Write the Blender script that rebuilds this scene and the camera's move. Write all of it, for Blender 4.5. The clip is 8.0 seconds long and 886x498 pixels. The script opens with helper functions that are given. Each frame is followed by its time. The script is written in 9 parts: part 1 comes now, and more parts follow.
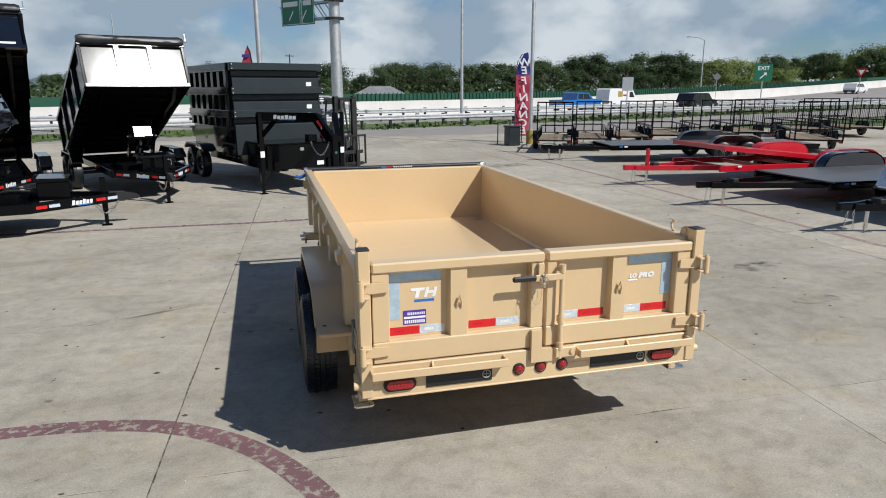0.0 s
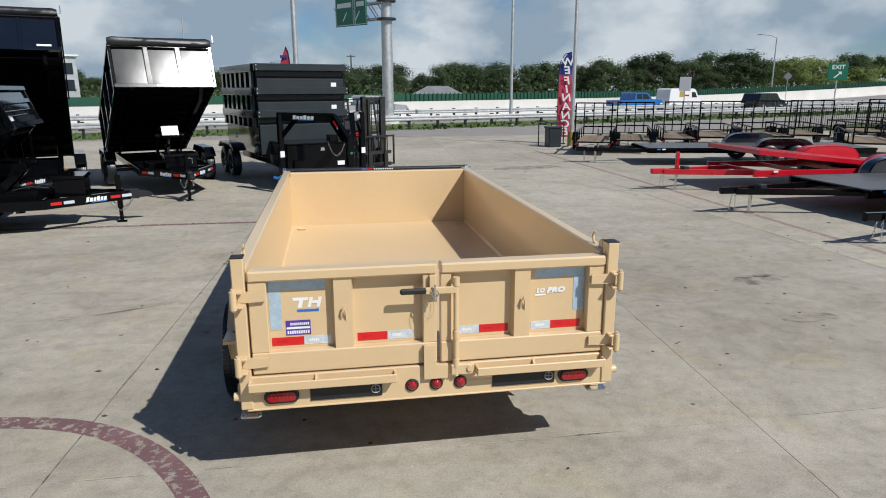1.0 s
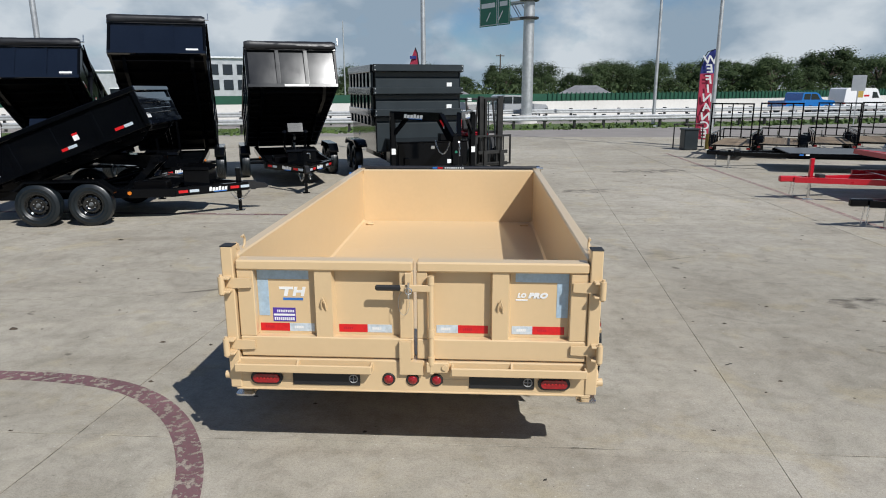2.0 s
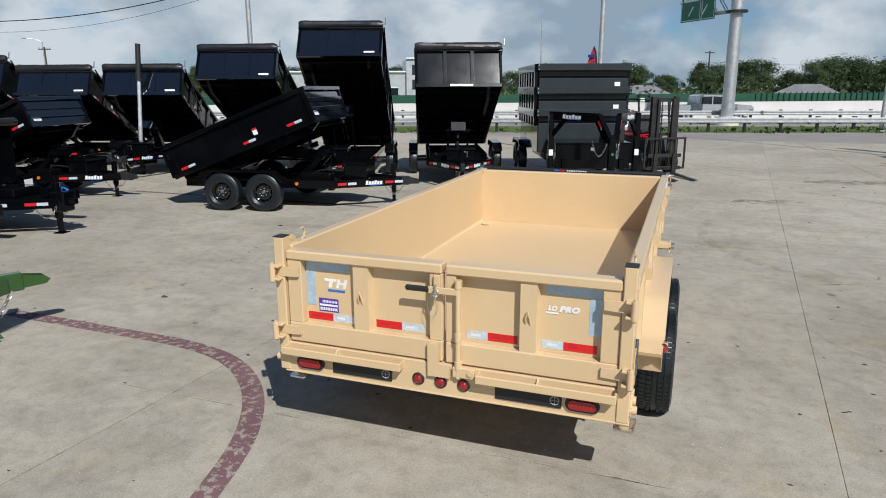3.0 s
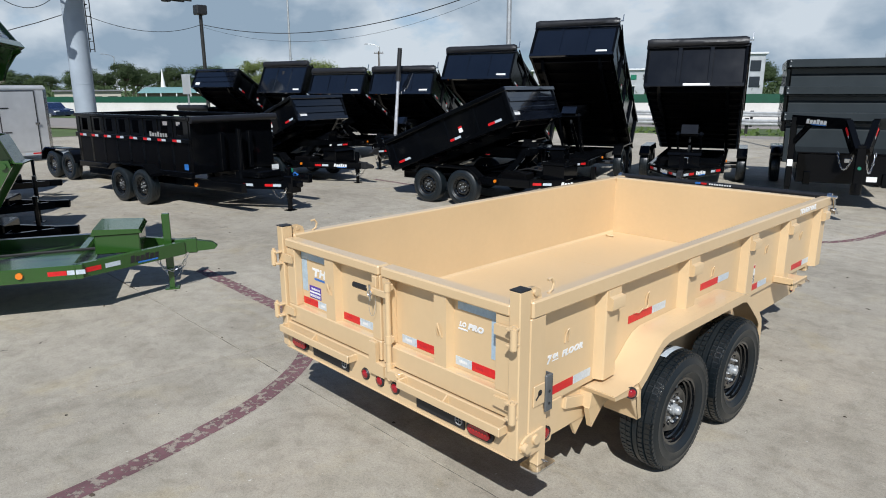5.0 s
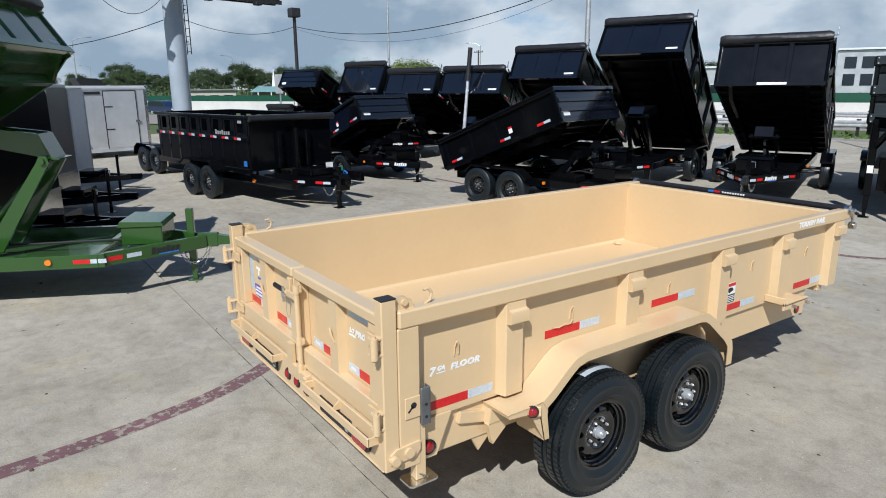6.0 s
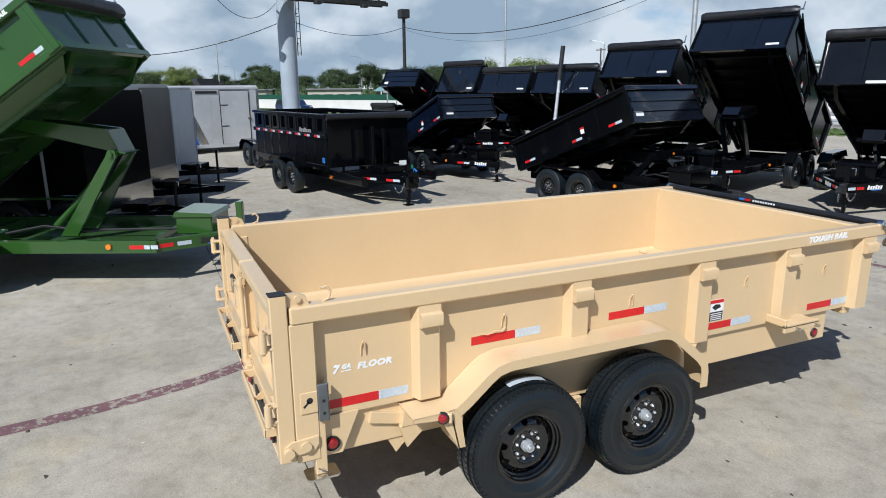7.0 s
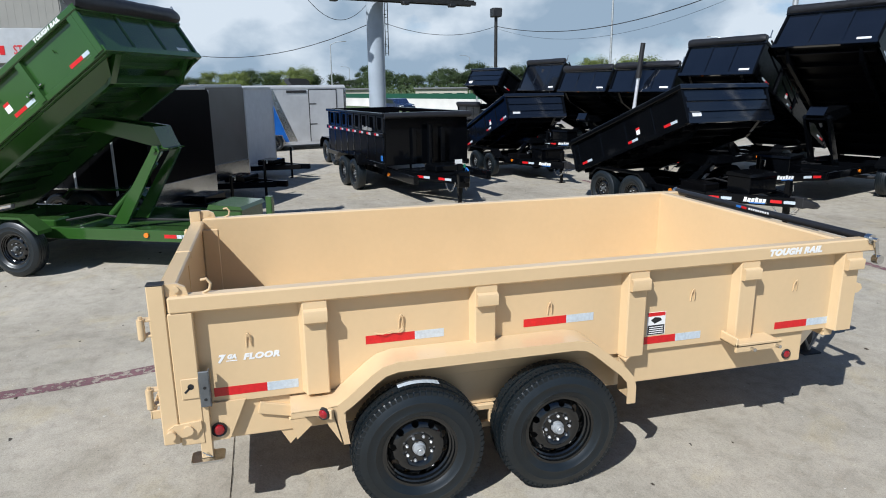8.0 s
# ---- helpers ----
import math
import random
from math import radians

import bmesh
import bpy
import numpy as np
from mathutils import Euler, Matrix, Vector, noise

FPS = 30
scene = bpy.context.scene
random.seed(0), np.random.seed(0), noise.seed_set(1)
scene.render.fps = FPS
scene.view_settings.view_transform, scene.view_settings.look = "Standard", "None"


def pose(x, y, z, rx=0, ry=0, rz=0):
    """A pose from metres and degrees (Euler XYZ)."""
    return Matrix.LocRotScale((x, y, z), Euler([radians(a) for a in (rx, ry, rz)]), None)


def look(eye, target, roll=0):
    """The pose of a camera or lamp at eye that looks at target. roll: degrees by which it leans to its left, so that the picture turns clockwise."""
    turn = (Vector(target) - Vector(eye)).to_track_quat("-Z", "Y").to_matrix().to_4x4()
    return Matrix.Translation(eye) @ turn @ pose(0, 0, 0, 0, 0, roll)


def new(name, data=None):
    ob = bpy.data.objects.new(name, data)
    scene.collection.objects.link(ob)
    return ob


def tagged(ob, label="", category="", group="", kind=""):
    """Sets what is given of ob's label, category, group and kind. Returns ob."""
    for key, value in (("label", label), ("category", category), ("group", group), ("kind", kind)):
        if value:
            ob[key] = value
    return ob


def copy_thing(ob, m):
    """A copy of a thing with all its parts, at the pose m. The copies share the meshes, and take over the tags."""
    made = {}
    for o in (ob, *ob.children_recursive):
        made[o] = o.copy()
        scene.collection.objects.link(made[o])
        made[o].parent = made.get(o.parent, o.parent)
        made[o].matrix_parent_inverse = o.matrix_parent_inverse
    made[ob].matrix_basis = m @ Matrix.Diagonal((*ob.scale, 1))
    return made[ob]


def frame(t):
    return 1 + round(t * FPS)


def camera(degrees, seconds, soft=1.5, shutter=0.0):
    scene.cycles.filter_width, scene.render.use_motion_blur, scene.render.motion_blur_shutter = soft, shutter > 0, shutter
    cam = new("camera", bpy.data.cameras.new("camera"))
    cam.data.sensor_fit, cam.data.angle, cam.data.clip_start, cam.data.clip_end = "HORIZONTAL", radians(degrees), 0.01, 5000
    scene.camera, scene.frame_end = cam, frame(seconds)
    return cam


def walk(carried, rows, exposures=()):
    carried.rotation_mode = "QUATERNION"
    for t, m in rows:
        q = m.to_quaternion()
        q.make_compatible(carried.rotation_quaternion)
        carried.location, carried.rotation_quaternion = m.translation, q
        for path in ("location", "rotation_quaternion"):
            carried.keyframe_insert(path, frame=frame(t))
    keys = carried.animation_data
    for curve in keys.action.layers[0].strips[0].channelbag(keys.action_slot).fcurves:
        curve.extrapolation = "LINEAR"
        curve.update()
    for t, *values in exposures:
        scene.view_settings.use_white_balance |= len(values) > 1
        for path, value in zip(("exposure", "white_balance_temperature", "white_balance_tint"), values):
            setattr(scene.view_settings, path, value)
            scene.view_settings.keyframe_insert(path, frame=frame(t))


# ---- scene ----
cam = camera(67.8, 8.0, 1.0)
METRES, EYE, TILT, LEAN, TURN = 8.64, 2.36, 0.0, 0.0, -15.0
ROWS = [
    (0.0, 0.0, 0.0, 0.0, -0.04, -13.69, 0.16),
    (0.5, 0.0598, 0.012, 0.0005, 2.52, -13.69, 0.15),
    (1.0, 0.119, 0.0278, 0.0015, 5.43, -13.69, 0.16),
    (1.5, 0.1774, 0.0344, 0.0014, 10.06, -13.71, 0.16),
    (2.0, 0.233, 0.0462, 0.0028, 18.33, -13.72, 0.15),
    (2.2, 0.2524, 0.0554, 0.0031, 22.58, -13.74, 0.157),
    (3.3, 0.3563, 0.119, 0.0044, 38.69, -13.75, 0.193),
    (3.5, 0.3749, 0.132, 0.0047, 40.86, -13.78, 0.2),
    (4.0, 0.4236, 0.1709, 0.0066, 46.5, -13.8, 0.19),
    (4.5, 0.4625, 0.2248, 0.0074, 54.51, -13.8, 0.23),
    (4.7, 0.4738, 0.2467, 0.0078, 57.46, -13.79, 0.253),
    (5.8, 0.5285, 0.3822, 0.0102, 68.1, -13.87, 0.377),
    (6.0, 0.5366, 0.4063, 0.0106, 69.95, -13.86, 0.4),
    (6.5, 0.5537, 0.4675, 0.0104, 75.21, -13.87, 0.48),
    (7.0, 0.5674, 0.5317, 0.0107, 80.53, -13.86, 0.5),
    (7.5, 0.5767, 0.5997, 0.0097, 85.46, -13.86, 0.6),
    (8.0, 0.5789, 0.6724, 0.0102, 90.04, -13.86, 0.65),
]
walk(cam, [(t, pose(0, 0, EYE, TILT, LEAN, TURN) @ pose(METRES * x, METRES * y, METRES * z, 90 + pitch, roll, yaw)) for t, x, y, z, yaw, pitch, roll in ROWS], exposures=[(0.0, -0.03, 6440, 10), (1.5, -0.11, 6410, 10), (4.5, -0.04, 6280, 10), (6.5, 0.05, 6100, 10), (8.0, 0.15, 6110, 10)])

# ---- daylight: broken cloud, sun behind the first camera place and to its right ----
SUN_WAY = Vector((0.655, -0.747, 1.0)).normalized()


def make_world():
    w = bpy.data.worlds.new("daylight")
    scene.world = w
    w.use_nodes = True
    nt = w.node_tree
    nt.nodes.clear()
    n = nt.nodes.new
    out, mix = n("ShaderNodeOutputWorld"), n("ShaderNodeMixShader")
    sky, bg, bg2 = n("ShaderNodeTexSky"), n("ShaderNodeBackground"), n("ShaderNodeBackground")
    sky.sky_type, sky.sun_disc = "NISHITA", False
    sky.sun_elevation = math.asin(SUN_WAY.z)
    sky.sun_rotation = math.atan2(SUN_WAY.x, SUN_WAY.y)
    sky.air_density, sky.dust_density, sky.ozone_density = 1.0, 0.2, 3.5
    bg.inputs["Strength"].default_value = 0.068
    tc, sep = n("ShaderNodeTexCoord"), n("ShaderNodeSeparateXYZ")
    nt.links.new(tc.outputs["Generated"], sep.inputs[0])

    def mth(op, a, b):
        m = n("ShaderNodeMath")
        m.operation = op
        for i, s in enumerate((a, b)):
            if isinstance(s, (int, float)):
                m.inputs[i].default_value = s
            else:
                nt.links.new(s, m.inputs[i])
        return m.outputs[0]

    flat = n("ShaderNodeCombineXYZ")
    nt.links.new(sep.outputs["X"], flat.inputs[0])
    nt.links.new(sep.outputs["Y"], flat.inputs[1])
    nt.links.new(mth("MULTIPLY", sep.outputs["Z"], 1.7), flat.inputs[2])
    big, shade = n("ShaderNodeTexNoise"), n("ShaderNodeTexNoise")
    for t, s, d, ro, warp in ((big, 3.7, 9, 0.55, 0.15), (shade, 5.6, 9, 0.50, 0.10)):
        t.inputs["Scale"].default_value, t.inputs["Detail"].default_value, t.inputs["Roughness"].default_value = s, d, ro
        t.inputs["Distortion"].default_value = warp
        nt.links.new(flat.outputs[0], t.inputs["Vector"])
    cover, tone = n("ShaderNodeValToRGB"), n("ShaderNodeValToRGB")
    cover.color_ramp.elements[0].position, cover.color_ramp.elements[1].position = 0.37, 0.49
    tone.color_ramp.elements[0].position, tone.color_ramp.elements[1].position = 0.42, 0.60
    tone.color_ramp.elements[0].color = (0.33, 0.43, 0.53, 1)
    tone.color_ramp.elements[1].color = (0.71, 0.775, 0.825, 1)
    west = mth("MULTIPLY", sep.outputs["X"], -0.02)
    nt.links.new(mth("ADD", big.outputs["Fac"], west), cover.inputs[0])
    nt.links.new(mth("ADD", shade.outputs["Fac"], west), tone.inputs[0])
    nt.links.new(tone.outputs[0], bg2.inputs["Color"])
    bg2.inputs["Strength"].default_value = 0.90
    tint = n("ShaderNodeMixRGB")
    tint.blend_type = "MULTIPLY"
    tint.inputs["Fac"].default_value, tint.inputs["Color2"].default_value = 1.0, (0.72, 0.90, 1.10, 1)
    nt.links.new(sky.outputs[0], tint.inputs["Color1"])
    nt.links.new(tint.outputs[0], bg.inputs["Color"])
    # the broken cloud thins overhead
    thin = n("ShaderNodeMapRange")
    thin.inputs["From Min"].default_value, thin.inputs["From Max"].default_value = 0.22, 0.55
    thin.inputs["To Min"].default_value, thin.inputs["To Max"].default_value = 1.0, 0.06
    nt.links.new(sep.outputs["Z"], thin.inputs["Value"])
    nt.links.new(mth("MULTIPLY", cover.outputs[0], thin.outputs[0]), mix.inputs[0])
    nt.links.new(bg.outputs[0], mix.inputs[1])
    nt.links.new(bg2.outputs[0], mix.inputs[2])
    nt.links.new(mix.outputs[0], out.inputs[0])


make_world()
sun_data = bpy.data.lights.new("sun", "SUN")
sun_data.energy, sun_data.angle, sun_data.color = 5.0, radians(0.53), (1.0, 0.985, 0.95)
new("sun", sun_data).matrix_world = look(SUN_WAY * 60, (0, 0, 0))

# ---- materials ----
def material(name, colour, rough=0.5, metal=0.0, coat=0.0, grain=(0.1, 6.0), fine=60.0, bump=0.0, dark=0.75, emit=0.0, by_object=0.0, spec=0.5, dust=0.0, coat_rough=0.05):
    """A painted or solid surface: two scales of tone, roughness and fine relief. dark: the tone of the darkest stains."""
    m = bpy.data.materials.new(name)
    m.use_nodes = True
    nt = m.node_tree
    p = nt.nodes["Principled BSDF"]
    n = nt.nodes.new
    tc = n("ShaderNodeTexCoord")
    large, small = n("ShaderNodeTexNoise"), n("ShaderNodeTexNoise")
    large.inputs["Scale"].default_value, large.inputs["Detail"].default_value = grain[1], 5
    small.inputs["Scale"].default_value, small.inputs["Detail"].default_value = fine, 3
    for t in (large, small):
        nt.links.new(tc.outputs["Object"], t.inputs["Vector"])
    add = n("ShaderNodeMath")
    add.operation = "MULTIPLY_ADD"
    add.inputs[1].default_value = 0.35
    nt.links.new(small.outputs["Fac"], add.inputs[0])
    nt.links.new(large.outputs["Fac"], add.inputs[2])
    ramp = n("ShaderNodeValToRGB")
    ramp.color_ramp.elements[0].position, ramp.color_ramp.elements[1].position = 0.67 - 2.2 * grain[0], 0.67 + 2.2 * grain[0]
    c = Vector(colour[:3])
    ramp.color_ramp.elements[0].color = (*(c * dark), 1)
    ramp.color_ramp.elements[1].color = (*[min(1, v * (2 - dark) ** 0.5) for v in c], 1)
    nt.links.new(add.outputs[0], ramp.inputs[0])
    last = ramp.outputs[0]
    if by_object:
        info, hsv = n("ShaderNodeObjectInfo"), n("ShaderNodeHueSaturation")
        mr = n("ShaderNodeMapRange")
        mr.inputs["To Min"].default_value, mr.inputs["To Max"].default_value = 1 - by_object, 1 + by_object
        nt.links.new(info.outputs["Random"], mr.inputs["Value"])
        nt.links.new(mr.outputs[0], hsv.inputs["Value"])
        nt.links.new(last, hsv.inputs["Color"])
        last = hsv.outputs[0]
    if dust:
        geo, sp, mx, mu = n("ShaderNodeNewGeometry"), n("ShaderNodeSeparateXYZ"), n("ShaderNodeMixRGB"), n("ShaderNodeMath")
        nt.links.new(geo.outputs["Normal"], sp.inputs[0])
        mu.operation, mu.use_clamp = "MULTIPLY", True
        nt.links.new(sp.outputs["Z"], mu.inputs[0])
        mu2 = n("ShaderNodeMath")
        mu2.operation, mu2.use_clamp = "MULTIPLY", True
        nt.links.new(large.outputs["Fac"], mu2.inputs[0])
        mu2.inputs[1].default_value = dust
        nt.links.new(mu2.outputs[0], mu.inputs[1])
        mx.inputs["Color2"].default_value = (0.45, 0.40, 0.33, 1)
        nt.links.new(mu.outputs[0], mx.inputs["Fac"])
        nt.links.new(last, mx.inputs["Color1"])
        last = mx.outputs[0]
    nt.links.new(last, p.inputs["Base Color"])
    rr = n("ShaderNodeMapRange")
    rr.inputs["To Min"].default_value, rr.inputs["To Max"].default_value = rough * 0.8, min(1, rough * 1.25)
    nt.links.new(large.outputs["Fac"], rr.inputs["Value"])
    nt.links.new(rr.outputs[0], p.inputs["Roughness"])
    p.inputs["Metallic"].default_value = metal
    p.inputs["Specular IOR Level"].default_value = spec
    p.inputs["Coat Weight"].default_value = coat
    p.inputs["Coat Roughness"].default_value = coat_rough
    if bump:
        b = n("ShaderNodeBump")
        b.inputs["Strength"].default_value, b.inputs["Distance"].default_value = bump, 0.01
        nt.links.new(add.outputs[0], b.inputs["Height"])
        nt.links.new(b.outputs[0], p.inputs["Normal"])
    if emit:
        nt.links.new(last, p.inputs["Emission Color"])
        p.inputs["Emission Strength"].default_value = emit
    return m


def concrete_material():
    """Old poured concrete: warm grey, cloudy stains, dark drips, exposed sand."""
    m = bpy.data.materials.new("lot_concrete")
    m.use_nodes = True
    nt = m.node_tree
    p, n = nt.nodes["Principled BSDF"], nt.nodes.new
    geo, info = n("ShaderNodeNewGeometry"), n("ShaderNodeObjectInfo")

    def noise_at(scale, detail, rough=0.55, warp=0.0):
        t = n("ShaderNodeTexNoise")
        t.inputs["Scale"].default_value, t.inputs["Detail"].default_value = scale, detail
        t.inputs["Roughness"].default_value, t.inputs["Distortion"].default_value = rough, warp
        nt.links.new(geo.outputs["Position"], t.inputs["Vector"])
        return t.outputs["Fac"]

    def ramp(fac, stops):
        r = n("ShaderNodeValToRGB")
        while len(r.color_ramp.elements) < len(stops):
            r.color_ramp.elements.new(0.5)
        for e, (pos, col) in zip(r.color_ramp.elements, stops):
            e.position, e.color = pos, (*col, 1) if len(col) == 3 else col
        nt.links.new(fac, r.inputs[0])
        return r.outputs[0]

    def mixed(kind, fac, a, b):
        x = n("ShaderNodeMixRGB")
        x.blend_type = kind
        for s, v in zip(("Fac", "Color1", "Color2"), (fac, a, b)):
            if isinstance(v, (int, float)):
                x.inputs[s].default_value = v
            elif isinstance(v, tuple):
                x.inputs[s].default_value = (*v, 1)
            else:
                nt.links.new(v, x.inputs[s])
        return x.outputs[0]

    base = ramp(noise_at(0.22, 7, 0.6), [(0.3, (0.315, 0.284, 0.231)), (0.5, (0.382, 0.348, 0.288)), (0.7, (0.436, 0.400, 0.340))])
    sand = ramp(noise_at(60, 5, 0.78), [(0.3, (0.55, 0.54, 0.52)), (0.5, (1, 1, 1)), (0.72, (1.25, 1.24, 1.2))])
    col = mixed("MULTIPLY", 0.62, base, sand)
    grit = ramp(noise_at(150, 3, 0.7), [(0.34, (0.72, 0.71, 0.69)), (0.5, (1, 1, 1)), (0.68, (1.18, 1.17, 1.14))])
    col = mixed("MULTIPLY", 0.6, col, grit)
    # long faint drag smears
    turn = n("ShaderNodeMapping")
    turn.inputs["Rotation"].default_value, turn.inputs["Scale"].default_value = (0, 0, 0.35), (0.45, 2.1, 1.0)
    nt.links.new(geo.outputs["Position"], turn.inputs["Vector"])
    drag = n("ShaderNodeTexNoise")
    drag.inputs["Scale"].default_value, drag.inputs["Detail"].default_value, drag.inputs["Roughness"].default_value, drag.inputs["Distortion"].default_value = 1.1, 8, 0.62, 0.9
    nt.links.new(turn.outputs[0], drag.inputs["Vector"])
    col = mixed("MULTIPLY", 0.5, col, ramp(drag.outputs["Fac"], [(0.34, (0.82, 0.80, 0.77)), (0.48, (1, 1, 1)), (0.64, (1.07, 1.065, 1.05))]))
    patch = ramp(noise_at(2.4, 6, 0.6, 1.2), [(0.36, (0.88, 0.885, 0.87)), (0.5, (1, 1, 1)), (0.66, (1.08, 1.075, 1.06))])
    col = mixed("MULTIPLY", 0.8, col, patch)
    smear = ramp(noise_at(0.9, 9, 0.68, 0.8), [(0.32, (0.70, 0.68, 0.66)), (0.52, (1, 1, 1))])
    col = mixed("MULTIPLY", 0.5, col, smear)
    mottle = ramp(noise_at(7.5, 9, 0.72, 0.4), [(0.36, (0.80, 0.79, 0.775)), (0.5, (1, 1, 1)), (0.66, (1.10, 1.095, 1.08))])
    col = mixed("MULTIPLY", 0.7, col, mottle)
    crust = ramp(noise_at(26, 3, 0.6), [(0.64, (1, 1, 1)), (0.70, (1.2, 1.19, 1.16))])
    col = mixed("MULTIPLY", 0.6, col, crust)
    col = mixed("MULTIPLY", 0.8, col, ramp(noise_at(1.35, 5, 0.6, 0.6), [(0.55, (1, 1, 1)), (0.70, (1.05, 1.0, 0.86))]))
    col = mixed("MIX", ramp(noise_at(34, 2, 0.5), [(0.735, (0, 0, 0)), (0.75, (0.8, 0.8, 0.8))]), col, (0.62, 0.60, 0.55))
    drips = ramp(noise_at(2.7, 5, 0.5), [(0.245, (0.25, 0.23, 0.21)), (0.29, (1, 1, 1))])
    col = mixed("MULTIPLY", 0.7, col, drips)
    specks = ramp(noise_at(21, 3, 0.6), [(0.25, (0.3, 0.28, 0.25)), (0.30, (1, 1, 1))])
    col = mixed("MULTIPLY", 0.75, col, specks)
    tone = n("ShaderNodeMapRange")
    tone.inputs["To Min"].default_value, tone.inputs["To Max"].default_value = 0.93, 1.06
    nt.links.new(info.outputs["Random"], tone.inputs["Value"])
    hsv = n("ShaderNodeHueSaturation")
    nt.links.new(tone.outputs[0], hsv.inputs["Value"])
    nt.links.new(col, hsv.inputs["Color"])
    nt.links.new(hsv.outputs[0], p.inputs["Base Color"])
    p.inputs["Roughness"].default_value = 0.8
    p.inputs["Specular IOR Level"].default_value = 0.35
    b = n("ShaderNodeBump")
    b.inputs["Strength"].default_value, b.inputs["Distance"].default_value = 0.35, 0.004
    nt.links.new(noise_at(70, 5, 0.7), b.inputs["Height"])
    nt.links.new(b.outputs[0], p.inputs["Normal"])
    return m


def worn_paint_material(name, colour, keep, scale=9.0, full=0.97, rest=0.12, soft=0.03):
    """Thin road paint with flaked holes that let the concrete show."""
    m = material(name, colour, 0.75, grain=(0.14, 3.0), fine=40, bump=0.2, dark=0.6)
    nt = m.node_tree
    n = nt.nodes.new
    p, out = nt.nodes["Principled BSDF"], nt.nodes["Material Output"]
    geo, t, r = n("ShaderNodeNewGeometry"), n("ShaderNodeTexNoise"), n("ShaderNodeValToRGB")
    t.inputs["Scale"].default_value, t.inputs["Detail"].default_value, t.inputs["Roughness"].default_value = scale, 6, 0.62
    nt.links.new(geo.outputs["Position"], t.inputs["Vector"])
    r.color_ramp.elements[0].position, r.color_ramp.elements[1].position = keep, keep + soft
    r.color_ramp.elements[0].color, r.color_ramp.elements[1].color = (full, full, full, 1), (rest, rest, rest, 1)
    nt.links.new(t.outputs["Fac"], r.inputs[0])
    clear, mix = n("ShaderNodeBsdfTransparent"), n("ShaderNodeMixShader")
    inv = n("ShaderNodeMath")
    inv.operation, inv.inputs[0].default_value = "SUBTRACT", 1.0
    nt.links.new(r.outputs[0], inv.inputs[1])
    nt.links.new(inv.outputs[0], mix.inputs[0])
    nt.links.new(p.outputs[0], mix.inputs[1])
    nt.links.new(clear.outputs[0], mix.inputs[2])
    nt.links.new(mix.outputs[0], out.inputs[0])
    return m


TAN = material("sand_tan_paint", (0.650, 0.470, 0.264), 0.36, coat=0.5, grain=(0.2, 1.6), fine=22, dark=0.91, bump=0.03, dust=0.2, spec=0.5, coat_rough=0.13)
BLACK = material("gloss_black_paint", (0.0025, 0.003, 0.004), 0.10, coat=0.03, grain=(0.15, 2.0), dark=0.7, dust=0.004, spec=0.15)
# BLACK_GLOSS: bluish base puts some sky reflection into the black's colour
BLACK_GLOSS = material("smooth_gloss_black_panel", (0.005, 0.007, 0.012), 0.07, coat=0.7, grain=(0.15, 1.5), dark=0.7, spec=0.6)
SUN_PANEL = material("wavy_gloss_black_panel", (0.006, 0.007, 0.009), 0.16, coat=0.10, grain=(0.2, 2.6), fine=9, dark=0.7, spec=0.33, bump=0.03, coat_rough=0.08)
SLATE_GLOSS = material("gloss_slate_panel", (0.008, 0.011, 0.014), 0.10, coat=0.1, grain=(0.15, 2.0), dark=0.8, spec=0.3)
RAW_STEEL = material("bare_grey_steel", (0.15, 0.16, 0.165), 0.45, metal=0.4, dark=0.75)
BLACK_DECK = material("grey_tread_deck", (0.075, 0.080, 0.088), 0.34, metal=0.3, grain=(0.12, 3), fine=45, bump=0.35, dust=0.25)
GREEN = material("olive_green_paint", (0.026, 0.080, 0.015), 0.16, coat=0.4, grain=(0.2, 2.0), dark=0.85, dust=0.05)
RED = material("bright_red_paint", (0.47, 0.006, 0.018), 0.28, coat=0.4, grain=(0.2, 2.0), dark=0.85, dust=0.06)
CHARCOAL = material("dark_slate_paint", (0.027, 0.034, 0.038), 0.32, coat=0.05, grain=(0.15, 3.0), dark=0.8, dust=0.03, spec=0.3)
RUBBER = material("tyre_rubber", (0.0045, 0.0085, 0.0115), 0.36, grain=(0.12, 9), fine=120, bump=0.16, dark=0.7, dust=0.02, spec=0.55)
RIM_BLACK = material("gloss_black_wheel", (0.004, 0.0045, 0.005), 0.12, coat=0.6, dark=0.8, spec=0.5)
PLASTIC = material("black_plastic", (0.016, 0.016, 0.017), 0.5, bump=0.1)
VINYL = material("black_tarp_vinyl", (0.014, 0.014, 0.016), 0.42, bump=0.5, grain=(0.12, 8))
CHROME = material("bright_zinc", (0.72, 0.72, 0.71), 0.22, metal=1.0, grain=(0.15, 20), dark=0.75)
HUB_GREY = material("pale_grey_hub_cap", (0.42, 0.44, 0.45), 0.32, metal=0.35, grain=(0.15, 20), dark=0.7)
GALV = material("galvanised_steel", (0.55, 0.56, 0.56), 0.5, metal=0.75, grain=(0.14, 5), dark=0.75, bump=0.1)
STEEL = material("brushed_cylinder_steel", (0.78, 0.78, 0.80), 0.35, metal=0.55)
RED_TAPE = material("red_reflective_tape", (0.60, 0.010, 0.013), 0.35, coat=0.2, grain=(0.16, 30), dark=0.8)
WHITE_TAPE = material("silver_reflective_tape", (0.62, 0.70, 0.76), 0.3, metal=0.25, grain=(0.12, 45), dark=0.8)
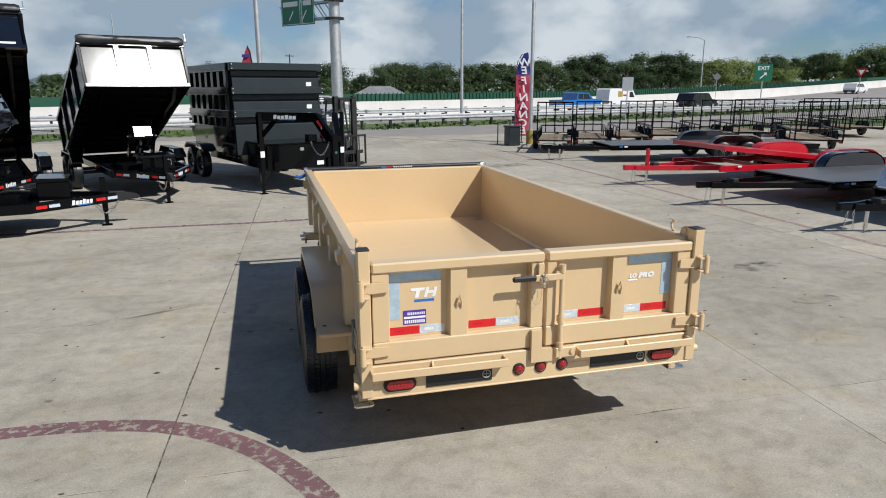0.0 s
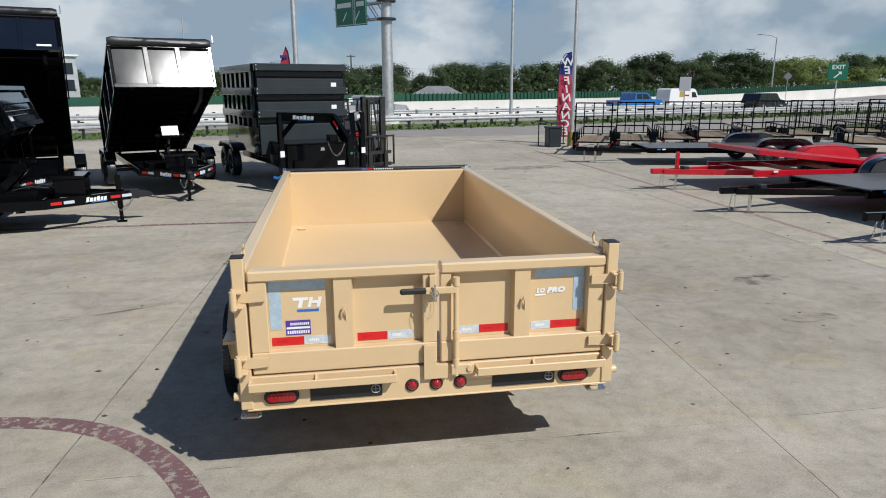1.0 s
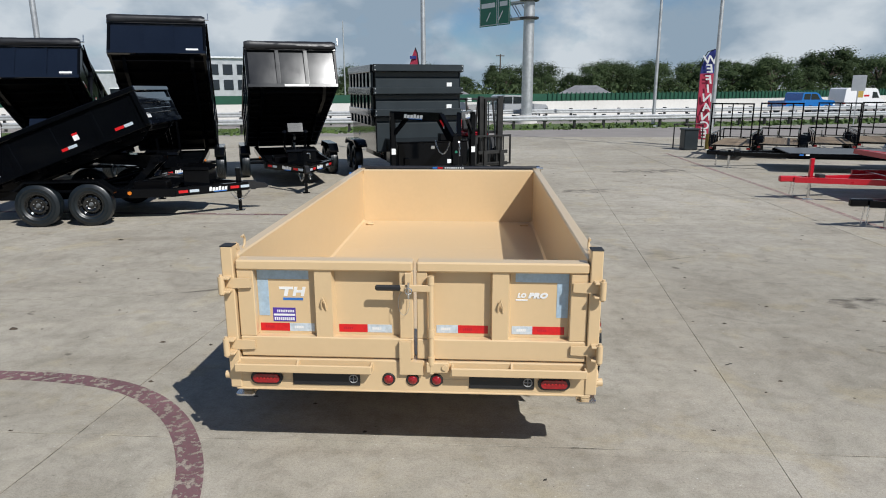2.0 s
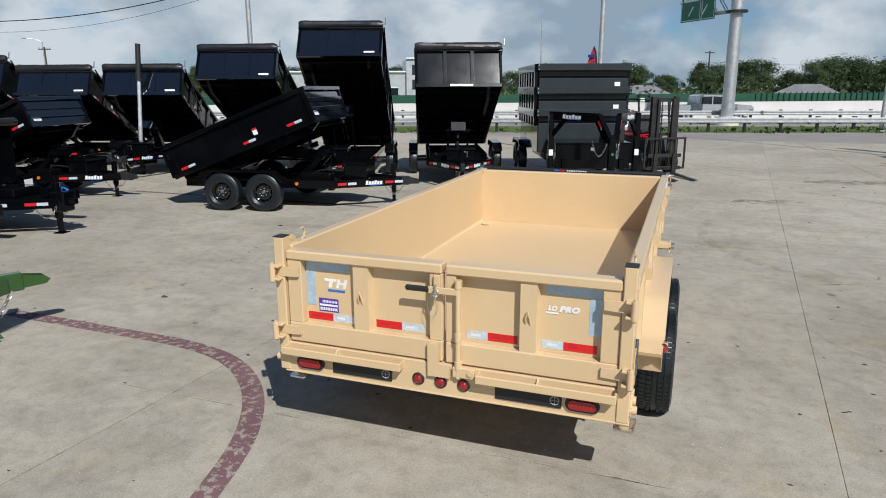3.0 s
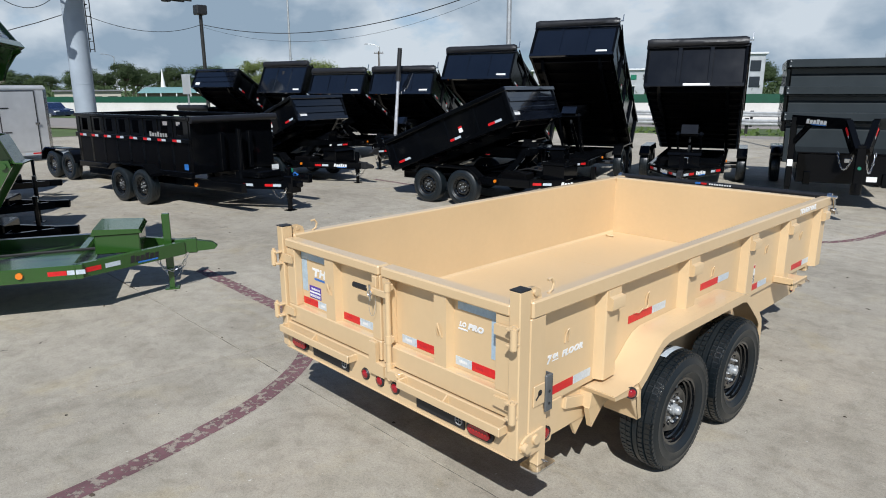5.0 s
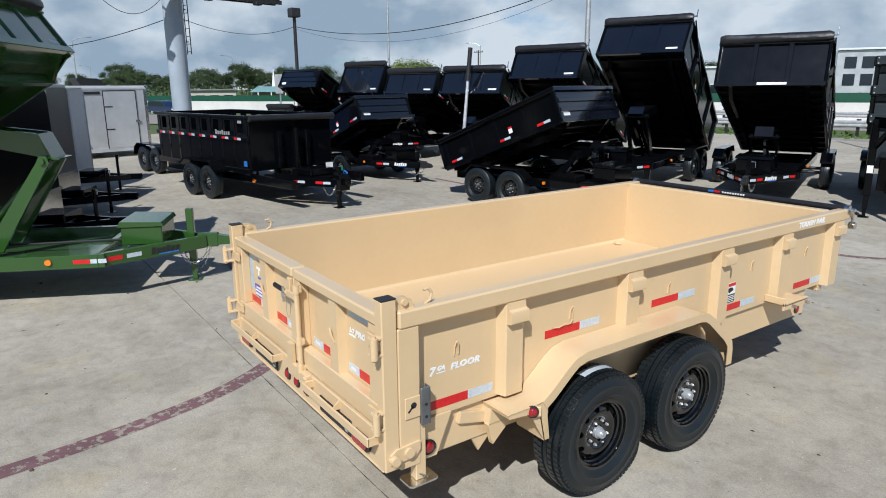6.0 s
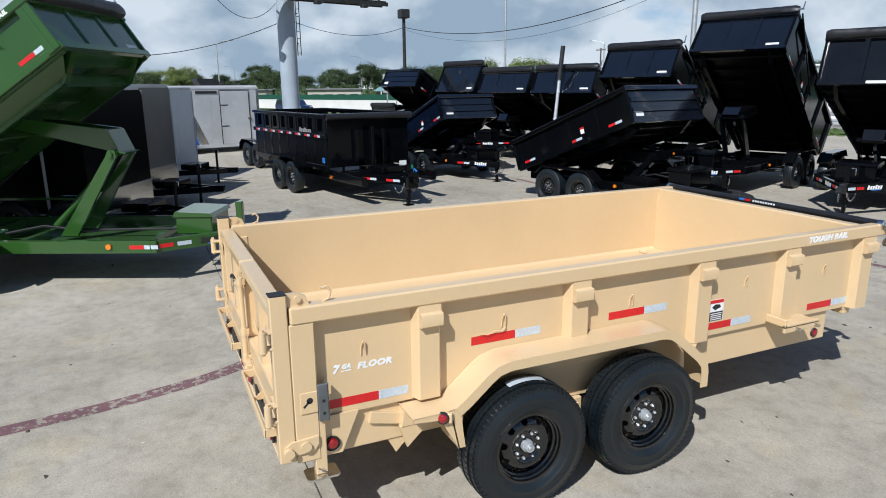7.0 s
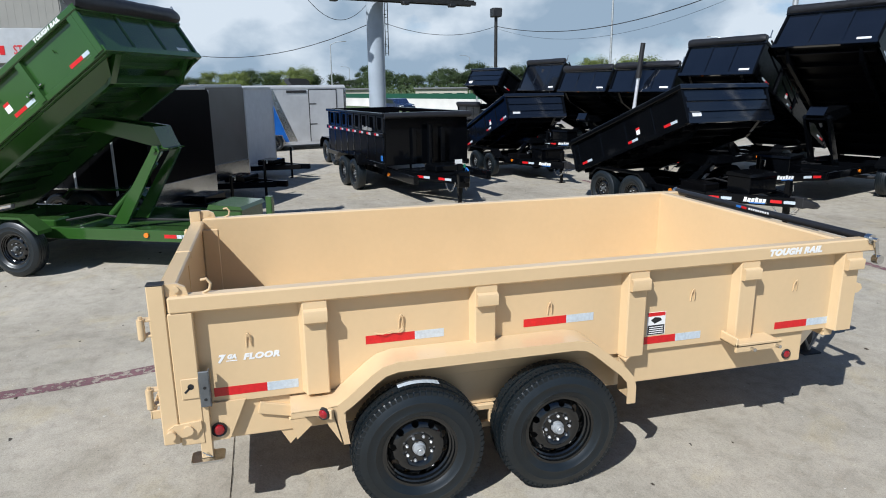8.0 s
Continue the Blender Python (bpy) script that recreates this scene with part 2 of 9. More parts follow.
SILVER_TAPE = material("blue_silver_film", (0.42, 0.55, 0.66), 0.3, metal=0.2, grain=(0.12, 30), dark=0.85)
RED_LENS = material("red_lamp_lens", (0.30, 0.006, 0.010), 0.12, coat=0.7, grain=(0.14, 60), dark=0.6)
AMBER_LENS = material("amber_lamp_lens", (0.75, 0.20, 0.01), 0.15, coat=0.6)
WHITE = material("white_vinyl_print", (0.80, 0.80, 0.78), 0.45, dark=0.93)
PURPLE = material("purple_print", (0.075, 0.035, 0.30), 0.4)
BLUE_PRINT = material("blue_print", (0.03, 0.16, 0.50), 0.4)
GREY_PRINT = material("grey_print", (0.30, 0.30, 0.29), 0.45)
CONCRETE = concrete_material()
JOINT = material("joint_dirt", (0.155, 0.137, 0.107), 0.95, grain=(0.06, 14), fine=60, bump=0.6, dark=0.22)
FIRE_RED = worn_paint_material("worn_fire_lane_red", (0.225, 0.105, 0.122), 0.505, 14.0, 0.72, 0.14, 0.07)
FIRE_PALE = worn_paint_material("faded_fire_lane_pink", (0.40, 0.25, 0.24), 0.44, 9.0, 0.62, 0.05, 0.18)
ASPHALT = material("pale_road_surface", (0.26, 0.235, 0.215), 0.85, grain=(0.12, 0.8), fine=40, bump=0.3, dark=0.8)
GRASS = material("mown_grass", (0.075, 0.115, 0.028), 0.9, grain=(0.14, 0.7), fine=14, bump=0.8, dark=0.55)
BLADE = material("grass_blades", (0.085, 0.135, 0.03), 0.8, grain=(0.14, 2), dark=0.6)
BARRIER = material("white_barrier_concrete", (0.62, 0.60, 0.56), 0.85, grain=(0.12, 0.35), fine=6, bump=0.2, dark=0.85)
FENCE_GREEN = material("dark_green_fence", (0.008, 0.075, 0.040), 0.6, grain=(0.14, 3))
SIGN_GREEN = material("highway_sign_green", (0.012, 0.16, 0.095), 0.4, grain=(0.1, 2), dark=0.9)
BILL_GREY = material("pale_painted_steel", (0.34, 0.39, 0.44), 0.5, grain=(0.14, 1.5), dark=0.8)
WOOD = material("weathered_planks", (0.23, 0.17, 0.11), 0.8, grain=(0.12, 5), bump=0.4, dark=0.6, by_object=0.2)
BARK = material("tree_bark", (0.075, 0.055, 0.040), 0.95, bump=0.8, grain=(0.12, 3), dark=0.5)
BLACK_SKIN = material("black_ribbed_skin", (0.003, 0.003, 0.0035), 0.3, spec=0.08, coat=0.0, grain=(0.14, 4))
GREY_SKIN = material("pewter_skin", (0.24, 0.232, 0.218), 0.3, metal=0.4, grain=(0.14, 2), dark=0.85)
SILVER_SKIN = material("silver_skin", (0.60, 0.61, 0.62), 0.32, metal=0.45, grain=(0.1, 1.1), fine=5, dark=0.86)
WHITE_SKIN = material("white_trailer_skin", (0.72, 0.73, 0.74), 0.35, coat=0.2, dark=0.92)
BLUE_SKIN = material("blue_trailer_skin", (0.012, 0.11, 0.42), 0.3, coat=0.3, dark=0.85)
PLATE = material("diamond_plate", (0.74, 0.74, 0.73), 0.22, metal=1.0, grain=(0.16, 3.0), fine=60, bump=0.5, dark=0.8)
WINDOW = material("dark_window_glass", (0.015, 0.02, 0.025), 0.06, coat=0.6)
TAN_WALL = material("beige_block_wall", (0.50, 0.46, 0.39), 0.85, grain=(0.12, 0.6), dark=0.85)
ROOF_GREY = material("grey_roofing", (0.20, 0.20, 0.21), 0.8, grain=(0.12, 1), dark=0.7)
STORE_WALL = material("grey_metal_wall", (0.27, 0.265, 0.24), 0.6, grain=(0.12, 0.6), dark=0.88)
BRICK_BROWN = material("brown_brick_wall", (0.21, 0.16, 0.125), 0.85, grain=(0.12, 1.5), dark=0.7)
ROOF_TEAL = material("teal_metal_roof", (0.20, 0.36, 0.35), 0.5)
YELLOW = material("yellow_post_paint", (0.40, 0.28, 0.06), 0.5, dark=0.7)
BANNER_RED = material("banner_red_cloth", (0.50, 0.045, 0.09), 0.75, grain=(0.14, 2), dark=0.75)
BANNER_BLUE = material("banner_blue_cloth", (0.030, 0.04, 0.22), 0.75, grain=(0.14, 2), dark=0.75)
CAR_WHITE = material("white_car_paint", (0.75, 0.75, 0.75), 0.25, coat=0.6, dark=0.95)
CAR_BLACK = material("black_car_paint", (0.012, 0.013, 0.016), 0.2, coat=0.7, dark=0.9)
CAR_SILVER = material("silver_car_paint", (0.50, 0.51, 0.52), 0.25, metal=0.4, coat=0.6, dark=0.9)
CAR_NAVY = material("navy_car_paint", (0.012, 0.025, 0.07), 0.25, coat=0.6, dark=0.9)
CAR_BLUE = material("blue_car_paint", (0.012, 0.14, 0.42), 0.25, coat=0.6, dark=0.9)
FORK_GREY = material("scuffed_mast_steel", (0.034, 0.033, 0.031), 0.45, metal=0.3, grain=(0.12, 6), dark=0.5, bump=0.2)


def leaf_material(name, dark_green, light_green):
    m = bpy.data.materials.new(name)
    m.use_nodes = True
    nt = m.node_tree
    p, n = nt.nodes["Principled BSDF"], nt.nodes.new
    geo, r, info, hsv, mr = n("ShaderNodeNewGeometry"), n("ShaderNodeValToRGB"), n("ShaderNodeObjectInfo"), n("ShaderNodeHueSaturation"), n("ShaderNodeMapRange")
    r.color_ramp.elements[0].color, r.color_ramp.elements[1].color = (*dark_green, 1), (*light_green, 1)
    nt.links.new(geo.outputs["Random Per Island"], r.inputs[0])
    mr.inputs["To Min"].default_value, mr.inputs["To Max"].default_value = 0.75, 1.25
    nt.links.new(info.outputs["Random"], mr.inputs["Value"])
    nt.links.new(mr.outputs[0], hsv.inputs["Value"])
    nt.links.new(r.outputs[0], hsv.inputs["Color"])
    nt.links.new(hsv.outputs[0], p.inputs["Base Color"])
    p.inputs["Roughness"].default_value = 0.75
    p.inputs["Specular IOR Level"].default_value = 0.2
    # thin leaves let some light through
    tr, mx = n("ShaderNodeBsdfTranslucent"), n("ShaderNodeMixShader")
    nt.links.new(hsv.outputs[0], tr.inputs["Color"])
    mx.inputs[0].default_value = 0.4
    nt.links.new(p.outputs[0], mx.inputs[1])
    nt.links.new(tr.outputs[0], mx.inputs[2])
    nt.links.new(mx.outputs[0], nt.nodes["Material Output"].inputs["Surface"])
    return m


LEAF = leaf_material("oak_leaves", (0.050, 0.076, 0.034), (0.078, 0.110, 0.046))
LEAF_PALE = leaf_material("elm_leaves", (0.145, 0.185, 0.055), (0.195, 0.235, 0.072))


# ---- mesh building ----
class Build:
    """Collects vertices and faces for one mesh, in the thing's own axes."""

    def __init__(self, m=None):
        self.v, self.f, self.m = [], [], m

    def put(self, verts, faces):
        k = len(self.v)
        self.v += [tuple(self.m @ Vector(p)) for p in verts] if self.m else [tuple(p) for p in verts]
        self.f += [tuple(k + i for i in face) for face in faces]
        return self

    def box(self, x0, x1, y0, y1, z0, z1, c=0.004):
        lo, hi = (min(x0, x1), min(y0, y1), min(z0, z1)), (max(x0, x1), max(y0, y1), max(z0, z1))
        c = min([c] + [0.45 * (b - a) for a, b in zip(lo, hi)])
        at, verts, faces = {}, [], []
        for s in [(i, j, k) for i in (0, 1) for j in (0, 1) for k in (0, 1)]:
            for a in range(3):
                q = [(hi[d] - (c if d != a else 0)) if s[d] else (lo[d] + (c if d != a else 0)) for d in range(3)]
                at[s, a] = len(verts)
                verts.append(q)
        for a in range(3):
            b, d = (a + 1) % 3, (a + 2) % 3
            for s in (0, 1):
                def corner(i, j):
                    q = [0, 0, 0]
                    q[a], q[b], q[d] = s, i, j
                    return tuple(q)
                faces.append([at[corner(i, j), a] for i, j in ((0, 0), (1, 0), (1, 1), (0, 1))])
            for i in (0, 1):
                for j in (0, 1):
                    p, q = [0, 0, 0], [0, 0, 0]
                    p[a], p[b], p[d] = i, j, 0
                    q[a], q[b], q[d] = i, j, 1
                    faces.append([at[tuple(p), a], at[tuple(q), a], at[tuple(q), b], at[tuple(p), b]])
        for s in [(i, j, k) for i in (0, 1) for j in (0, 1) for k in (0, 1)]:
            faces.append([at[s, 0], at[s, 1], at[s, 2]])
        return self.put(verts, faces)

    def cyl(self, p0, p1, r, n=12, r1=None):
        return self.tube([p0, p1], r, n, r1)

    def tube(self, pts, r, n=8, r1=None):
        pts = [Vector(p) for p in pts]
        r1 = r if r1 is None else r1
        verts, faces, side = [], [], None
        for i, p in enumerate(pts):
            d = (pts[min(i + 1, len(pts) - 1)] - pts[max(i - 1, 0)]).normalized()
            if side is None:
                side = d.orthogonal().normalized()
            side = (side - d * side.dot(d)).normalized()
            up, rad = d.cross(side), r + (r1 - r) * i / (len(pts) - 1)
            verts += [p + rad * (math.cos(a) * side + math.sin(a) * up) for a in [2 * math.pi * k / n for k in range(n)]]
        for i in range(len(pts) - 1):
            faces += [(i * n + k, i * n + (k + 1) % n, (i + 1) * n + (k + 1) % n, (i + 1) * n + k) for k in range(n)]
        faces += [tuple(range(n))[::-1], tuple(range((len(pts) - 1) * n, len(pts) * n))]
        return self.put(verts, faces)

    def prism(self, poly, axis, lo, hi):
        """A polygon in the two other axes (in xyz order), drawn out along an axis."""
        n, verts = len(poly), []
        for h in (lo, hi):
            for a, b in poly:
                verts.append({"x": (h, a, b), "y": (a, h, b), "z": (a, b, h)}[axis])
        faces = [tuple(range(n)), tuple(range(n, 2 * n))[::-1]] + [(k, (k + 1) % n, n + (k + 1) % n, n + k) for k in range(n)]
        return self.put(verts, faces)

    def lathe(self, prof, centre, axis, n=24, closed=True):
        """A profile of (radius, height along axis), turned round."""
        verts, faces, c = [], [], Vector(centre)
        for r, h in prof:
            for k in range(n):
                a, s = r * math.cos(2 * math.pi * k / n), r * math.sin(2 * math.pi * k / n)
                verts.append(c + Vector({"x": (h, a, s), "y": (s, h, a), "z": (a, s, h)}[axis]))
        m = len(prof)
        for i in range(m if closed else m - 1):
            j = (i + 1) % m
            faces += [(i * n + k, i * n + (k + 1) % n, j * n + (k + 1) % n, j * n + k) for k in range(n)]
        return self.put(verts, faces)

    def bar(self, p0, p1, w, h, c=0.003, up=(0, 0, 1)):
        """A square bar between two points."""
        p0, p1 = Vector(p0), Vector(p1)
        d = (p1 - p0).normalized()
        side = Vector(up).cross(d)
        side = side.normalized() if side.length > 1e-4 else Vector((0, 1, 0))
        top = d.cross(side)
        keep = self.m
        m = Matrix((side, d, top)).transposed().to_4x4()
        m.translation = p0
        self.m = keep @ m if keep else m
        self.box(-w / 2, w / 2, 0, (p1 - p0).length, -h / 2, h / 2, c)
        self.m = keep
        return self

    def plate(self, corners, t, way):
        """A sheet of thickness t drawn out from its corners along way."""
        n, d = len(corners), Vector(way).normalized() * t
        verts = [Vector(p) for p in corners] + [Vector(p) + d for p in corners]
        return self.put(verts, [tuple(range(n)), tuple(range(n, 2 * n))[::-1]] + [(k, (k + 1) % n, n + (k + 1) % n, n + k) for k in range(n)])




def mesh_of(name, b, mat, tidy=True):
    me = bpy.data.meshes.new(name)
    me.from_pydata(b.v, [], b.f)
    if tidy:
        bm = bmesh.new()
        bm.from_mesh(me)
        bmesh.ops.recalc_face_normals(bm, faces=bm.faces)
        bm.to_mesh(me)
        bm.free()
        me.polygons.foreach_set("use_smooth", [True] * len(me.polygons))
        me.set_sharp_from_angle(angle=radians(32))
    me.materials.append(mat)
    me.update()
    return me


def part(name, b, mat, parent, label="", tidy=True):
    """ONE mesh object under a thing or under a part."""
    ob = new(name, b if isinstance(b, bpy.types.Mesh) else mesh_of(name, b, mat, tidy))
    ob.parent = parent
    return tagged(ob, label)


def thing(name, m, label, category, group="", kind=""):
    ob = new(name)
    ob.empty_display_size = 0.2
    ob.matrix_world = m
    return tagged(ob, label, category, group, kind)


def solid(name, b, mat, label, category, group="", kind="", m=None, tidy=True):
    """A thing that is one mesh."""
    ob = new(name, mesh_of(name, b, mat, tidy))
    if m:
        ob.matrix_world = m
    return tagged(ob, label, category, group, kind)


def lettering(name, body, size, m, mat, parent, shear=0.0, label="", thick=0.0008, spacing=1.0, bold=0.0):
    """Words in the built-in font as a thin mesh; m: its own x runs along the line, y up the letters."""
    cu = bpy.data.curves.new(name, "FONT")
    cu.body, cu.size, cu.shear, cu.extrude, cu.align_x, cu.align_y, cu.space_character = body, size, shear, thick, "CENTER", "CENTER", spacing
    cu.resolution_u, cu.offset = 3, bold
    tmp = new("word", cu)
    bpy.context.view_layer.update()
    me = bpy.data.meshes.new_from_object(tmp.evaluated_get(bpy.context.evaluated_depsgraph_get()))
    bpy.data.objects.remove(tmp)
    me.name = name
    me.transform(m)
    me.materials.clear()
    me.materials.append(mat)
    ob = new(name, me)
    ob.parent = parent
    return tagged(ob, label)

# ---- the setting: ground, lot, road, barrier ----
def along(pts, step):
    """Points at even steps along a line of points."""
    out, left = [], 0.0
    for a, b in zip(pts, pts[1:]):
        a, b = Vector(a), Vector(b)
        d = (b - a).length
        s = left
        while s < d:
            out.append((a.lerp(b, s / d), (b - a).normalized()))
            s += step
        left = s - d
    return out


def smooth_path(pts, k=6):
    """A rounded line through points (Catmull-Rom)."""
    p = [Vector(q) for q in pts]
    p = [2 * p[0] - p[1]] + p + [2 * p[-1] - p[-2]]
    out = []
    for i in range(1, len(p) - 2):
        for j in range(k):
            t = j / k
            out.append(0.5 * ((2 * p[i]) + (p[i + 1] - p[i - 1]) * t + (2 * p[i - 1] - 5 * p[i] + 4 * p[i + 1] - p[i + 2]) * t * t + (3 * p[i] - p[i - 1] - 3 * p[i + 1] + p[i + 2]) * t ** 3))
    return out + [p[-2]]


def sweep(b, path, profile):
    """A closed profile of (sideways, up) drawn along a path in plan; sideways is to the right of the way."""
    n, k = len(profile), len(b.v)
    for i, p in enumerate(path):
        d = path[min(i + 1, len(path) - 1)] - path[max(i - 1, 0)]
        d.z = 0
        d.normalize()
        side = Vector((d.y, -d.x, 0))
        b.v += [tuple(p + side * s + Vector((0, 0, h))) for s, h in profile]
    for i in range(len(path) - 1):
        b.f += [(k + i * n + j, k + i * n + (j + 1) % n, k + (i + 1) * n + (j + 1) % n, k + (i + 1) * n + j) for j in range(n)]
    b.f += [tuple(range(k, k + n)), tuple(range(k + (len(path) - 1) * n, k + len(path) * n))]
    return b


solid("ground", Build().put([(-900, -900, -0.16), (900, -900, -0.16), (900, 900, -0.16), (-900, 900, -0.16)], [(0, 1, 2, 3)]), GRASS, "broad grassy ground reaching the horizon", "ground", kind="structure", tidy=False)

# concrete lot, cast in slabs with open joints
SLAB_X = [(-34.4, 0.05), (-29.6, 0.055), (-24.8, 0.06), (-20.0, 0.06), (-15.2, 0.06), (-10.4, 0.06), (-5.6, 0.06), (-0.8, 0.06), (4.02, 0.07), (8.45, -0.032), (12.6, 0.03), (17.4, 0.03), (22.2, 0.03), (27.0, 0.03), (31.8, 0.03), (36.6, 0.03)]
SLAB_Y = [-26.5, -18.9, -11.3, -3.65, 3.95, 11.6, 19.2, 26.9, 33.5]
lot = thing("pavement", Matrix(), "pale stained concrete parking lot cast in slabs", "pavement", kind="structure")
part("joint_bed", Build().put([(-36.5, -26.4, -0.006), (37.5, -26.4, -0.006), (37.5, 33.4, -0.006), (-33.5, 33.4, -0.006)], [(0, 1, 2, 3)]), JOINT, lot, "dark dirt in the slab joints", tidy=False)


def build_slabs():
    rng = random.Random(4)
    for j in range(len(SLAB_Y) - 1):
        for (xa, sa), (xb, sb) in zip(SLAB_X, SLAB_X[1:]):
            y0, y1, g = SLAB_Y[j] + 0.0021, SLAB_Y[j + 1] - 0.0021, 0.0021
            # joint edges wander a little and are chipped
            ring = []
            n = 23

            def tight(x):
                return 0.3 if x == 4.02 else 1.0

            def edge(x_at, sgn):
                return lambda y: x_at[0] + x_at[1] * (y - 4) + sgn * g * tight(x_at[0])
            left, right = edge((xa, sa), 1), edge((xb, sb), -1)
            for k in range(n):
                y = y0 + (y1 - y0) * k / (n - 1)
                ring.append((right(y) - abs(rng.gauss(0, 0.0040)) * tight(xb), y))
            for k in range(1, n - 1):
                f = k / (n - 1)
                x = right(y1) + (left(y1) - right(y1)) * f
                ring.append((x, y1 - abs(rng.gauss(0, 0.0040))))
            for k in range(n):
                y = y1 + (y0 - y1) * k / (n - 1)
                ring.append((left(y) + abs(rng.gauss(0, 0.0040)) * tight(xa), y))
            for k in range(1, n - 1):
                f = k / (n - 1)
                x = left(y0) + (right(y0) - left(y0)) * f
                ring.append((x, y0 + abs(rng.gauss(0, 0.0040))))
            c = Vector((sum(p[0] for p in ring) / len(ring), sum(p[1] for p in ring) / len(ring)))
            top = [(c.x + (p[0] - c.x) * 0.9996, c.y + (p[1] - c.y) * 0.9996, 0.0) for p in ring]
            m = len(ring)
            b = Build().put(top + [(*p, -0.003) for p in ring] + [(*p, -0.12) for p in ring], [tuple(range(m))] + [(k, (k + 1) % m, m + (k + 1) % m, m + k) for k in range(m)] + [(m + k, m + (k + 1) % m, 2 * m + (k + 1) % m, 2 * m + k) for k in range(m)])
            part("slab", b, CONCRETE, lot)


# worn red fire-lane lines
def painted_line(pts, width, mat, label, k=8):
    path = smooth_path([(x, y, 0.003) for x, y in pts], k)
    b = Build()
    for i, p in enumerate(path):
        d = (path[min(i + 1, len(path) - 1)] - path[max(i - 1, 0)]).normalized()
        s = Vector((d.y, -d.x, 0)) * width / 2
        b.v += [tuple(p - s), tuple(p + s)]
    b.f = [(2 * i, 2 * i + 1, 2 * i + 3, 2 * i + 2) for i in range(len(path) - 1)]
    solid("painted_line", b, mat, label, "road marking", "fire lane lines", "structure", tidy=False)


painted_line([(-3.9, 4.93), (-2.3, 4.88), (-1.45, 4.84), (-0.79, 4.66), (-0.25, 4.25), (0.15, 3.65), (0.38, 2.95), (0.52, 2.2), (0.60, 1.2), (0.64, -1.0), (0.66, -6.0)], 0.17, FIRE_RED, "worn dark red fire lane line curving over the concrete")
painted_line([(-9.5, 12.35), (-2.6, 12.28), (0.6, 12.26), (1.7, 12.9), (2.1, 14.6), (2.3, 18.0)], 0.13, FIRE_RED, "worn red fire lane line across the concrete")
painted_line([(9.05, 3.0), (9.04, 7.45), (9.02, 10.2), (9.01, 15.0), (8.95, 19.0), (8.9, 25.0)], 0.14, FIRE_PALE, "faded pink fire lane line along the trailer row")

# stains and drag marks lie in the concrete's face
STAIN = worn_paint_material("dark_oil_stain", (0.12, 0.10, 0.082), 0.40, 4.0, 0.42, 0.0, 0.18)
TYRE_MARK = worn_paint_material("faint_tyre_marks", (0.15, 0.135, 0.115), 0.38, 6.0, 0.16, 0.0, 0.22)


def ground_mark(x, y, rx, ry, turn, mat, seed, label):
    rng = random.Random(seed)
    n = 22
    ring = []
    for k in range(n):
        a = 2 * math.pi * k / n
        r = 1 + 0.22 * math.sin(2 * a + rng.random()) + rng.uniform(-0.18, 0.18)
        u, v = rx * r * math.cos(a), ry * r * math.sin(a)
        ring.append((x + u * math.cos(turn) - v * math.sin(turn), y + u * math.sin(turn) + v * math.cos(turn), 0.002))
    solid("ground_stain", Build().put(ring, [tuple(range(n))]), mat, label, "stain", "ground stains", "structure", tidy=False)


for i, (x, y, rx, ry, turn) in enumerate([(6.39, 7.27, 0.36, 0.20, 0.1), (5.99, 5.84, 0.30, 0.13, 0.0), (6.15, 9.14, 0.12, 0.08, 0.2), (4.6, 15.6, 0.7, 0.3, 0.1), (6.98, 19.5, 1.1, 0.45, 0.1), (-1.4, 7.3, 0.5, 0.03, 0.35), (-3.2, 6.1, 0.1, 0.05, 0.5), (5.7, 8.0, 0.16, 0.03, -0.2), (6.4, 7.35, 0.2, 0.035, 0.1), (4.9, 9.2, 0.3, 0.02, 0.4)]):
    ground_mark(x, y, rx, ry, turn, STAIN, i, "dark oil stain soaked into the concrete")


def skid_arc(cx, cy, r, a0, a1, w, label="faint dark tyre arc on the concrete"):
    n = 26
    b = Build()
    for k in range(n + 1):
        a = radians(a0 + (a1 - a0) * k / n)
        for q in (r - w / 2, r + w / 2):
            b.v.append((cx + q * math.cos(a), cy + q * math.sin(a), 0.0015))
    b.f = [(2 * k, 2 * k + 1, 2 * k + 3, 2 * k + 2) for k in range(n)]
    solid("tyre_mark", b, TYRE_MARK, label, "tyre mark", "tyre marks", "structure", tidy=False)


for args in ((5.2, 7.4, 0.9, 190, 260, 0.05), (-1.0, 9.0, 6.0, 95, 140, 0.18), (3.0, 13.0, 5.0, 10, 60, 0.2), (6.5, 12.0, 3.2, 160, 240, 0.18)):
    skid_arc(*args)


def crack(pts, seed):
    """A hairline crack that wanders between points."""
    rng = random.Random(seed)
    path = [p + Vector((rng.gauss(0, 0.03), rng.gauss(0, 0.03), 0)) for p, d in along([Vector((x, y, 0.001)) for x, y in pts], 0.12)]
    b = Build()
    for i, p in enumerate(path):
        d = (path[min(i + 1, len(path) - 1)] - path[max(i - 1, 0)]).normalized()
        s = Vector((d.y, -d.x, 0)) * rng.uniform(0.0012, 0.0032)
        b.v += [tuple(p - s), tuple(p + s)]
    b.f = [(2 * i, 2 * i + 1, 2 * i + 3, 2 * i + 2) for i in range(len(path) - 1)]
    solid("crack", b, JOINT, "hairline crack in the concrete", "crack", "cracks", "structure", tidy=False)


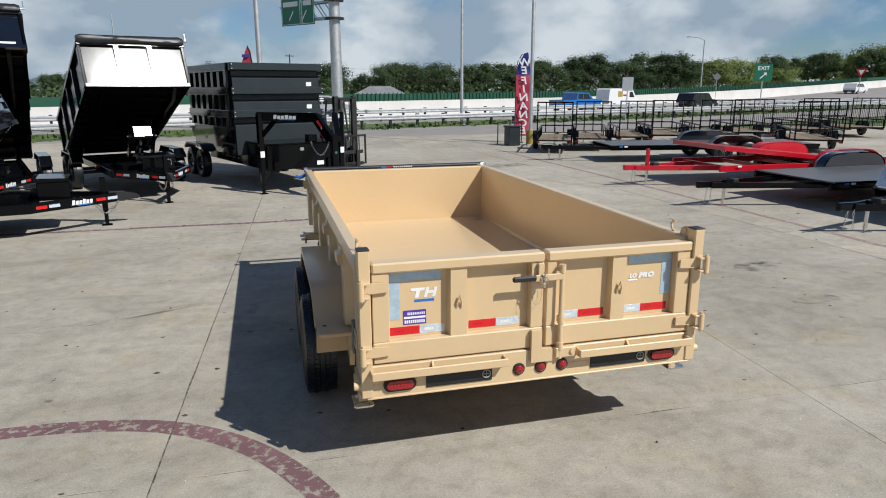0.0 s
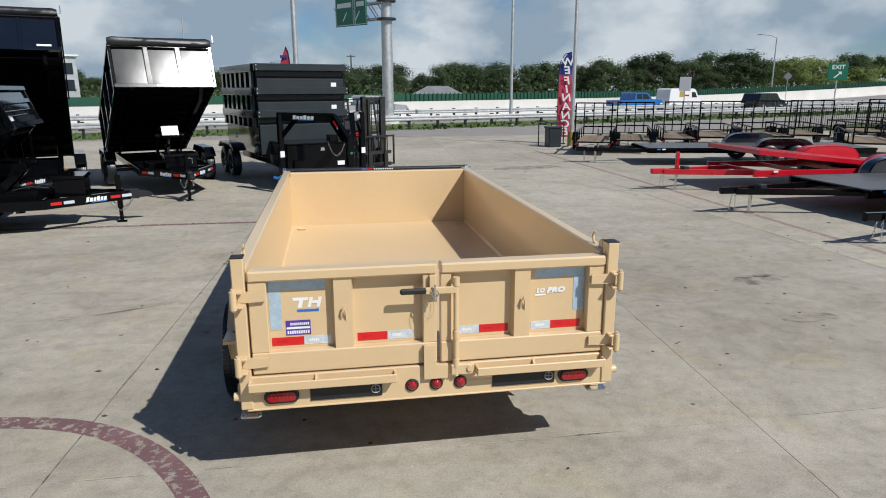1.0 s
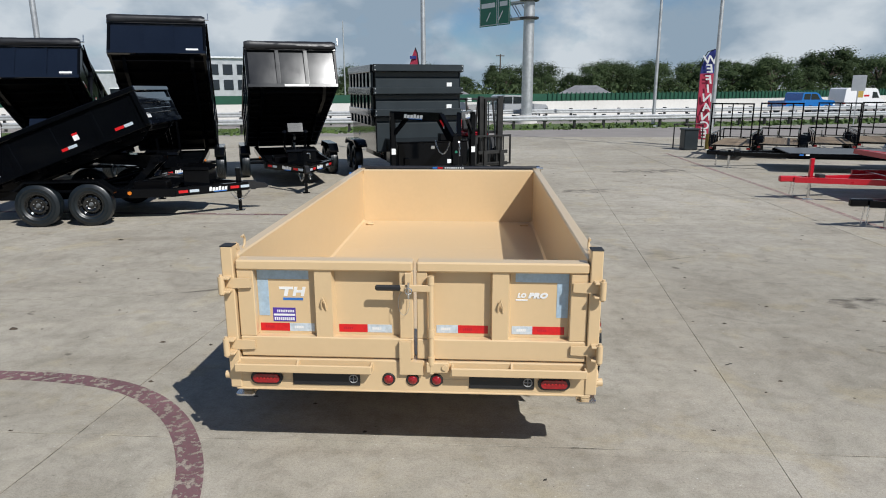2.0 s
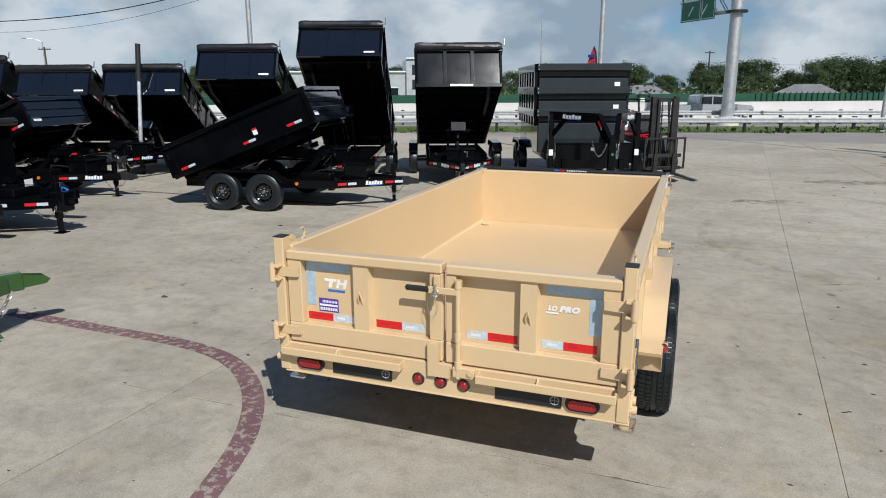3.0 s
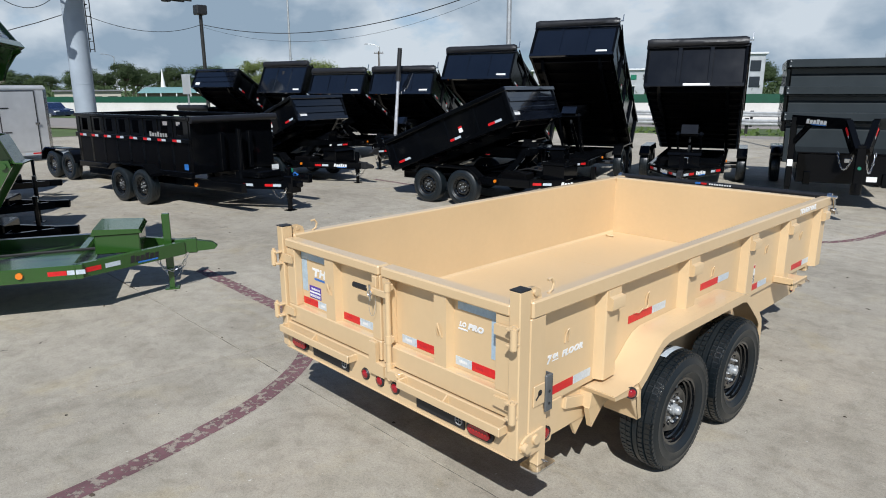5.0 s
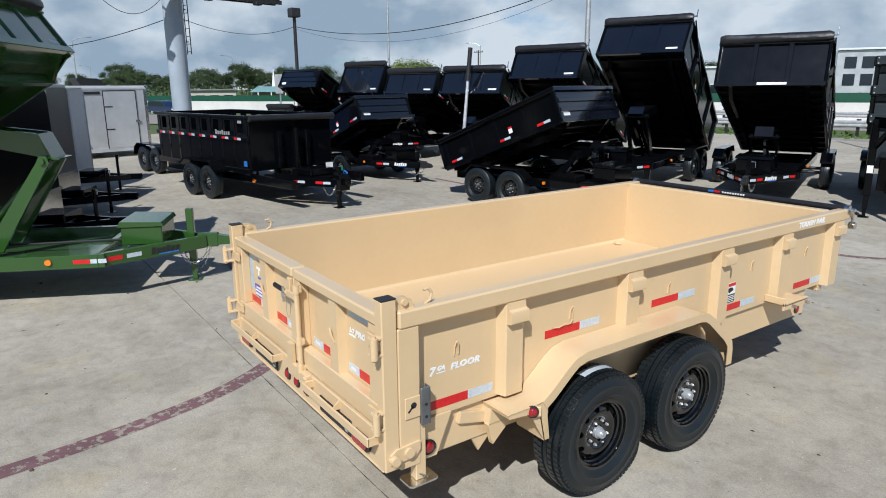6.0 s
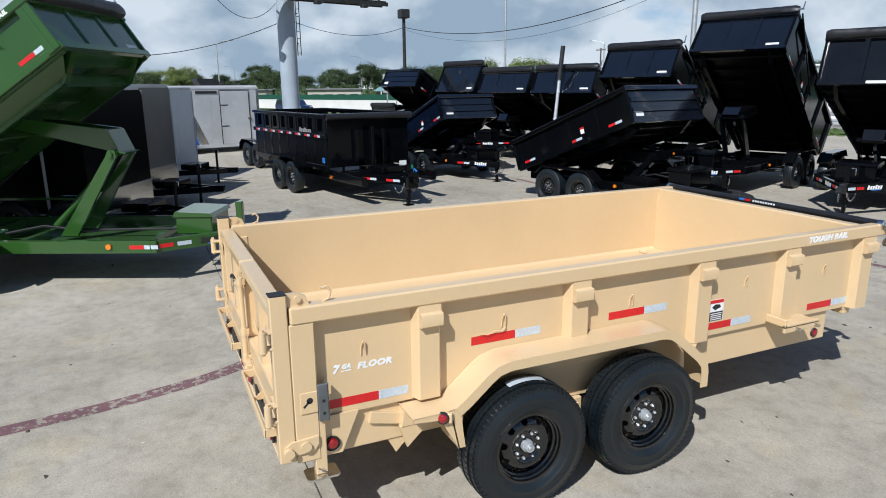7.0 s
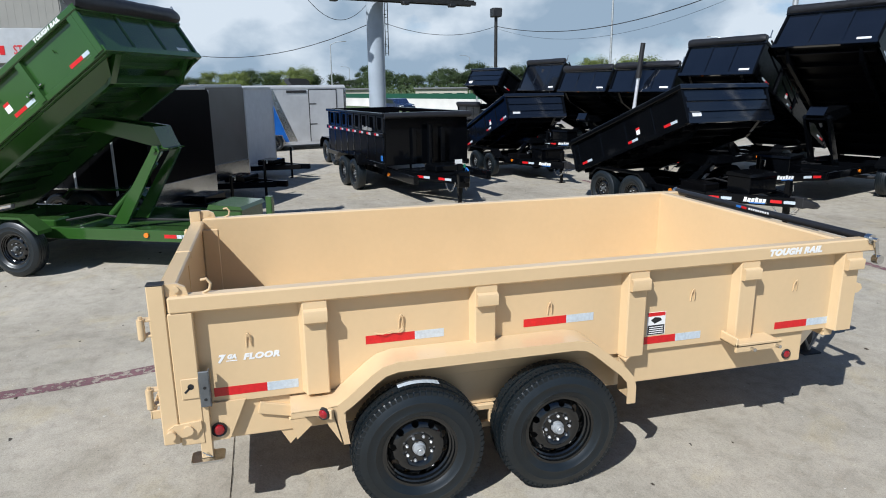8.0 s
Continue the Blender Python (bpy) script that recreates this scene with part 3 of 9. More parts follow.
for i, pts in enumerate(([(-0.8, 7.6), (-2.2, 7.15), (-4.4, 6.6)], [(2.5, 10.5), (5.2, 12.3)], [(-0.3, 11.0), (-4.8, 10.6)], [(4.5, 22.5), (8.6, 23.4)])):
    crack(pts, i)


def leaf_litter():
    """Small dry leaves, clods and flakes that lie about the lot."""
    rng = random.Random(12)
    b = Build()
    for k in range(420):
        x, y = rng.uniform(-9, 10), rng.uniform(0.5, 22)
        s, a = rng.uniform(0.008, 0.03) * (1.0 if rng.random() < 0.93 else 2.0), rng.uniform(0, 6.3)
        h = s * rng.uniform(0.15, 0.4)
        pts = [(s * math.cos(a + q) * rng.uniform(0.5, 1.2) + x, s * math.sin(a + q) * rng.uniform(0.3, 0.8) + y) for q in (0, 1.3, 2.6, 3.9, 5.1)]
        b.put([(*p, 0.001) for p in pts] + [(x, y, h + 0.002)], [(i, (i + 1) % 5, 5) for i in range(5)])
    solid("litter", b, material("dry_leaf_litter", (0.075, 0.055, 0.038), 0.9, dark=0.4), "scattered dry leaves and clods on the concrete", "litter", kind="stuff", tidy=False)


def scuffs():
    """Short dark squiggles of dried mud and rubber."""
    rng = random.Random(31)
    b = Build()
    for k in range(150):
        x, y, a = rng.uniform(-8, 9.5), rng.uniform(0.8, 21), rng.gauss(0.2, 0.7)
        n, w, px, py = rng.randint(3, 5), rng.uniform(0.004, 0.012), [], []
        for i in range(n):
            px.append(x)
            py.append(y)
            st = rng.uniform(0.010, 0.026)
            x, y, a = x + st * math.cos(a), y + st * math.sin(a), a + rng.gauss(0, 0.6)
        m = len(b.v)
        for i in range(n):
            ww = w * rng.uniform(0.3, 1.3)
            b.v += [(px[i], py[i] - ww, 0.0022), (px[i], py[i] + ww, 0.0022)]
        b.f += [(m + 2 * i, m + 2 * i + 2, m + 2 * i + 3, m + 2 * i + 1) for i in range(n - 1)]
    solid("scuffs", b, material("dried_mud", (0.07, 0.058, 0.045), 0.9, dark=0.5), "small dark dried mud scuffs on the concrete", "dirt", kind="stuff", tidy=False)


leaf_litter()
scuffs()
lettering('lane_lettering', 'NO  PARKING', 0.12, pose(-2.75, 12.285, 0.005), worn_paint_material('worn_white_letters', (0.62, 0.60, 0.56), 0.50, 14.0), lot, 0, 'worn white letters on the fire lane line', 0.0004)

# frontage road, verge, guard rails, far roadway and its barrier
ROAD_PATH = smooth_path([(-150, -22, 0), (-95, 3, 0), (-60, 14.5, 0), (-28, 25, 0), (-8, 32.2, 0), (8, 36.8, 0), (30, 44, 0), (60, 55, 0), (110, 74, 0), (220, 120, 0)], 5)
solid("road", sweep(Build(), ROAD_PATH, [(-3.2, -0.1), (-3.2, -0.005), (5.2, -0.005), (5.2, -0.1)]), ASPHALT, "pale brown frontage road beside the lot", "road", kind="structure")
RAIL_PATH = [p + Vector((-1.3, 3.9, 0)) for p in ROAD_PATH]
HIGH = smooth_path([(-170, -12, -0.45), (-110, 10, -0.40), (-69, 25, -0.32), (-20, 46, -0.10), (8, 57, -0.05), (42, 72, 0.15), (80, 90, 1.0), (130, 112, 2.7), (230, 150, 6.0)], 6)
solid("highway", sweep(Build(), [p + Vector((2.5, -6.0, 0)) for p in HIGH], [(-6.5, -4.0), (-6.5, 0.02), (5.0, 0.0), (7.5, -0.6), (13, -4.0)]), ASPHALT, "pale highway lanes rising up a ramp", "road", kind="structure")
barrier = thing("barrier_wall", Matrix(), "long white concrete highway barrier with green fence", "barrier", kind="structure")
part("wall", sweep(Build(), HIGH, [(-0.25, -1.0), (-0.15, 0.5), (-0.1, 1.35), (0.1, 1.35), (0.15, 0.5), (0.28, 0.2), (0.3, -1.0)]), BARRIER, barrier)
part("fence_band", sweep(Build(), [p + Vector((-0.4, 0.9, 0)) for p in HIGH], [(-0.03, 0.9), (-0.03, 1.95), (0.03, 1.95), (0.03, 0.9)]), FENCE_GREEN, barrier, "dark green slatted fence band")


def fence_pickets():
    b = Build()
    for p, d in along(HIGH[24:], 0.45)[:260]:
        q = p + Vector((-0.36, 0.8, 0))
        b.box(q.x - 0.05, q.x + 0.05, q.y - 0.03, q.y + 0.03, q.z + 1.0, q.z + 2.05, 0.01)
    part("picket", b, FENCE_GREEN, barrier)["kind"] = "stuff"


fence_pickets()


def guard_rail(path, top, spacing, label):
    g = thing("guard_rail", Matrix(), label, "guard rail", "guard rails", "structure")
    wave = [(0.0, 0.0), (0.05, 0.04), (0.05, 0.10), (0.0, 0.15), (0.05, 0.20), (0.05, 0.26), (0.0, 0.31)]
    prof = [(s, h + top - 0.31) for s, h in wave] + [(s - 0.012, h + top - 0.31) for s, h in wave[::-1]]
    part("beam", sweep(Build(), path, prof), GALV, g)
    post_b = Build().box(-0.07, 0.07, -0.08, 0.08, -0.2, top + 0.02, 0.01)
    block_b = Build().box(-0.09, 0.09, -0.10, 0.12, top - 0.3, top + 0.06, 0.012)
    pm, bm = mesh_of("post", post_b, FORK_GREY), mesh_of("block", block_b, PLASTIC)
    for p, d in along(path, spacing):
        if -62 < p.x < 75:
            o = part("post", pm, None, g)
            o.matrix_local = pose(p.x - d.y * 0.14, p.y + d.x * 0.14, p.z, 0, 0, math.degrees(math.atan2(d.y, d.x)))
            q = part("block", bm, None, o)
            q.matrix_local = Matrix()


guard_rail([Vector((p.x, p.y, -0.02)) for p in RAIL_PATH if p.x > -40], 0.78, 1.95, "galvanised guard rail on dark posts along the road")
guard_rail([p + Vector((-2.8, 7.7, 0.06)) for p in RAIL_PATH if p.x > -40], 0.80, 1.95, "second galvanised guard rail beside the highway")


def verge_grass():
    rng = random.Random(3)
    b = Build()
    path = along([Vector((p.x, p.y, 0)) for p in RAIL_PATH], 0.035)
    rng.shuffle(path)
    for p, d in [q for q in path if -35 < q[0].x < 60][:2400]:
        s = rng.uniform(-1.6, 3.4)
        x, y = p.x - d.y * s, p.y + d.x * s
        a, h, w = rng.uniform(0, 3.1), rng.uniform(0.08, 0.3), rng.uniform(0.03, 0.09)
        u, v = w * math.cos(a), w * math.sin(a)
        b.put([(x - u, y - v, -0.16), (x + u, y + v, -0.16), (x + 2 * u + rng.uniform(-.1, .1), y + 2 * v, h - 0.1), (x - 2 * u, y - 2 * v + rng.uniform(-.1, .1), h * 0.8 - 0.1)], [(0, 1, 2, 3)])
    solid("verge_grass", b, BLADE, "mown green grass under the guard rail", "grass", kind="stuff", tidy=False)


verge_grass()
solid("verge", sweep(Build(), [Vector((p.x, p.y, 0)) for p in RAIL_PATH], [(-5.5, -0.15), (-5.5, -0.03), (1.2, -0.02), (1.2, -0.15)]), GRASS, "green grass verge along the guard rail", "grass", kind="structure")

# ---- wheels ----
def wheel_meshes(r, w, rim_r, windows=10, fine=True):
    """Tyre, rim, hub and nut meshes for a wheel whose axle is its own x axis, outer face towards +x."""
    n = 80 if fine else 28
    half = w / 2
    tread = []
    # four grooves round the tread
    edges = [-0.40, -0.24, -0.08, 0.08, 0.24, 0.40]
    for i, e in enumerate(edges):
        if 0 < i < len(edges) - 1:
            tread += [(r - 0.004 * abs(i - 2.5), (e - 0.018) * w), (r - 0.014, (e - 0.012) * w), (r - 0.014, (e + 0.012) * w), (r - 0.004 * abs(i - 2.5), (e + 0.018) * w)]
        else:
            tread += [(r - 0.012, e * w)]
    prof = [(rim_r - 0.004, -half * 0.72), (rim_r + 0.014, -half * 0.86), (rim_r + 0.35 * (r - rim_r), -half), (r - 0.055, -half * 0.97), (r - 0.026, -half * 0.90)] + tread
    prof += [(r - 0.026, half * 0.90), (r - 0.055, half * 0.97), (r - 0.058, half * 0.985), (rim_r + 0.60 * (r - rim_r), half * 1.005), (rim_r + 0.57 * (r - rim_r), half * 1.03), (rim_r + 0.54 * (r - rim_r), half * 1.01), (rim_r + 0.30 * (r - rim_r), half), (rim_r + 0.27 * (r - rim_r), half * 1.02), (rim_r + 0.23 * (r - rim_r), half * 0.975), (rim_r + 0.030, half * 0.93), (rim_r + 0.014, half * 0.86), (rim_r - 0.004, half * 0.72)]
    tyre = Build().lathe(prof, (0, 0, 0), "x", n)
    lugs = Build()
    if fine:
        # shoulder lugs
        for k in range(66):
            a = 2 * math.pi * k / 66
            for s in (-1, 1):
                m = Matrix.Rotation(a + (0.03 if s > 0 else 0), 4, "X")
                lugs.m = m
                lugs.box(s * w * 0.265, s * w * 0.415, -0.0135, 0.0135, r - 0.045, r - 0.006, 0)
                lugs.box(s * w * 0.40, s * w * 0.462, -0.0135, 0.0135, r - 0.062, r - 0.016, 0)
                lugs.box(s * w * 0.10, s * w * 0.225, -0.0135, 0.0135, r - 0.03, r + 0.002, 0)
        lugs.m = None
    rim = Build().lathe([(rim_r, -half * 0.7), (rim_r + 0.006, half * 0.74), (rim_r + 0.006, half * 0.80), (rim_r - 0.010, half * 0.80), (rim_r - 0.013, half * 0.66), (rim_r - 0.022, half * 0.62), (rim_r - 0.025, half * 0.46), (rim_r - 0.034, half * 0.40), (rim_r - 0.036, half * 0.0), (rim_r - 0.02, -half * 0.7)], (0, 0, 0), "x", n)
    # dished disc pierced by a ring of round holes: a polar grid whose cells inside a hole stay open
    steps = 10 if fine else 4
    q = (20 if fine else 8) * windows
    rings = [0.045, 0.40 * rim_r, 0.50 * rim_r] + [(0.60 + 0.235 * k / steps) * rim_r for k in range(steps + 1)] + [rim_r - 0.026]
    bulge = [0.44, 0.44, 0.58] + [0.60 - 0.26 * (k / steps) ** 1.5 for k in range(steps + 1)] + [0.20]
    verts, faces = [], []
    for depth in (0.0, -0.006):
        for rr, h in zip(rings, bulge):
            verts += [(h * half + depth - 0.004, rr * math.cos(2 * math.pi * k / q), rr * math.sin(2 * math.pi * k / q)) for k in range(q)]
    m, o = len(rings), len(rings) * q
    hole_r, hole_at = 0.092 * rim_r, 0.725 * rim_r

    def open_cell(i, k):
        if not 3 <= i < 3 + steps:
            return False
        r = 0.5 * (rings[i] + rings[i + 1])
        a = ((k + 0.5) * windows / q) % 1.0 - 0.5
        return math.hypot(r - hole_at, hole_at * a * 2 * math.pi / windows) < hole_r

    for i in range(m - 1):
        for k in range(q):
            k2 = (k + 1) % q
            if open_cell(i, k):
                if not open_cell(i - 1, k):
                    faces.append((i * q + k, i * q + k2, o + i * q + k2, o + i * q + k))
                if not open_cell(i + 1, k):
                    faces.append(((i + 1) * q + k, o + (i + 1) * q + k, o + (i + 1) * q + k2, (i + 1) * q + k2))
                if not open_cell(i, (k - 1) % q):
                    faces.append((i * q + k, o + i * q + k, o + (i + 1) * q + k, (i + 1) * q + k))
                if not open_cell(i, k2):
                    faces.append((i * q + k2, (i + 1) * q + k2, o + (i + 1) * q + k2, o + i * q + k2))
                continue
            faces.append((i * q + k, i * q + k2, (i + 1) * q + k2, (i + 1) * q + k))
            faces.append((o + i * q + k, o + (i + 1) * q + k, o + (i + 1) * q + k2, o + i * q + k2))
    rim.put(verts, faces)
    brake = Build().lathe([(0.02, -half * 0.3), (rim_r - 0.06, -half * 0.3), (rim_r - 0.06, -half * 0.1), (0.02, -half * 0.1)], (0, 0, 0), "x", 24)
    hub = Build().lathe([(0.001, half * 0.86), (0.010, half * 0.86), (0.014, half * 0.82), (0.024, half * 0.84), (0.030, half * 0.76), (0.032, half * 0.60), (0.038, half * 0.57), (0.040, half * 0.40), (0.001, half * 0.40)], (0, 0, 0), "x", 20, closed=False)
    nut = Build()
    nut.lathe([(0.001, half * 0.66), (0.006, half * 0.62), (0.0098, half * 0.58), (0.0098, half * 0.46), (0.001, half * 0.46)], (0, 0.078, 0), "x", 6, closed=False)
    return {"lugs": mesh_of("tread", lugs, RUBBER) if fine else None, "tyre": mesh_of("tyre", tyre, RUBBER), "rim": mesh_of("rim", rim, RIM_BLACK), "brake": mesh_of("brake_drum", brake, PLASTIC), "hub": mesh_of("hub_cap", hub, HUB_GREY if fine else RAW_STEEL), "nut": mesh_of("wheel_nut", nut, GALV)}


BIG_WHEEL = wheel_meshes(0.395, 0.240, 0.220)
MID_WHEEL = wheel_meshes(0.385, 0.23, 0.214, fine=False)
SMALL_WHEEL = wheel_meshes(0.33, 0.20, 0.195, fine=False)


def add_wheel(parent, kit, x, y, z, side, turn=0.0, nuts=8):
    """side +1: outer face towards +x of the parent's axes, -1: towards -x."""
    m = pose(x, y, z, 0, 0, 0 if side > 0 else 180) @ Matrix.Rotation(turn, 4, "X")
    w = part("wheel", kit["tyre"], None, parent, "black rubber tyre on a black steel wheel")
    w.matrix_local = m
    if kit["lugs"]:
        tagged(part("tread", kit["lugs"], None, w), kind="stuff")
    part("rim", kit["rim"], None, w, "gloss black steel rim with round windows")
    part("brake_drum", kit["brake"], None, w)
    part("hub_cap", kit["hub"], None, w, "pale grey hub cap")
    for k in range(nuts):
        o = part("wheel_nut", kit["nut"], None, w)
        o.matrix_local = Matrix.Rotation(2 * math.pi * k / nuts, 4, "X")
    return w


# ---- the sand-coloured dump trailer ----
def hero_trailer():
    """Local axes: u across (right positive), y along towards the tongue, z up; origin on the ground under the axles."""
    CX, CY = 1.62, 5.48
    T = thing("dump_trailer", pose(CX, CY, 0), "sand-tan low dump trailer with double rear gates, tandem axles", "trailer")

    def B():
        return Build(Matrix.Translation((-0, -CY, 0)))

    def P(name, b, mat=TAN, parent=None, label=""):
        return part(name, b, mat, parent or T, label)

    X = lambda x: x - CX
    # bed
    P("floor", B().box(-1.072, 1.072, 3.765, 8.11, 0.715, 0.735, 0.003), TAN, None, "tan steel floor with faint seams")
    for k, y in enumerate((5.2, 6.65)):
        P("floor_seam", B().box(-1.07, 1.07, y - 0.003, y + 0.003, 0.734, 0.7356, 0.0003))
    P("front_wall", B().box(-1.085, 1.085, 8.11, 8.125, 0.70, 1.33, 0.003))
    P("front_rail", B().box(-1.0715, 1.0715, 8.1102, 8.195, 1.295, 1.386, 0.012))
    P("front_sill", B().box(-1.08, 1.08, 8.12, 8.20, 0.66, 0.76, 0.006))
    for s in (-1, 1):
        P("side_wall", B().box(s * 1.072, s * 1.086, 3.765, 8.27, 0.722, 1.32, 0.002), TAN, None, "tan sheet steel side")
        P("side_rail", B().box(s * 1.0722, s * 1.156, 3.752, 8.405, 1.292, 1.386, 0.010))
        # floor fillet along the wall
        P("corner_strip", B().prism([(s * 1.072, 0.735), (s * 1.052, 0.735), (s * 1.072, 0.755)], "y", 3.77, 8.1))
        for i, (a, b2) in enumerate(((4.445, 4.575), (5.455, 5.585), (6.48, 6.61), (7.31, 7.44), (8.15, 8.285))):
            st = P("stake_post", B().prism([(s * 1.086, a - 0.022), (s * 1.142, a - 0.002), (s * 1.148, a + 0.006), (s * 1.148, b2 - 0.006), (s * 1.144, b2), (s * 1.086, b2 + 0.002)], "z", (0.735, 0.93, 0.72, 0.72, 0.72)[i], 1.296))
            P("stake_pocket", B().prism([(s * 1.147, 1.2915), (s * 1.157, 1.2915), (s * 1.161, 1.254), (s * 1.186, 1.247), (s * 1.189, 1.241), (s * 1.187, 1.180), (s * 1.183, 1.175), (s * 1.147, 1.168)], "y", a + 0.004, b2 + 0.004), TAN, st)
        P("rear_post", B().box(s * 1.062, s * 1.150, 3.7445, 3.872, 0.52, 1.294, 0.006))
        # keyhole plate
        kp = P("latch_plate", B().box(s * 1.15, s * 1.158, 3.775, 3.868, 0.80, 0.92, 0.004))
        P("keyhole", B().cyl((s * 1.1575, 3.825, 0.872), (s * 1.1595, 3.825, 0.872), 0.017, 14).bar((s * 1.1585, 3.822, 0.868), (s * 1.1585, 3.792, 0.838), 0.002, 0.012), PLASTIC, kp, "dark keyhole slot")
        br = P("spring_bracket", B().box(s * 1.150, s * 1.166, 3.868, 3.925, 0.745, 0.955, 0.004).box(s * 1.12, s * 1.166, 3.917, 3.925, 0.745, 0.955, 0.002), RAW_STEEL, None, "bare dark steel slotted bracket")
        for z in (0.79, 0.86):
            P("bolt_hole", B().cyl((s * 1.165, 3.897, z), (s * 1.1672, 3.897, z), 0.009, 10), PLASTIC, br)
        # skirt behind the rear post, with side lamp
        P("skirt", B().prism([(3.755, 0.735), (4.10, 0.735), (4.00, 0.505), (3.755, 0.505)], "x", s * 1.09, s * 1.105), TAN)
        lamp = P("side_lamp", B().lathe([(0.001, 0.006), (0.038, 0.006), (0.043, 0.012), (0.043, 0.0), (0.001, 0.0)], (s * 1.105, 3.945, 0.572), "x", 24, closed=False) if s > 0 else B().lathe([(0.001, -0.006), (0.038, -0.006), (0.043, -0.012), (0.043, 0.0), (0.001, 0.0)], (s * 1.105, 3.945, 0.572), "x", 24, closed=False), PLASTIC, None, "black rubber lamp ring")
        P("lens", B().lathe([(0.001, s * 0.022), (0.016, s * 0.021), (0.028, s * 0.016), (0.031, s * 0.006), (0.001, s * 0.005)], (s * 1.105, 3.945, 0.572), "x", 24, closed=False), RED_LENS, lamp, "round red lens")
        # stabiliser leg and foot
        leg = P("stand_leg", B().box(s * 1.085, s * 1.145, 3.842, 3.905, 0.425, 0.75, 0.004))
        P("leg_pin", B().cyl((s * 1.07, 3.874, 0.455), (s * 1.165, 3.874, 0.455), 0.008, 8).cyl((s * 1.165, 3.85, 0.475), (s * 1.165, 3.9, 0.44), 0.004, 6), CHROME, leg)
        foot = Build(Matrix.Translation((0, -CY, 0)))
        foot.prism([(s * 1.055, 3.80), (s * 1.07, 3.785), (s * 1.165, 3.785), (s * 1.18, 3.80), (s * 1.18, 3.95), (s * 1.165, 3.965), (s * 1.07, 3.965), (s * 1.055, 3.95)], "z", 0.412, 0.424)
        P("stand_foot", foot, CHROME, leg, "bright zinc foot plate")
        # gate pivot post with cap and hinges
        gp = P("gate_post", B().box(s * 1.078, s * 1.150, 3.655, 3.742, 0.535, 1.455, 0.006))
        P("cap", B().box(s * 1.077, s * 1.151, 3.655, 3.742, 1.453, 1.460, 0.002), PLASTIC, gp, "black plastic end cap")
        # folded ear on the rail end and hook
        P("rail_ear", B().prism([(3.745, 1.384), (3.86, 1.384), (3.845, 1.43), (3.80, 1.452), (3.745, 1.452)], "x", s * 1.10, s * 1.125))
        P("ear_pin", B().cyl((s * 1.095, 3.80, 1.422), (s * 1.138, 3.80, 1.422), 0.017, 12), TAN)
        P("chain_hook", B().tube([(s * 1.11, 3.93, 1.385), (s * 1.11, 3.965, 1.40), (s * 1.11, 3.975, 1.435), (s * 1.11, 3.955, 1.463), (s * 1.11, 3.925, 1.458)], 0.008, 8))
        P("low_hinge", B().cyl((s * 1.10, 3.70, 0.605), (s * 1.19, 3.70, 0.605), 0.026, 14).cyl((s * 1.145, 3.79, 0.62), (s * 1.178, 3.79, 0.62), 0.028, 14).prism([(3.68, 0.58), (3.83, 0.58), (3.86, 0.62), (3.86, 0.665), (3.72, 0.655), (3.68, 0.63)], "x", s * 1.150, s * 1.163))
        # wheel side frame and underbody
        P("frame_rail", B().box(s * 0.96, s * 1.060, 3.9, 7.955, 0.485, 0.715, 0.006))
        P("spring_hanger", B().prism([(4.19, 0.72), (4.62, 0.72), (4.62, 0.58), (4.44, 0.50), (4.33, 0.39), (4.22, 0.60)], "x", s * 1.03, s * 1.05))
        P("hanger_box", B().prism([(4.36, 0.70), (4.60, 0.70), (4.60, 0.585), (4.34, 0.585)], "x", s * 1.05, s * 1.135).prism([(4.33, 0.588), (4.60, 0.588), (4.48, 0.555), (4.37, 0.455)], "x", s * 1.10, s * 1.135))
        P("hanger_angle", B().bar((s * 1.06, 4.17, 0.66), (s * 1.06, 4.42, 0.60), 0.05, 0.07))
        for yc in (5.04, 5.92):
            P("leaf_spring", B().tube([(s * 0.92, yc - 0.40, 0.44), (s * 0.92, yc - 0.2, 0.41), (s * 0.92, yc, 0.40), (s * 0.92, yc + 0.2, 0.41), (s * 0.92, yc + 0.40, 0.44)], 0.025, 6), PLASTIC)
        P("equaliser", B().box(s * 0.88, s * 0.96, 5.40, 5.56, 0.42, 0.60, 0.01))
        P("centre_hanger", B().box(s * 1.061, s * 1.095, 5.395, 5.60, 0.455, 0.490, 0.004).box(s * 1.061, s * 1.095, 5.395, 5.430, 0.37, 0.456, 0.004).box(s * 1.061, s * 1.095, 5.565, 5.60, 0.37, 0.456, 0.004).box(s * 1.061, s * 1.095, 5.395, 5.60, 0.335, 0.371, 0.004))
        # fender: top sheet with a lip, step plate behind, skirts before and behind the wheels
        # the axles sit a little off the bed's middle
        out = 1.294 if s > 0 else 1.345
        shape = [(4.35, 0.704), (4.54, 0.704), (4.60, 0.712), (4.66, 0.752), (4.80, 0.868), (4.86, 0.908), (4.95, 0.930), (6.06, 0.930), (6.14, 0.914), (6.20, 0.878), (6.40, 0.710), (6.455, 0.645), (6.47, 0.58), (6.47, 0.47)]
        xa, xb = s * 1.088, s * out

        def offset(path, t):
            out = []
            for i, p in enumerate(path):
                d = Vector(path[min(i + 1, len(path) - 1)]) - Vector(path[max(i - 1, 0)])
                d.normalize()
                out.append((p[0] - d.y * t, p[1] + d.x * t))
            return out

        fender = P("fender", B().prism(shape + offset(shape, 0.008)[::-1], "x", xa, xb), TAN, None, "smooth tan steel tandem fender")
        outer = shape[2:]
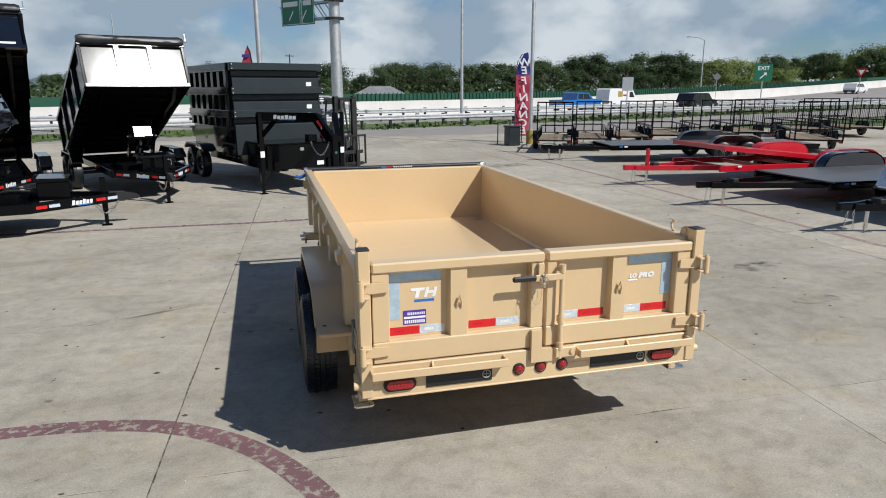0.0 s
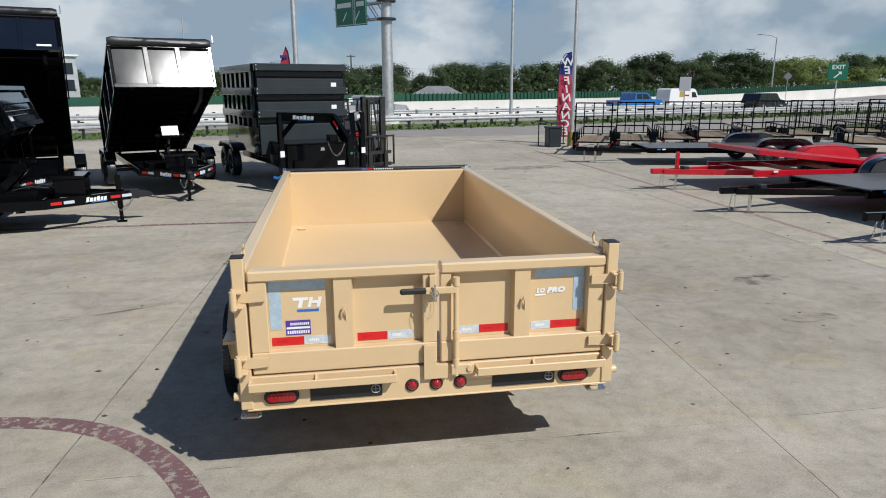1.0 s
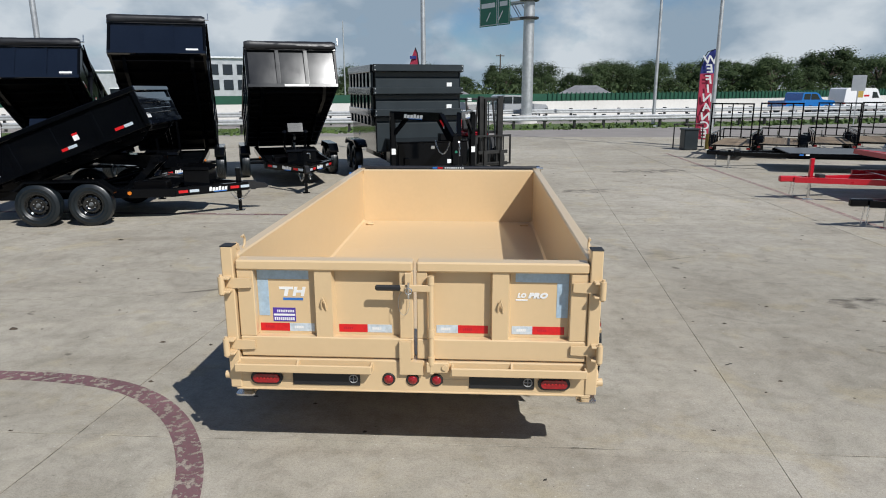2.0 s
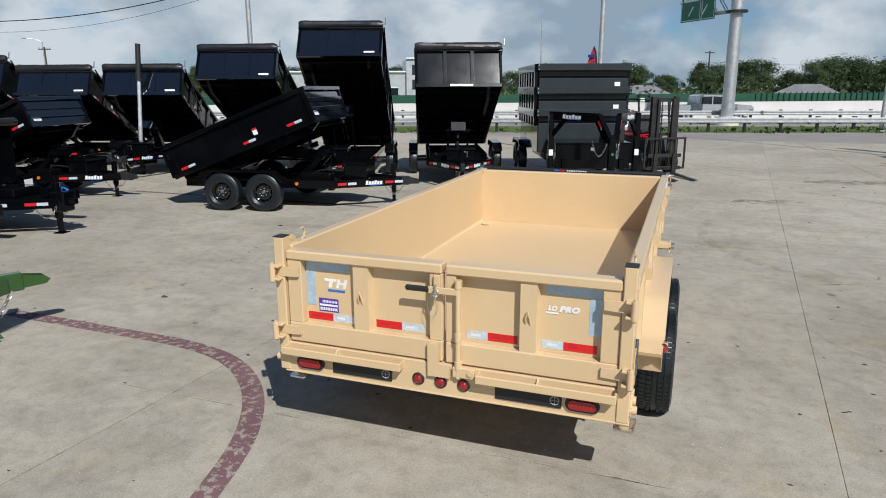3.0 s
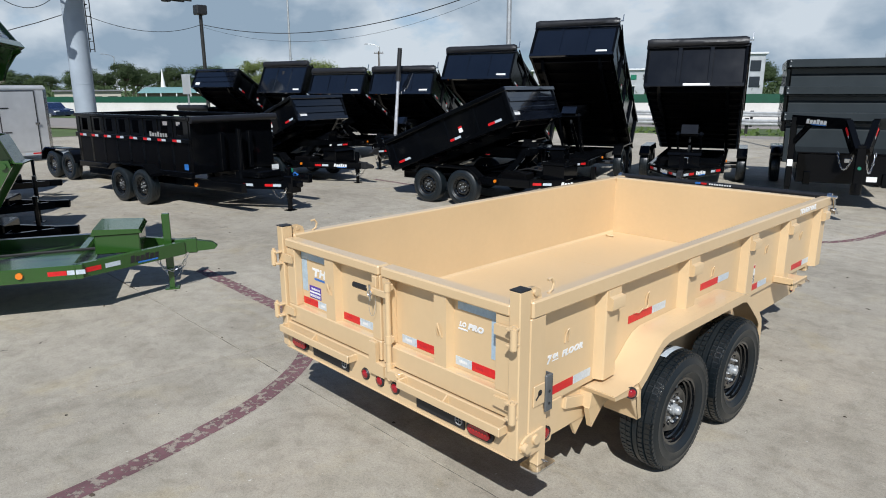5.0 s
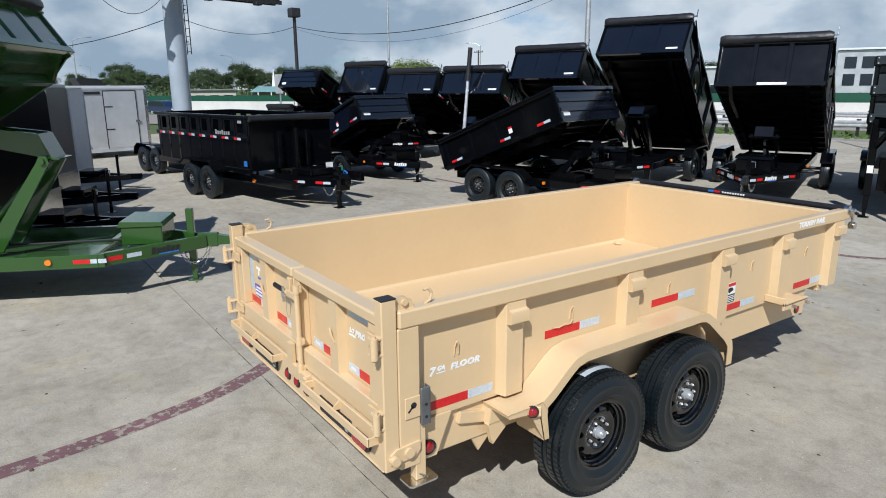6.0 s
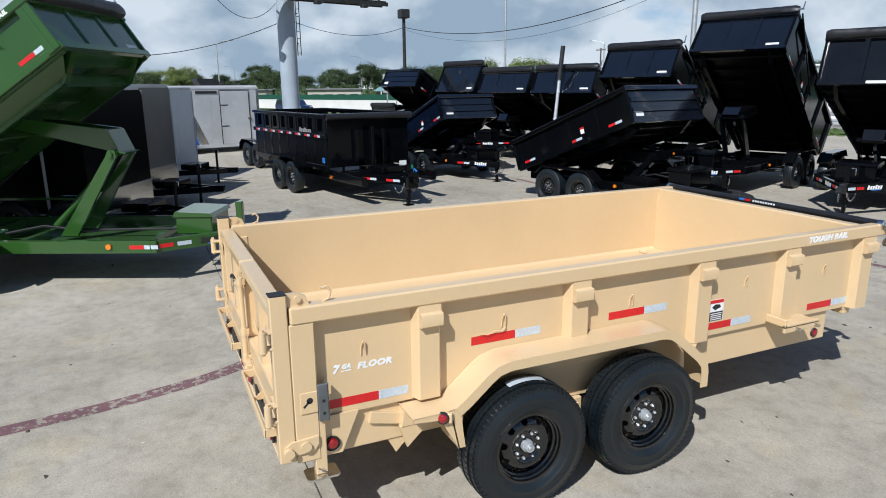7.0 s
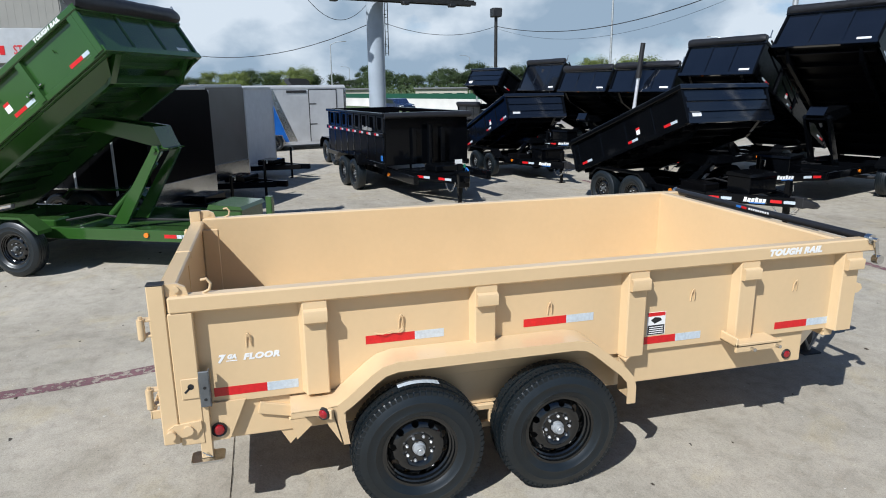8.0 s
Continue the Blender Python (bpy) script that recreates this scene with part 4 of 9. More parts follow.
        P("fender_lip", B().prism(offset(outer, 0.008) + offset(outer, -0.052)[::-1], "x", xb, xb + s * 0.007), TAN, fender)
        P("fender_skirt", B().prism([(4.50, 0.704), (4.61, 0.715), (4.645, 0.735), (4.64, 0.62), (4.66, 0.47), (4.62, 0.47), (4.545, 0.60)], "x", s * out, s * (out - 0.008)), TAN, fender)
        P("back_skirt", B().plate([(s * 1.06, 4.625, 0.47), (s * out, 4.625, 0.47), (s * out, 4.575, 0.70), (s * 1.06, 4.575, 0.70)], 0.008, (0, -1, 0)), TAN, fender)
        P("front_gusset", B().prism([(s * 1.088, 6.46), (s * 1.19, 6.46), (s * 1.088, 6.585)], "z", 0.706, 0.716).prism([(6.46, 0.712), (6.585, 0.712), (6.47, 0.60)], "x", s * 1.090, s * 1.100), TAN, fender)
        P("step_lip", B().prism([(4.35, 0.706), (4.56, 0.706), (4.55, 0.664), (4.36, 0.682)], "x", s * out, s * (out - 0.008)), TAN, fender)
        P("step_end", B().plate([(s * 1.06, 4.35, 0.708), (s * out, 4.35, 0.708), (s * out, 4.36, 0.682), (s * 1.06, 4.36, 0.682)], 0.006, (0, -1, 0)), TAN, fender)
        # raised tread-plate bars on the fender's top, slope and step
        tb = B()
        for y0, z0, y1, z1 in ((4.38, 0.7125, 4.54, 0.7125), (4.68, 0.778, 4.80, 0.878), (4.96, 0.9392, 6.06, 0.9392), (6.22, 0.872, 6.38, 0.738)):
            n = int(math.hypot(y1 - y0, z1 - z0) / 0.036)
            dy_, dz_ = (y1 - y0) / n, (z1 - z0) / n
            for k in range(n + 1):
                for j in range(5):
                    w_ = 0.5 * (-1 if (k + j) % 2 else 1)
                    cy, cz, cx = y0 + dy_ * k, z0 + dz_ * k, 1.115 + j * 0.042
                    tb.bar((s * (cx - 0.008), cy - dy_ * 0.42 * w_, cz - dz_ * 0.42 * w_ - 0.0009), (s * (cx + 0.008), cy + dy_ * 0.42 * w_, cz + dz_ * 0.42 * w_ - 0.0009), 0.0040, 0.0005, 0.0002)
        P("tread_pattern", tb, TAN, fender)["kind"] = "stuff"
        # the rear marker lamp looks outwards and back from the step's bent corner
        lm = Matrix.Translation((s * (out - (0.004 if s > 0 else 0.060)), 4.525 - CY, 0.680)) @ Matrix.Rotation(-s * radians(38 if s > 0 else 66), 4, "Z")
        P("lamp_corner", Build(lm).box(-s * 0.02, s * 0.006, -0.05, 0.05, -0.03, 0.028, 0.003), TAN, fender)
        lamp2 = P("marker_lamp", Build(lm).lathe([(0.001, s * 0.018), (0.034, s * 0.018), (0.038, s * 0.004), (0.001, s * 0.004)], (0, 0, 0), "x", 20, closed=False), PLASTIC, None, "black ringed marker lamp")
        P("lens", Build(lm).lathe([(0.001, s * 0.031), (0.015, s * 0.029), (0.025, s * 0.022), (0.028, s * 0.017), (0.001, s * 0.014)], (0, 0, 0), "x", 20, closed=False), RED_LENS, lamp2, "round red lens")
        am = P("front_marker", B().lathe([(0.001, s * 0.010), (0.034, s * 0.010), (0.038, 0.0), (0.001, 0.0)], (s * 1.062, 7.83, 0.548), "x", 18, closed=False), PLASTIC, None, "black ringed dark red marker lamp")
        P("lens", B().lathe([(0.001, s * 0.02), (0.02, s * 0.017), (0.028, s * 0.009), (0.001, s * 0.008)], (s * 1.062, 7.83, 0.548), "x", 18, closed=False), RED_LENS, am, "dark red lens")
        # spare-part bracket with bolts near the front
        sb = P("ramp_bracket", B().box(s * 1.086, s * 1.255, 7.24, 7.26, 0.735, 0.80, 0.004).box(s * 1.086, s * 1.255, 7.24, 7.60, 0.735, 0.748, 0.003).box(s * 1.235, s * 1.255, 7.24, 7.60, 0.70, 0.76, 0.003))
        for yy in (7.36, 7.56):
            P("bolt", B().cyl((s * 1.22, yy, 0.722), (s * 1.29, yy, 0.722), 0.013, 8), CHROME, sb, "bright zinc bolt")
        # wheels
        for yc in (5.04, 5.92):
            if yc < 5.5:
                tag = B()
                ring = [radians(70 + 4 * k) for k in range(10)]
                rows = [(s * (out - 0.041 + o), yc + 0.018 + 0.401 * math.cos(q), 0.386 + 0.401 * math.sin(q)) for q in ring for o in (-0.03, 0.03)]
                tag.put(rows, [(2 * k, 2 * k + 1, 2 * k + 3, 2 * k + 2) for k in range(9)])
                part('tyre_label', tag, WHITE_TAPE, T, 'pale paper tyre label', tidy=False)
            add_wheel(T, BIG_WHEEL, s * (out - 0.041), yc + 0.018 - CY, 0.386, s, turn=0.4 * yc)
        # tie-down loops on the panels
        for (yy, zz) in ((4.13, 1.095), (5.00, 1.115), (5.95, 1.10), (6.98, 1.09), (7.80, 1.08)):
            P("tie_loop", B().tube([(s * 1.089, yy, zz - 0.050), (s * 1.091, yy + 0.003, zz), (s * 1.100, yy + 0.008, zz + 0.030), (s * 1.104, yy + 0.013, zz + 0.034), (s * 1.102, yy + 0.018, zz + 0.026), (s * 1.092, yy + 0.027, zz - 0.042)], 0.0042, 6))
        if s > 0:
            P("bent_wire", B().tube([(1.098, 5.012, 1.10), (1.10, 5.02, 1.065), (1.105, 4.99, 1.045), (1.10, 4.95, 1.052), (1.105, 4.90, 1.038), (1.098, 4.85, 1.05)], 0.0032, 6), TAN, None, "bent tan wire hanging from the loop")
        # reflective tape along the side
        for (a, m_, c, z) in ((3.935, 4.225, 4.40, 0.79), (4.80, 5.095, 5.275, 1.005), (5.79, 6.08, 6.27, 1.005), (6.645, 6.885, 7.08, 0.79), (7.68, 7.95, 8.14, 0.785)):
            P("red_tape", B().box(s * 1.086, s * 1.0875, a, m_, z - 0.026, z + 0.026, 0.0005), RED_TAPE, None, "red reflective tape strip")
            P("white_tape", B().box(s * 1.086, s * 1.0875, m_, c, z - 0.026, z + 0.026, 0.0005), WHITE_TAPE, None, "silver white reflective tape strip")
        # floor ring in each front and rear corner
        for yy in (3.98, 7.86):
            P("floor_ring", B().tube([(s * 0.955 + 0.045 * math.cos(a), yy + 0.03 * math.sin(a), 0.747) for a in [2 * math.pi * k / 14 for k in range(15)]], 0.008, 6).box(s * 0.955 - 0.05, s * 0.955 + 0.05, yy - 0.012, yy + 0.012, 0.735, 0.752, 0.003))

    # words on the right-hand and left-hand sides
    for s in (-1, 1):
        face = lambda y, z, off: Matrix.Translation((s * off, y - CY, z)) @ (pose(0, 0, 0, 90, 0, 90) if s > 0 else pose(0, 0, 0, 90, 0, -90))
        lettering("side_lettering", "7", 0.060, face(3.985 if s > 0 else 4.315, 0.984, 1.0873), WHITE, T, 0.25, "white number seven vinyl", bold=0.004)
        lettering("side_lettering", "GA", 0.035, face(4.045 if s > 0 else 4.255, 0.993, 1.0873), WHITE, T, 0.25, "white GA vinyl letters", bold=0.0025)
        P("letter_underline", B().box(s * 1.0868, s * 1.0876, 4.015 if s > 0 else 4.225, 4.075 if s > 0 else 4.285, 0.967, 0.973, 0.0005), WHITE)
        lettering("side_lettering", "FLOOR", 0.048, face(4.205 if s > 0 else 4.095, 0.984, 1.0873) @ Matrix.Diagonal((1.2, 1, 1, 1)), WHITE, T, 0.25, "white FLOOR vinyl letters", spacing=1.1, bold=0.0028)
        lettering("rail_lettering", "TOUGH RAIL", 0.058, face(7.72, 1.340, 1.1568) @ Matrix.Diagonal((1.15, 1, 1, 1)), WHITE, T, 0.25, "white vinyl letters on the top rail", spacing=1.1, bold=0.004)
        wl = P("warning_label", B().box(s * 1.086, s * 1.0878, 6.665, 6.80, 0.825, 0.985, 0.0005), WHITE, None, "white and grey warning label with red head")
        P("label_head", B().box(s * 1.0875, s * 1.0884, 6.668, 6.797, 0.957, 0.983, 0.0003), RED_TAPE, wl)
        P("label_text", B().box(s * 1.0875, s * 1.0884, 6.67, 6.795, 0.828, 0.895, 0.0003), PLASTIC, wl)
        P("label_picture", B().prism([(6.69, 0.93), (6.72, 0.905), (6.775, 0.925), (6.76, 0.945), (6.72, 0.95)], "x", s * 1.0875, s * 1.0884), PLASTIC, wl)
        for k in range(4):
            P("label_bar", B().box(s * 1.0882, s * 1.0888, 6.68, 6.785, 0.836 + k * 0.014, 0.842 + k * 0.014, 0.0003), WHITE, wl)

    # underbody cross members and axles
    for y in (4.3, 4.9, 5.5, 6.1, 6.7, 7.3, 7.9):
        P("cross_member", B().box(-0.957, 0.957, y - 0.04, y + 0.04, 0.62, 0.712, 0.004))
    for yc in (5.04, 5.92):
        P("axle", B().cyl((-1.1, yc, 0.379), (1.1, yc, 0.379), 0.04, 12), PLASTIC)
    # tongue, coupler and jack before the bed
    for s in (-1, 1):
        P("tongue_rail", B().bar((s * 0.96, 7.97, 0.58), (s * 0.06, 9.26, 0.58), 0.06, 0.14))
    P("coupler", B().box(-0.07, 0.07, 9.19, 9.42, 0.52, 0.64, 0.012).prism([(9.40, 0.53), (9.54, 0.545), (9.58, 0.58), (9.56, 0.625), (9.50, 0.645), (9.40, 0.64)], "x", -0.045, 0.045), TAN, None, "tan cast coupler head")
    jk = P("jack", B().box(-0.045, 0.045, 9.02, 9.11, 0.22, 0.88, 0.01), PLASTIC, None, "black drop-leg jack")
    P("jack_foot", B().box(-0.10, 0.10, 8.97, 9.16, 0.0, 0.015, 0.004).box(-0.035, 0.035, 9.03, 9.10, 0.01, 0.25, 0.005), PLASTIC, jk)
    for s in (-1, 1):
        P("safety_chain", B().tube([(s * 0.10, 9.10, 0.52), (s * 0.26, 8.92, 0.30), (s * 0.48, 8.62, 0.26), (s * 0.66, 8.36, 0.50)], 0.011, 6), RAW_STEEL, None, "grey safety chain")

    # rolled tarp along the front
    roll = P("tarp_roll", B().cyl((-1.13, 8.345, 1.382), (1.13, 8.345, 1.382), 0.029, 18), VINYL, None, "black rolled mesh tarp with printed strip")
    for e in (-1, 1):
        P("end_plug", B().cyl((e * 1.125, 8.345, 1.382), (e * 1.165, 8.345, 1.382), 0.034, 16), CHROME, roll, "bright metal end plug")
    P("roll_axle", B().cyl((1.16, 8.345, 1.382), (1.21, 8.345, 1.382), 0.014, 10), CHROME, roll)
    P("tarp_bracket", B().box(-1.14, -1.125, 8.20, 8.385, 1.30, 1.375, 0.004).box(1.125, 1.14, 8.20, 8.385, 1.30, 1.375, 0.004), CHROME, roll, "bright metal tarp brackets")
    P("crank_joint", B().cyl((1.15, 8.405, 1.235), (1.20, 8.405, 1.235), 0.032, 14).bar((1.18, 8.40, 1.235), (1.18, 8.36, 1.385), 0.016, 0.03), CHROME, roll)
    strip = P("print_strip", B().box(-0.20, -0.14, 8.3145, 8.3195, 1.378, 1.398, 0.001), BLUE_PRINT, roll, "blue and red printed mark")
    P("print_red", B().box(-0.135, -0.07, 8.3145, 8.3195, 1.378, 1.398, 0.001), RED_TAPE, roll)
    for k in range(9):
        P("print_bar", B().box(-0.045 + k * 0.028, -0.027 + k * 0.028, 8.3145, 8.3195, 1.380, 1.396, 0.001), WHITE, roll)
    P("blue_strap", B().tube([(-1.16, 8.25, 1.33), (-1.22, 8.27, 1.30), (-1.27, 8.30, 1.31)], 0.022, 8), BLUE_PRINT, None, "bunched blue ratchet strap")

    # rear beam with lamps
    P("rear_beam", B().box(X(0.50), X(2.74), 3.665, 3.75, 0.522, 0.735, 0.006))
    P("beam_step", B().box(X(0.505), X(2.735), 3.659, 3.70, 0.522, 0.534, 0.003))
    P("beam_seam", B().box(X(0.51), X(0.60), 3.6625, 3.667, 0.612, 0.618, 0.001).box(X(1.82), X(1.98), 3.6625, 3.667, 0.612, 0.618, 0.001))
    for (a, b2) in ((0.525, 1.385), (1.875, 2.70)):
        a, b2 = X(a), X(b2)
        st = P("bumper_step", B().box(a, b2, 3.592, 3.606, 0.668, 0.722, 0.005), TAN, None, "folded tan step bar with gussets")
        P("step_arm", B().box(a, a + 0.014, 3.595, 3.668, 0.670, 0.720, 0.003), TAN, st)
        P("step_arm", B().box(b2 - 0.014, b2, 3.595, 3.668, 0.670, 0.720, 0.003), TAN, st)
        mid = 0.55 * a + 0.45 * b2
        P("gusset", B().prism([(3.60, 0.68), (3.667, 0.68), (3.667, 0.735)], "x", mid - 0.006, mid + 0.006), TAN, st)
    for (a, b2) in ((0.612, 0.800), (2.418, 2.600)):
        c, h = X((a + b2) / 2), (b2 - a) / 2

        def oval(w2, hh, y0, y1):
            pts = []
            for k in range(28):
                g = 2 * math.pi * k / 28
                px, pz = math.cos(g), math.sin(g)
                pts.append((c + (w2 - hh) * (1 if px > 0 else -1) + hh * px, 0.608 + hh * pz))
            return B().prism(pts, "y", y0, y1)

        tl = P("tail_lamp", oval(h + 0.008, 0.043, 3.650, 3.668), PLASTIC, None, "oval lamp in black rubber ring")
        P("lens", oval(h - 0.010, 0.028, 3.638, 3.652), RED_LENS, tl, "oval red lens")
        for k in range(6):
            P("diode", B().cyl((c - 0.055 + k * 0.022, 3.6365, 0.612), (c - 0.055 + k * 0.022, 3.6385, 0.612), 0.006, 8), RED_TAPE, tl)
    for (a, b2) in ((0.872, 1.300), (1.985, 2.388)):
        pl = P("blank_plate", B().box(X(a), X(b2), 3.655, 3.668, 0.563, 0.662, 0.004), PLASTIC, None, "flat black plate holder")
        P("plate_ring", B().tube([(X(b2) - 0.04 + 0.026 * math.cos(g), 3.652, 0.612 + 0.026 * math.sin(g)) for g in [2 * math.pi * k / 16 for k in range(17)]], 0.004, 6).bar((X(b2) - 0.065, 3.652, 0.612), (X(b2) - 0.015, 3.652, 0.612), 0.006, 0.006).bar((X(b2) - 0.04, 3.652, 0.587), (X(b2) - 0.04, 3.652, 0.637), 0.006, 0.006, up=(0, 1, 0)), GREY_PRINT, pl)
    for x in (1.482, 1.632, 1.782):
        cl = P("clearance_lamp", B().lathe([(0.001, -0.010), (0.036, -0.010), (0.042, 0.0), (0.001, 0.0)], (X(x), 3.664, 0.612), "y", 22, closed=False), PLASTIC, None, "round lamp in black ring")
        P("lens", B().lathe([(0.001, -0.024), (0.016, -0.022), (0.027, -0.015), (0.030, -0.009), (0.001, -0.006)], (X(x), 3.664, 0.612), "y", 22, closed=False), RED_LENS, cl, "round red lens")

    # double rear gates
    for side, x0, x1, stile0, stile1, mid0, mid1 in ((-1, 0.552, 1.640, 0.655, 1.555, 1.022, 1.150), (1, 1.662, 2.696, 1.728, 2.590, 2.110, 2.232)):
        gate = P("gate", B().box(X(x0) + 0.01, X(x1) - 0.01, 3.735, 3.742, 0.75, 1.36, 0.002), TAN, None, "tan rear barn-door gate leaf")
        P("top_tube", B().box(X(x0), X(x1), 3.664, 3.765, 1.308, 1.372, 0.010), TAN, gate)
        P("bottom_tube", B().box(X(x0), X(x1), 3.672, 3.735, 0.746, 0.878, 0.006), TAN, gate)
        P("stile", B().box(X(x0), X(stile0), 3.676, 3.737, 0.878, 1.308, 0.005), TAN, gate)
        P("stile", B().box(X(stile1), X(x1), 3.676, 3.737, 0.878, 1.308, 0.005), TAN, gate)
        P("stile", B().prism([(X(mid0), 3.737), (X(mid0) + 0.012, 3.680), (X(mid1) - 0.012, 3.680), (X(mid1), 3.737)], "z", 0.872, 1.308), TAN, gate)
        lx = X((mid0 + mid1) / 2)
        P("tie_loop", B().tube([(lx - 0.014, 3.679, 1.06), (lx - 0.012, 3.664, 1.10), (lx, 3.660, 1.14), (lx + 0.012, 3.664, 1.10), (lx + 0.014, 3.679, 1.055)], 0.006, 6), TAN, gate)
        for z in (1.225, 0.825):
            xs = X(x0) if side < 0 else X(x1)
            hg = P("hinge", B().prism([(xs - side * 0.095, z - 0.024), (xs + side * 0.01, z - 0.030), (xs + side * 0.055, z - 0.022), (xs + side * 0.055, z + 0.022), (xs + side * 0.01, z + 0.034), (xs - side * 0.095, z + 0.030)], "y", 3.652, 3.668), TAN, gate)
            kx = xs + side * 0.072
            P("hinge_barrel", B().cyl((kx, 3.612, z - 0.055), (kx, 3.612, z + 0.055), 0.020, 12).cyl((kx, 3.612, z - 0.066), (kx, 3.612, z + 0.070), 0.011, 8).box(min(kx, kx - side * 0.05), max(kx, kx - side * 0.05), 3.605, 3.70, z - 0.05, z - 0.036, 0.003).box(min(kx, kx - side * 0.05), max(kx, kx - side * 0.05), 3.605, 3.70, z + 0.036, z + 0.05, 0.003), TAN, hg)
    # lock bar, keepers and handle
    bar = P("lock_bar", B().cyl((X(1.752), 3.645, 0.665), (X(1.752), 3.645, 1.290), 0.0165, 14), TAN, None, "tan round gate lock bar")
    for z in (0.75, 0.93, 1.265):
        P("bar_guide", B().cyl((X(1.752), 3.645, z - 0.026), (X(1.752), 3.645, z + 0.026), 0.0215, 14).box(X(1.735), X(1.77), 3.64, 3.676, z - 0.02, z + 0.02, 0.003), TAN, bar)
    P("handle_arm", B().box(X(1.565), X(1.752), 3.628, 3.642, 1.195, 1.238, 0.004), TAN, bar)
    P("grip", B().box(X(1.415), X(1.575), 3.622, 3.648, 1.200, 1.236, 0.010), PLASTIC, bar, "black rubber grip")
    P("keeper", B().box(X(1.592), X(1.632), 3.650, 3.676, 1.175, 1.305, 0.004).cyl((X(1.612), 3.62, 1.215), (X(1.612), 3.676, 1.215), 0.016, 10), TAN)
    P("keeper_pin", B().cyl((X(1.62), 3.612, 1.16), (X(1.62), 3.612, 1.26), 0.007, 8).tube([(X(1.62) + 0.02 * math.cos(g), 3.61, 1.205 + 0.02 * math.sin(g)) for g in [2 * math.pi * k / 12 for k in range(13)]], 0.004, 6), CHROME, None, "bright zinc pin and ring")
    P("pin_cord", B().tube([(X(1.585) + 0.034 * math.cos(g), 3.655 + 0.004 * math.sin(g), 1.115 + 0.075 * math.sin(g)) for g in [2 * math.pi * k / 18 for k in range(19)]], 0.0013, 5), GREY_PRINT, None, "thin wire lanyard")
    P("bottom_keeper", B().prism([(X(1.555), 0.87), (X(1.625), 0.87), (X(1.625), 0.742), (X(1.70), 0.735), (X(1.70), 0.655), (X(1.555), 0.655)], "y", 3.638, 3.666), TAN)
    P("bar_foot", B().box(X(1.72), X(1.86), 3.63, 3.668, 0.672, 0.74, 0.005).cyl((X(1.835), 3.62, 0.712), (X(1.835), 3.67, 0.712), 0.018, 10), TAN)

    # tapes and stickers on the gates
    y0, y1 = 3.7328, 3.7350
    for (a, b2, mat) in ((0.664, 0.850, RED_TAPE), (0.850, 1.008, WHITE_TAPE), (1.165, 1.345, RED_TAPE), (1.345, 1.500, WHITE_TAPE), (1.778, 1.912, WHITE_TAPE), (1.912, 2.098, RED_TAPE), (2.245, 2.372, WHITE_TAPE), (2.372, 2.568, RED_TAPE)):
        z = 0.920 if a < 1.7 else 0.925
        nm = "red_tape" if mat is RED_TAPE else "white_tape"
        P(nm, B().box(X(a), X(b2), y0, y1, z - 0.026, z + 0.026, 0.0005), mat, None, "red reflective tape strip" if mat is RED_TAPE else "silver white reflective tape strip")
        for k in range(5):
            P("tape_print", B().box(X(a) + 0.03 + k * 0.012, X(a) + 0.039 + k * 0.012, y0 - 0.0004, y0 + 0.0002, z - 0.008, z + 0.008, 0.0001), WHITE if mat is WHITE_TAPE else RED, None)
    for (a, b2, za, zb) in ((0.660, 0.985, 1.235, 1.300), (0.660, 0.728, 0.995, 1.234), (2.262, 2.585, 1.235, 1.300), (2.515, 2.585, 1.01, 1.234)):
        P("silver_tape", B().box(X(a), X(b2), y0, y1, za, zb, 0.0005), SILVER_TAPE, None, "blue-silver reflective film strip")
    lg = P("maker_mark", B().prism([(X(0.795), 1.185), (X(0.885), 1.185), (X(0.882), 1.168), (X(0.855), 1.168), (X(0.845), 1.125), (X(0.822), 1.125), (X(0.832), 1.168), (X(0.798), 1.168)], "y", y0, y1).prism([(X(0.893), 1.185), (X(0.912), 1.185), (X(0.908), 1.164), (X(0.940), 1.164), (X(0.944), 1.185), (X(0.964), 1.185), (X(0.950), 1.125), (X(0.930), 1.125), (X(0.935), 1.148), (X(0.903), 1.148), (X(0.897), 1.125), (X(0.878), 1.125)], "y", y0, y1), WHITE, None, "white block mark above a small blue line")
    P("mark_line", B().box(X(0.818), X(0.944), y0, y1, 1.098, 1.114, 0.0005), BLUE_PRINT, lg)
    stk = P("sticker", B().box(X(0.748), X(0.892), y0 - 0.0005, y1, 0.957, 1.048, 0.0005), PURPLE, None, "purple dealer sticker with white bars")
    P("sticker_bar", B().box(X(0.752), X(0.888), y0 - 0.0012, y0, 0.995, 1.008, 0.0003), WHITE, stk)
    for k in range(10):
        P("sticker_print", B().box(X(0.775) + k * 0.0112, X(0.782) + k * 0.0112, y0 - 0.0012, y0, 1.018, 1.034, 0.0003), WHITE, stk)
    for k in range(10):
        P("sticker_number", B().box(X(0.756) + k * 0.0131, X(0.765) + k * 0.0131, y0 - 0.0012, y0, 0.965, 0.985, 0.0003), WHITE, stk)
    face = pose(0, 0, 0, 90, 0, 0)
    lettering("gate_lettering", "LO", 0.037, Matrix.Translation((X(2.300), y0 - CY - 0.001, 1.150)) @ face, WHITE, T, 0.25, "white LO vinyl letters", spacing=1.1, bold=0.0025)
    P("letter_underline", B().box(X(2.265), X(2.338), y0 - 0.001, y1, 1.117, 1.126, 0.0005), WHITE)
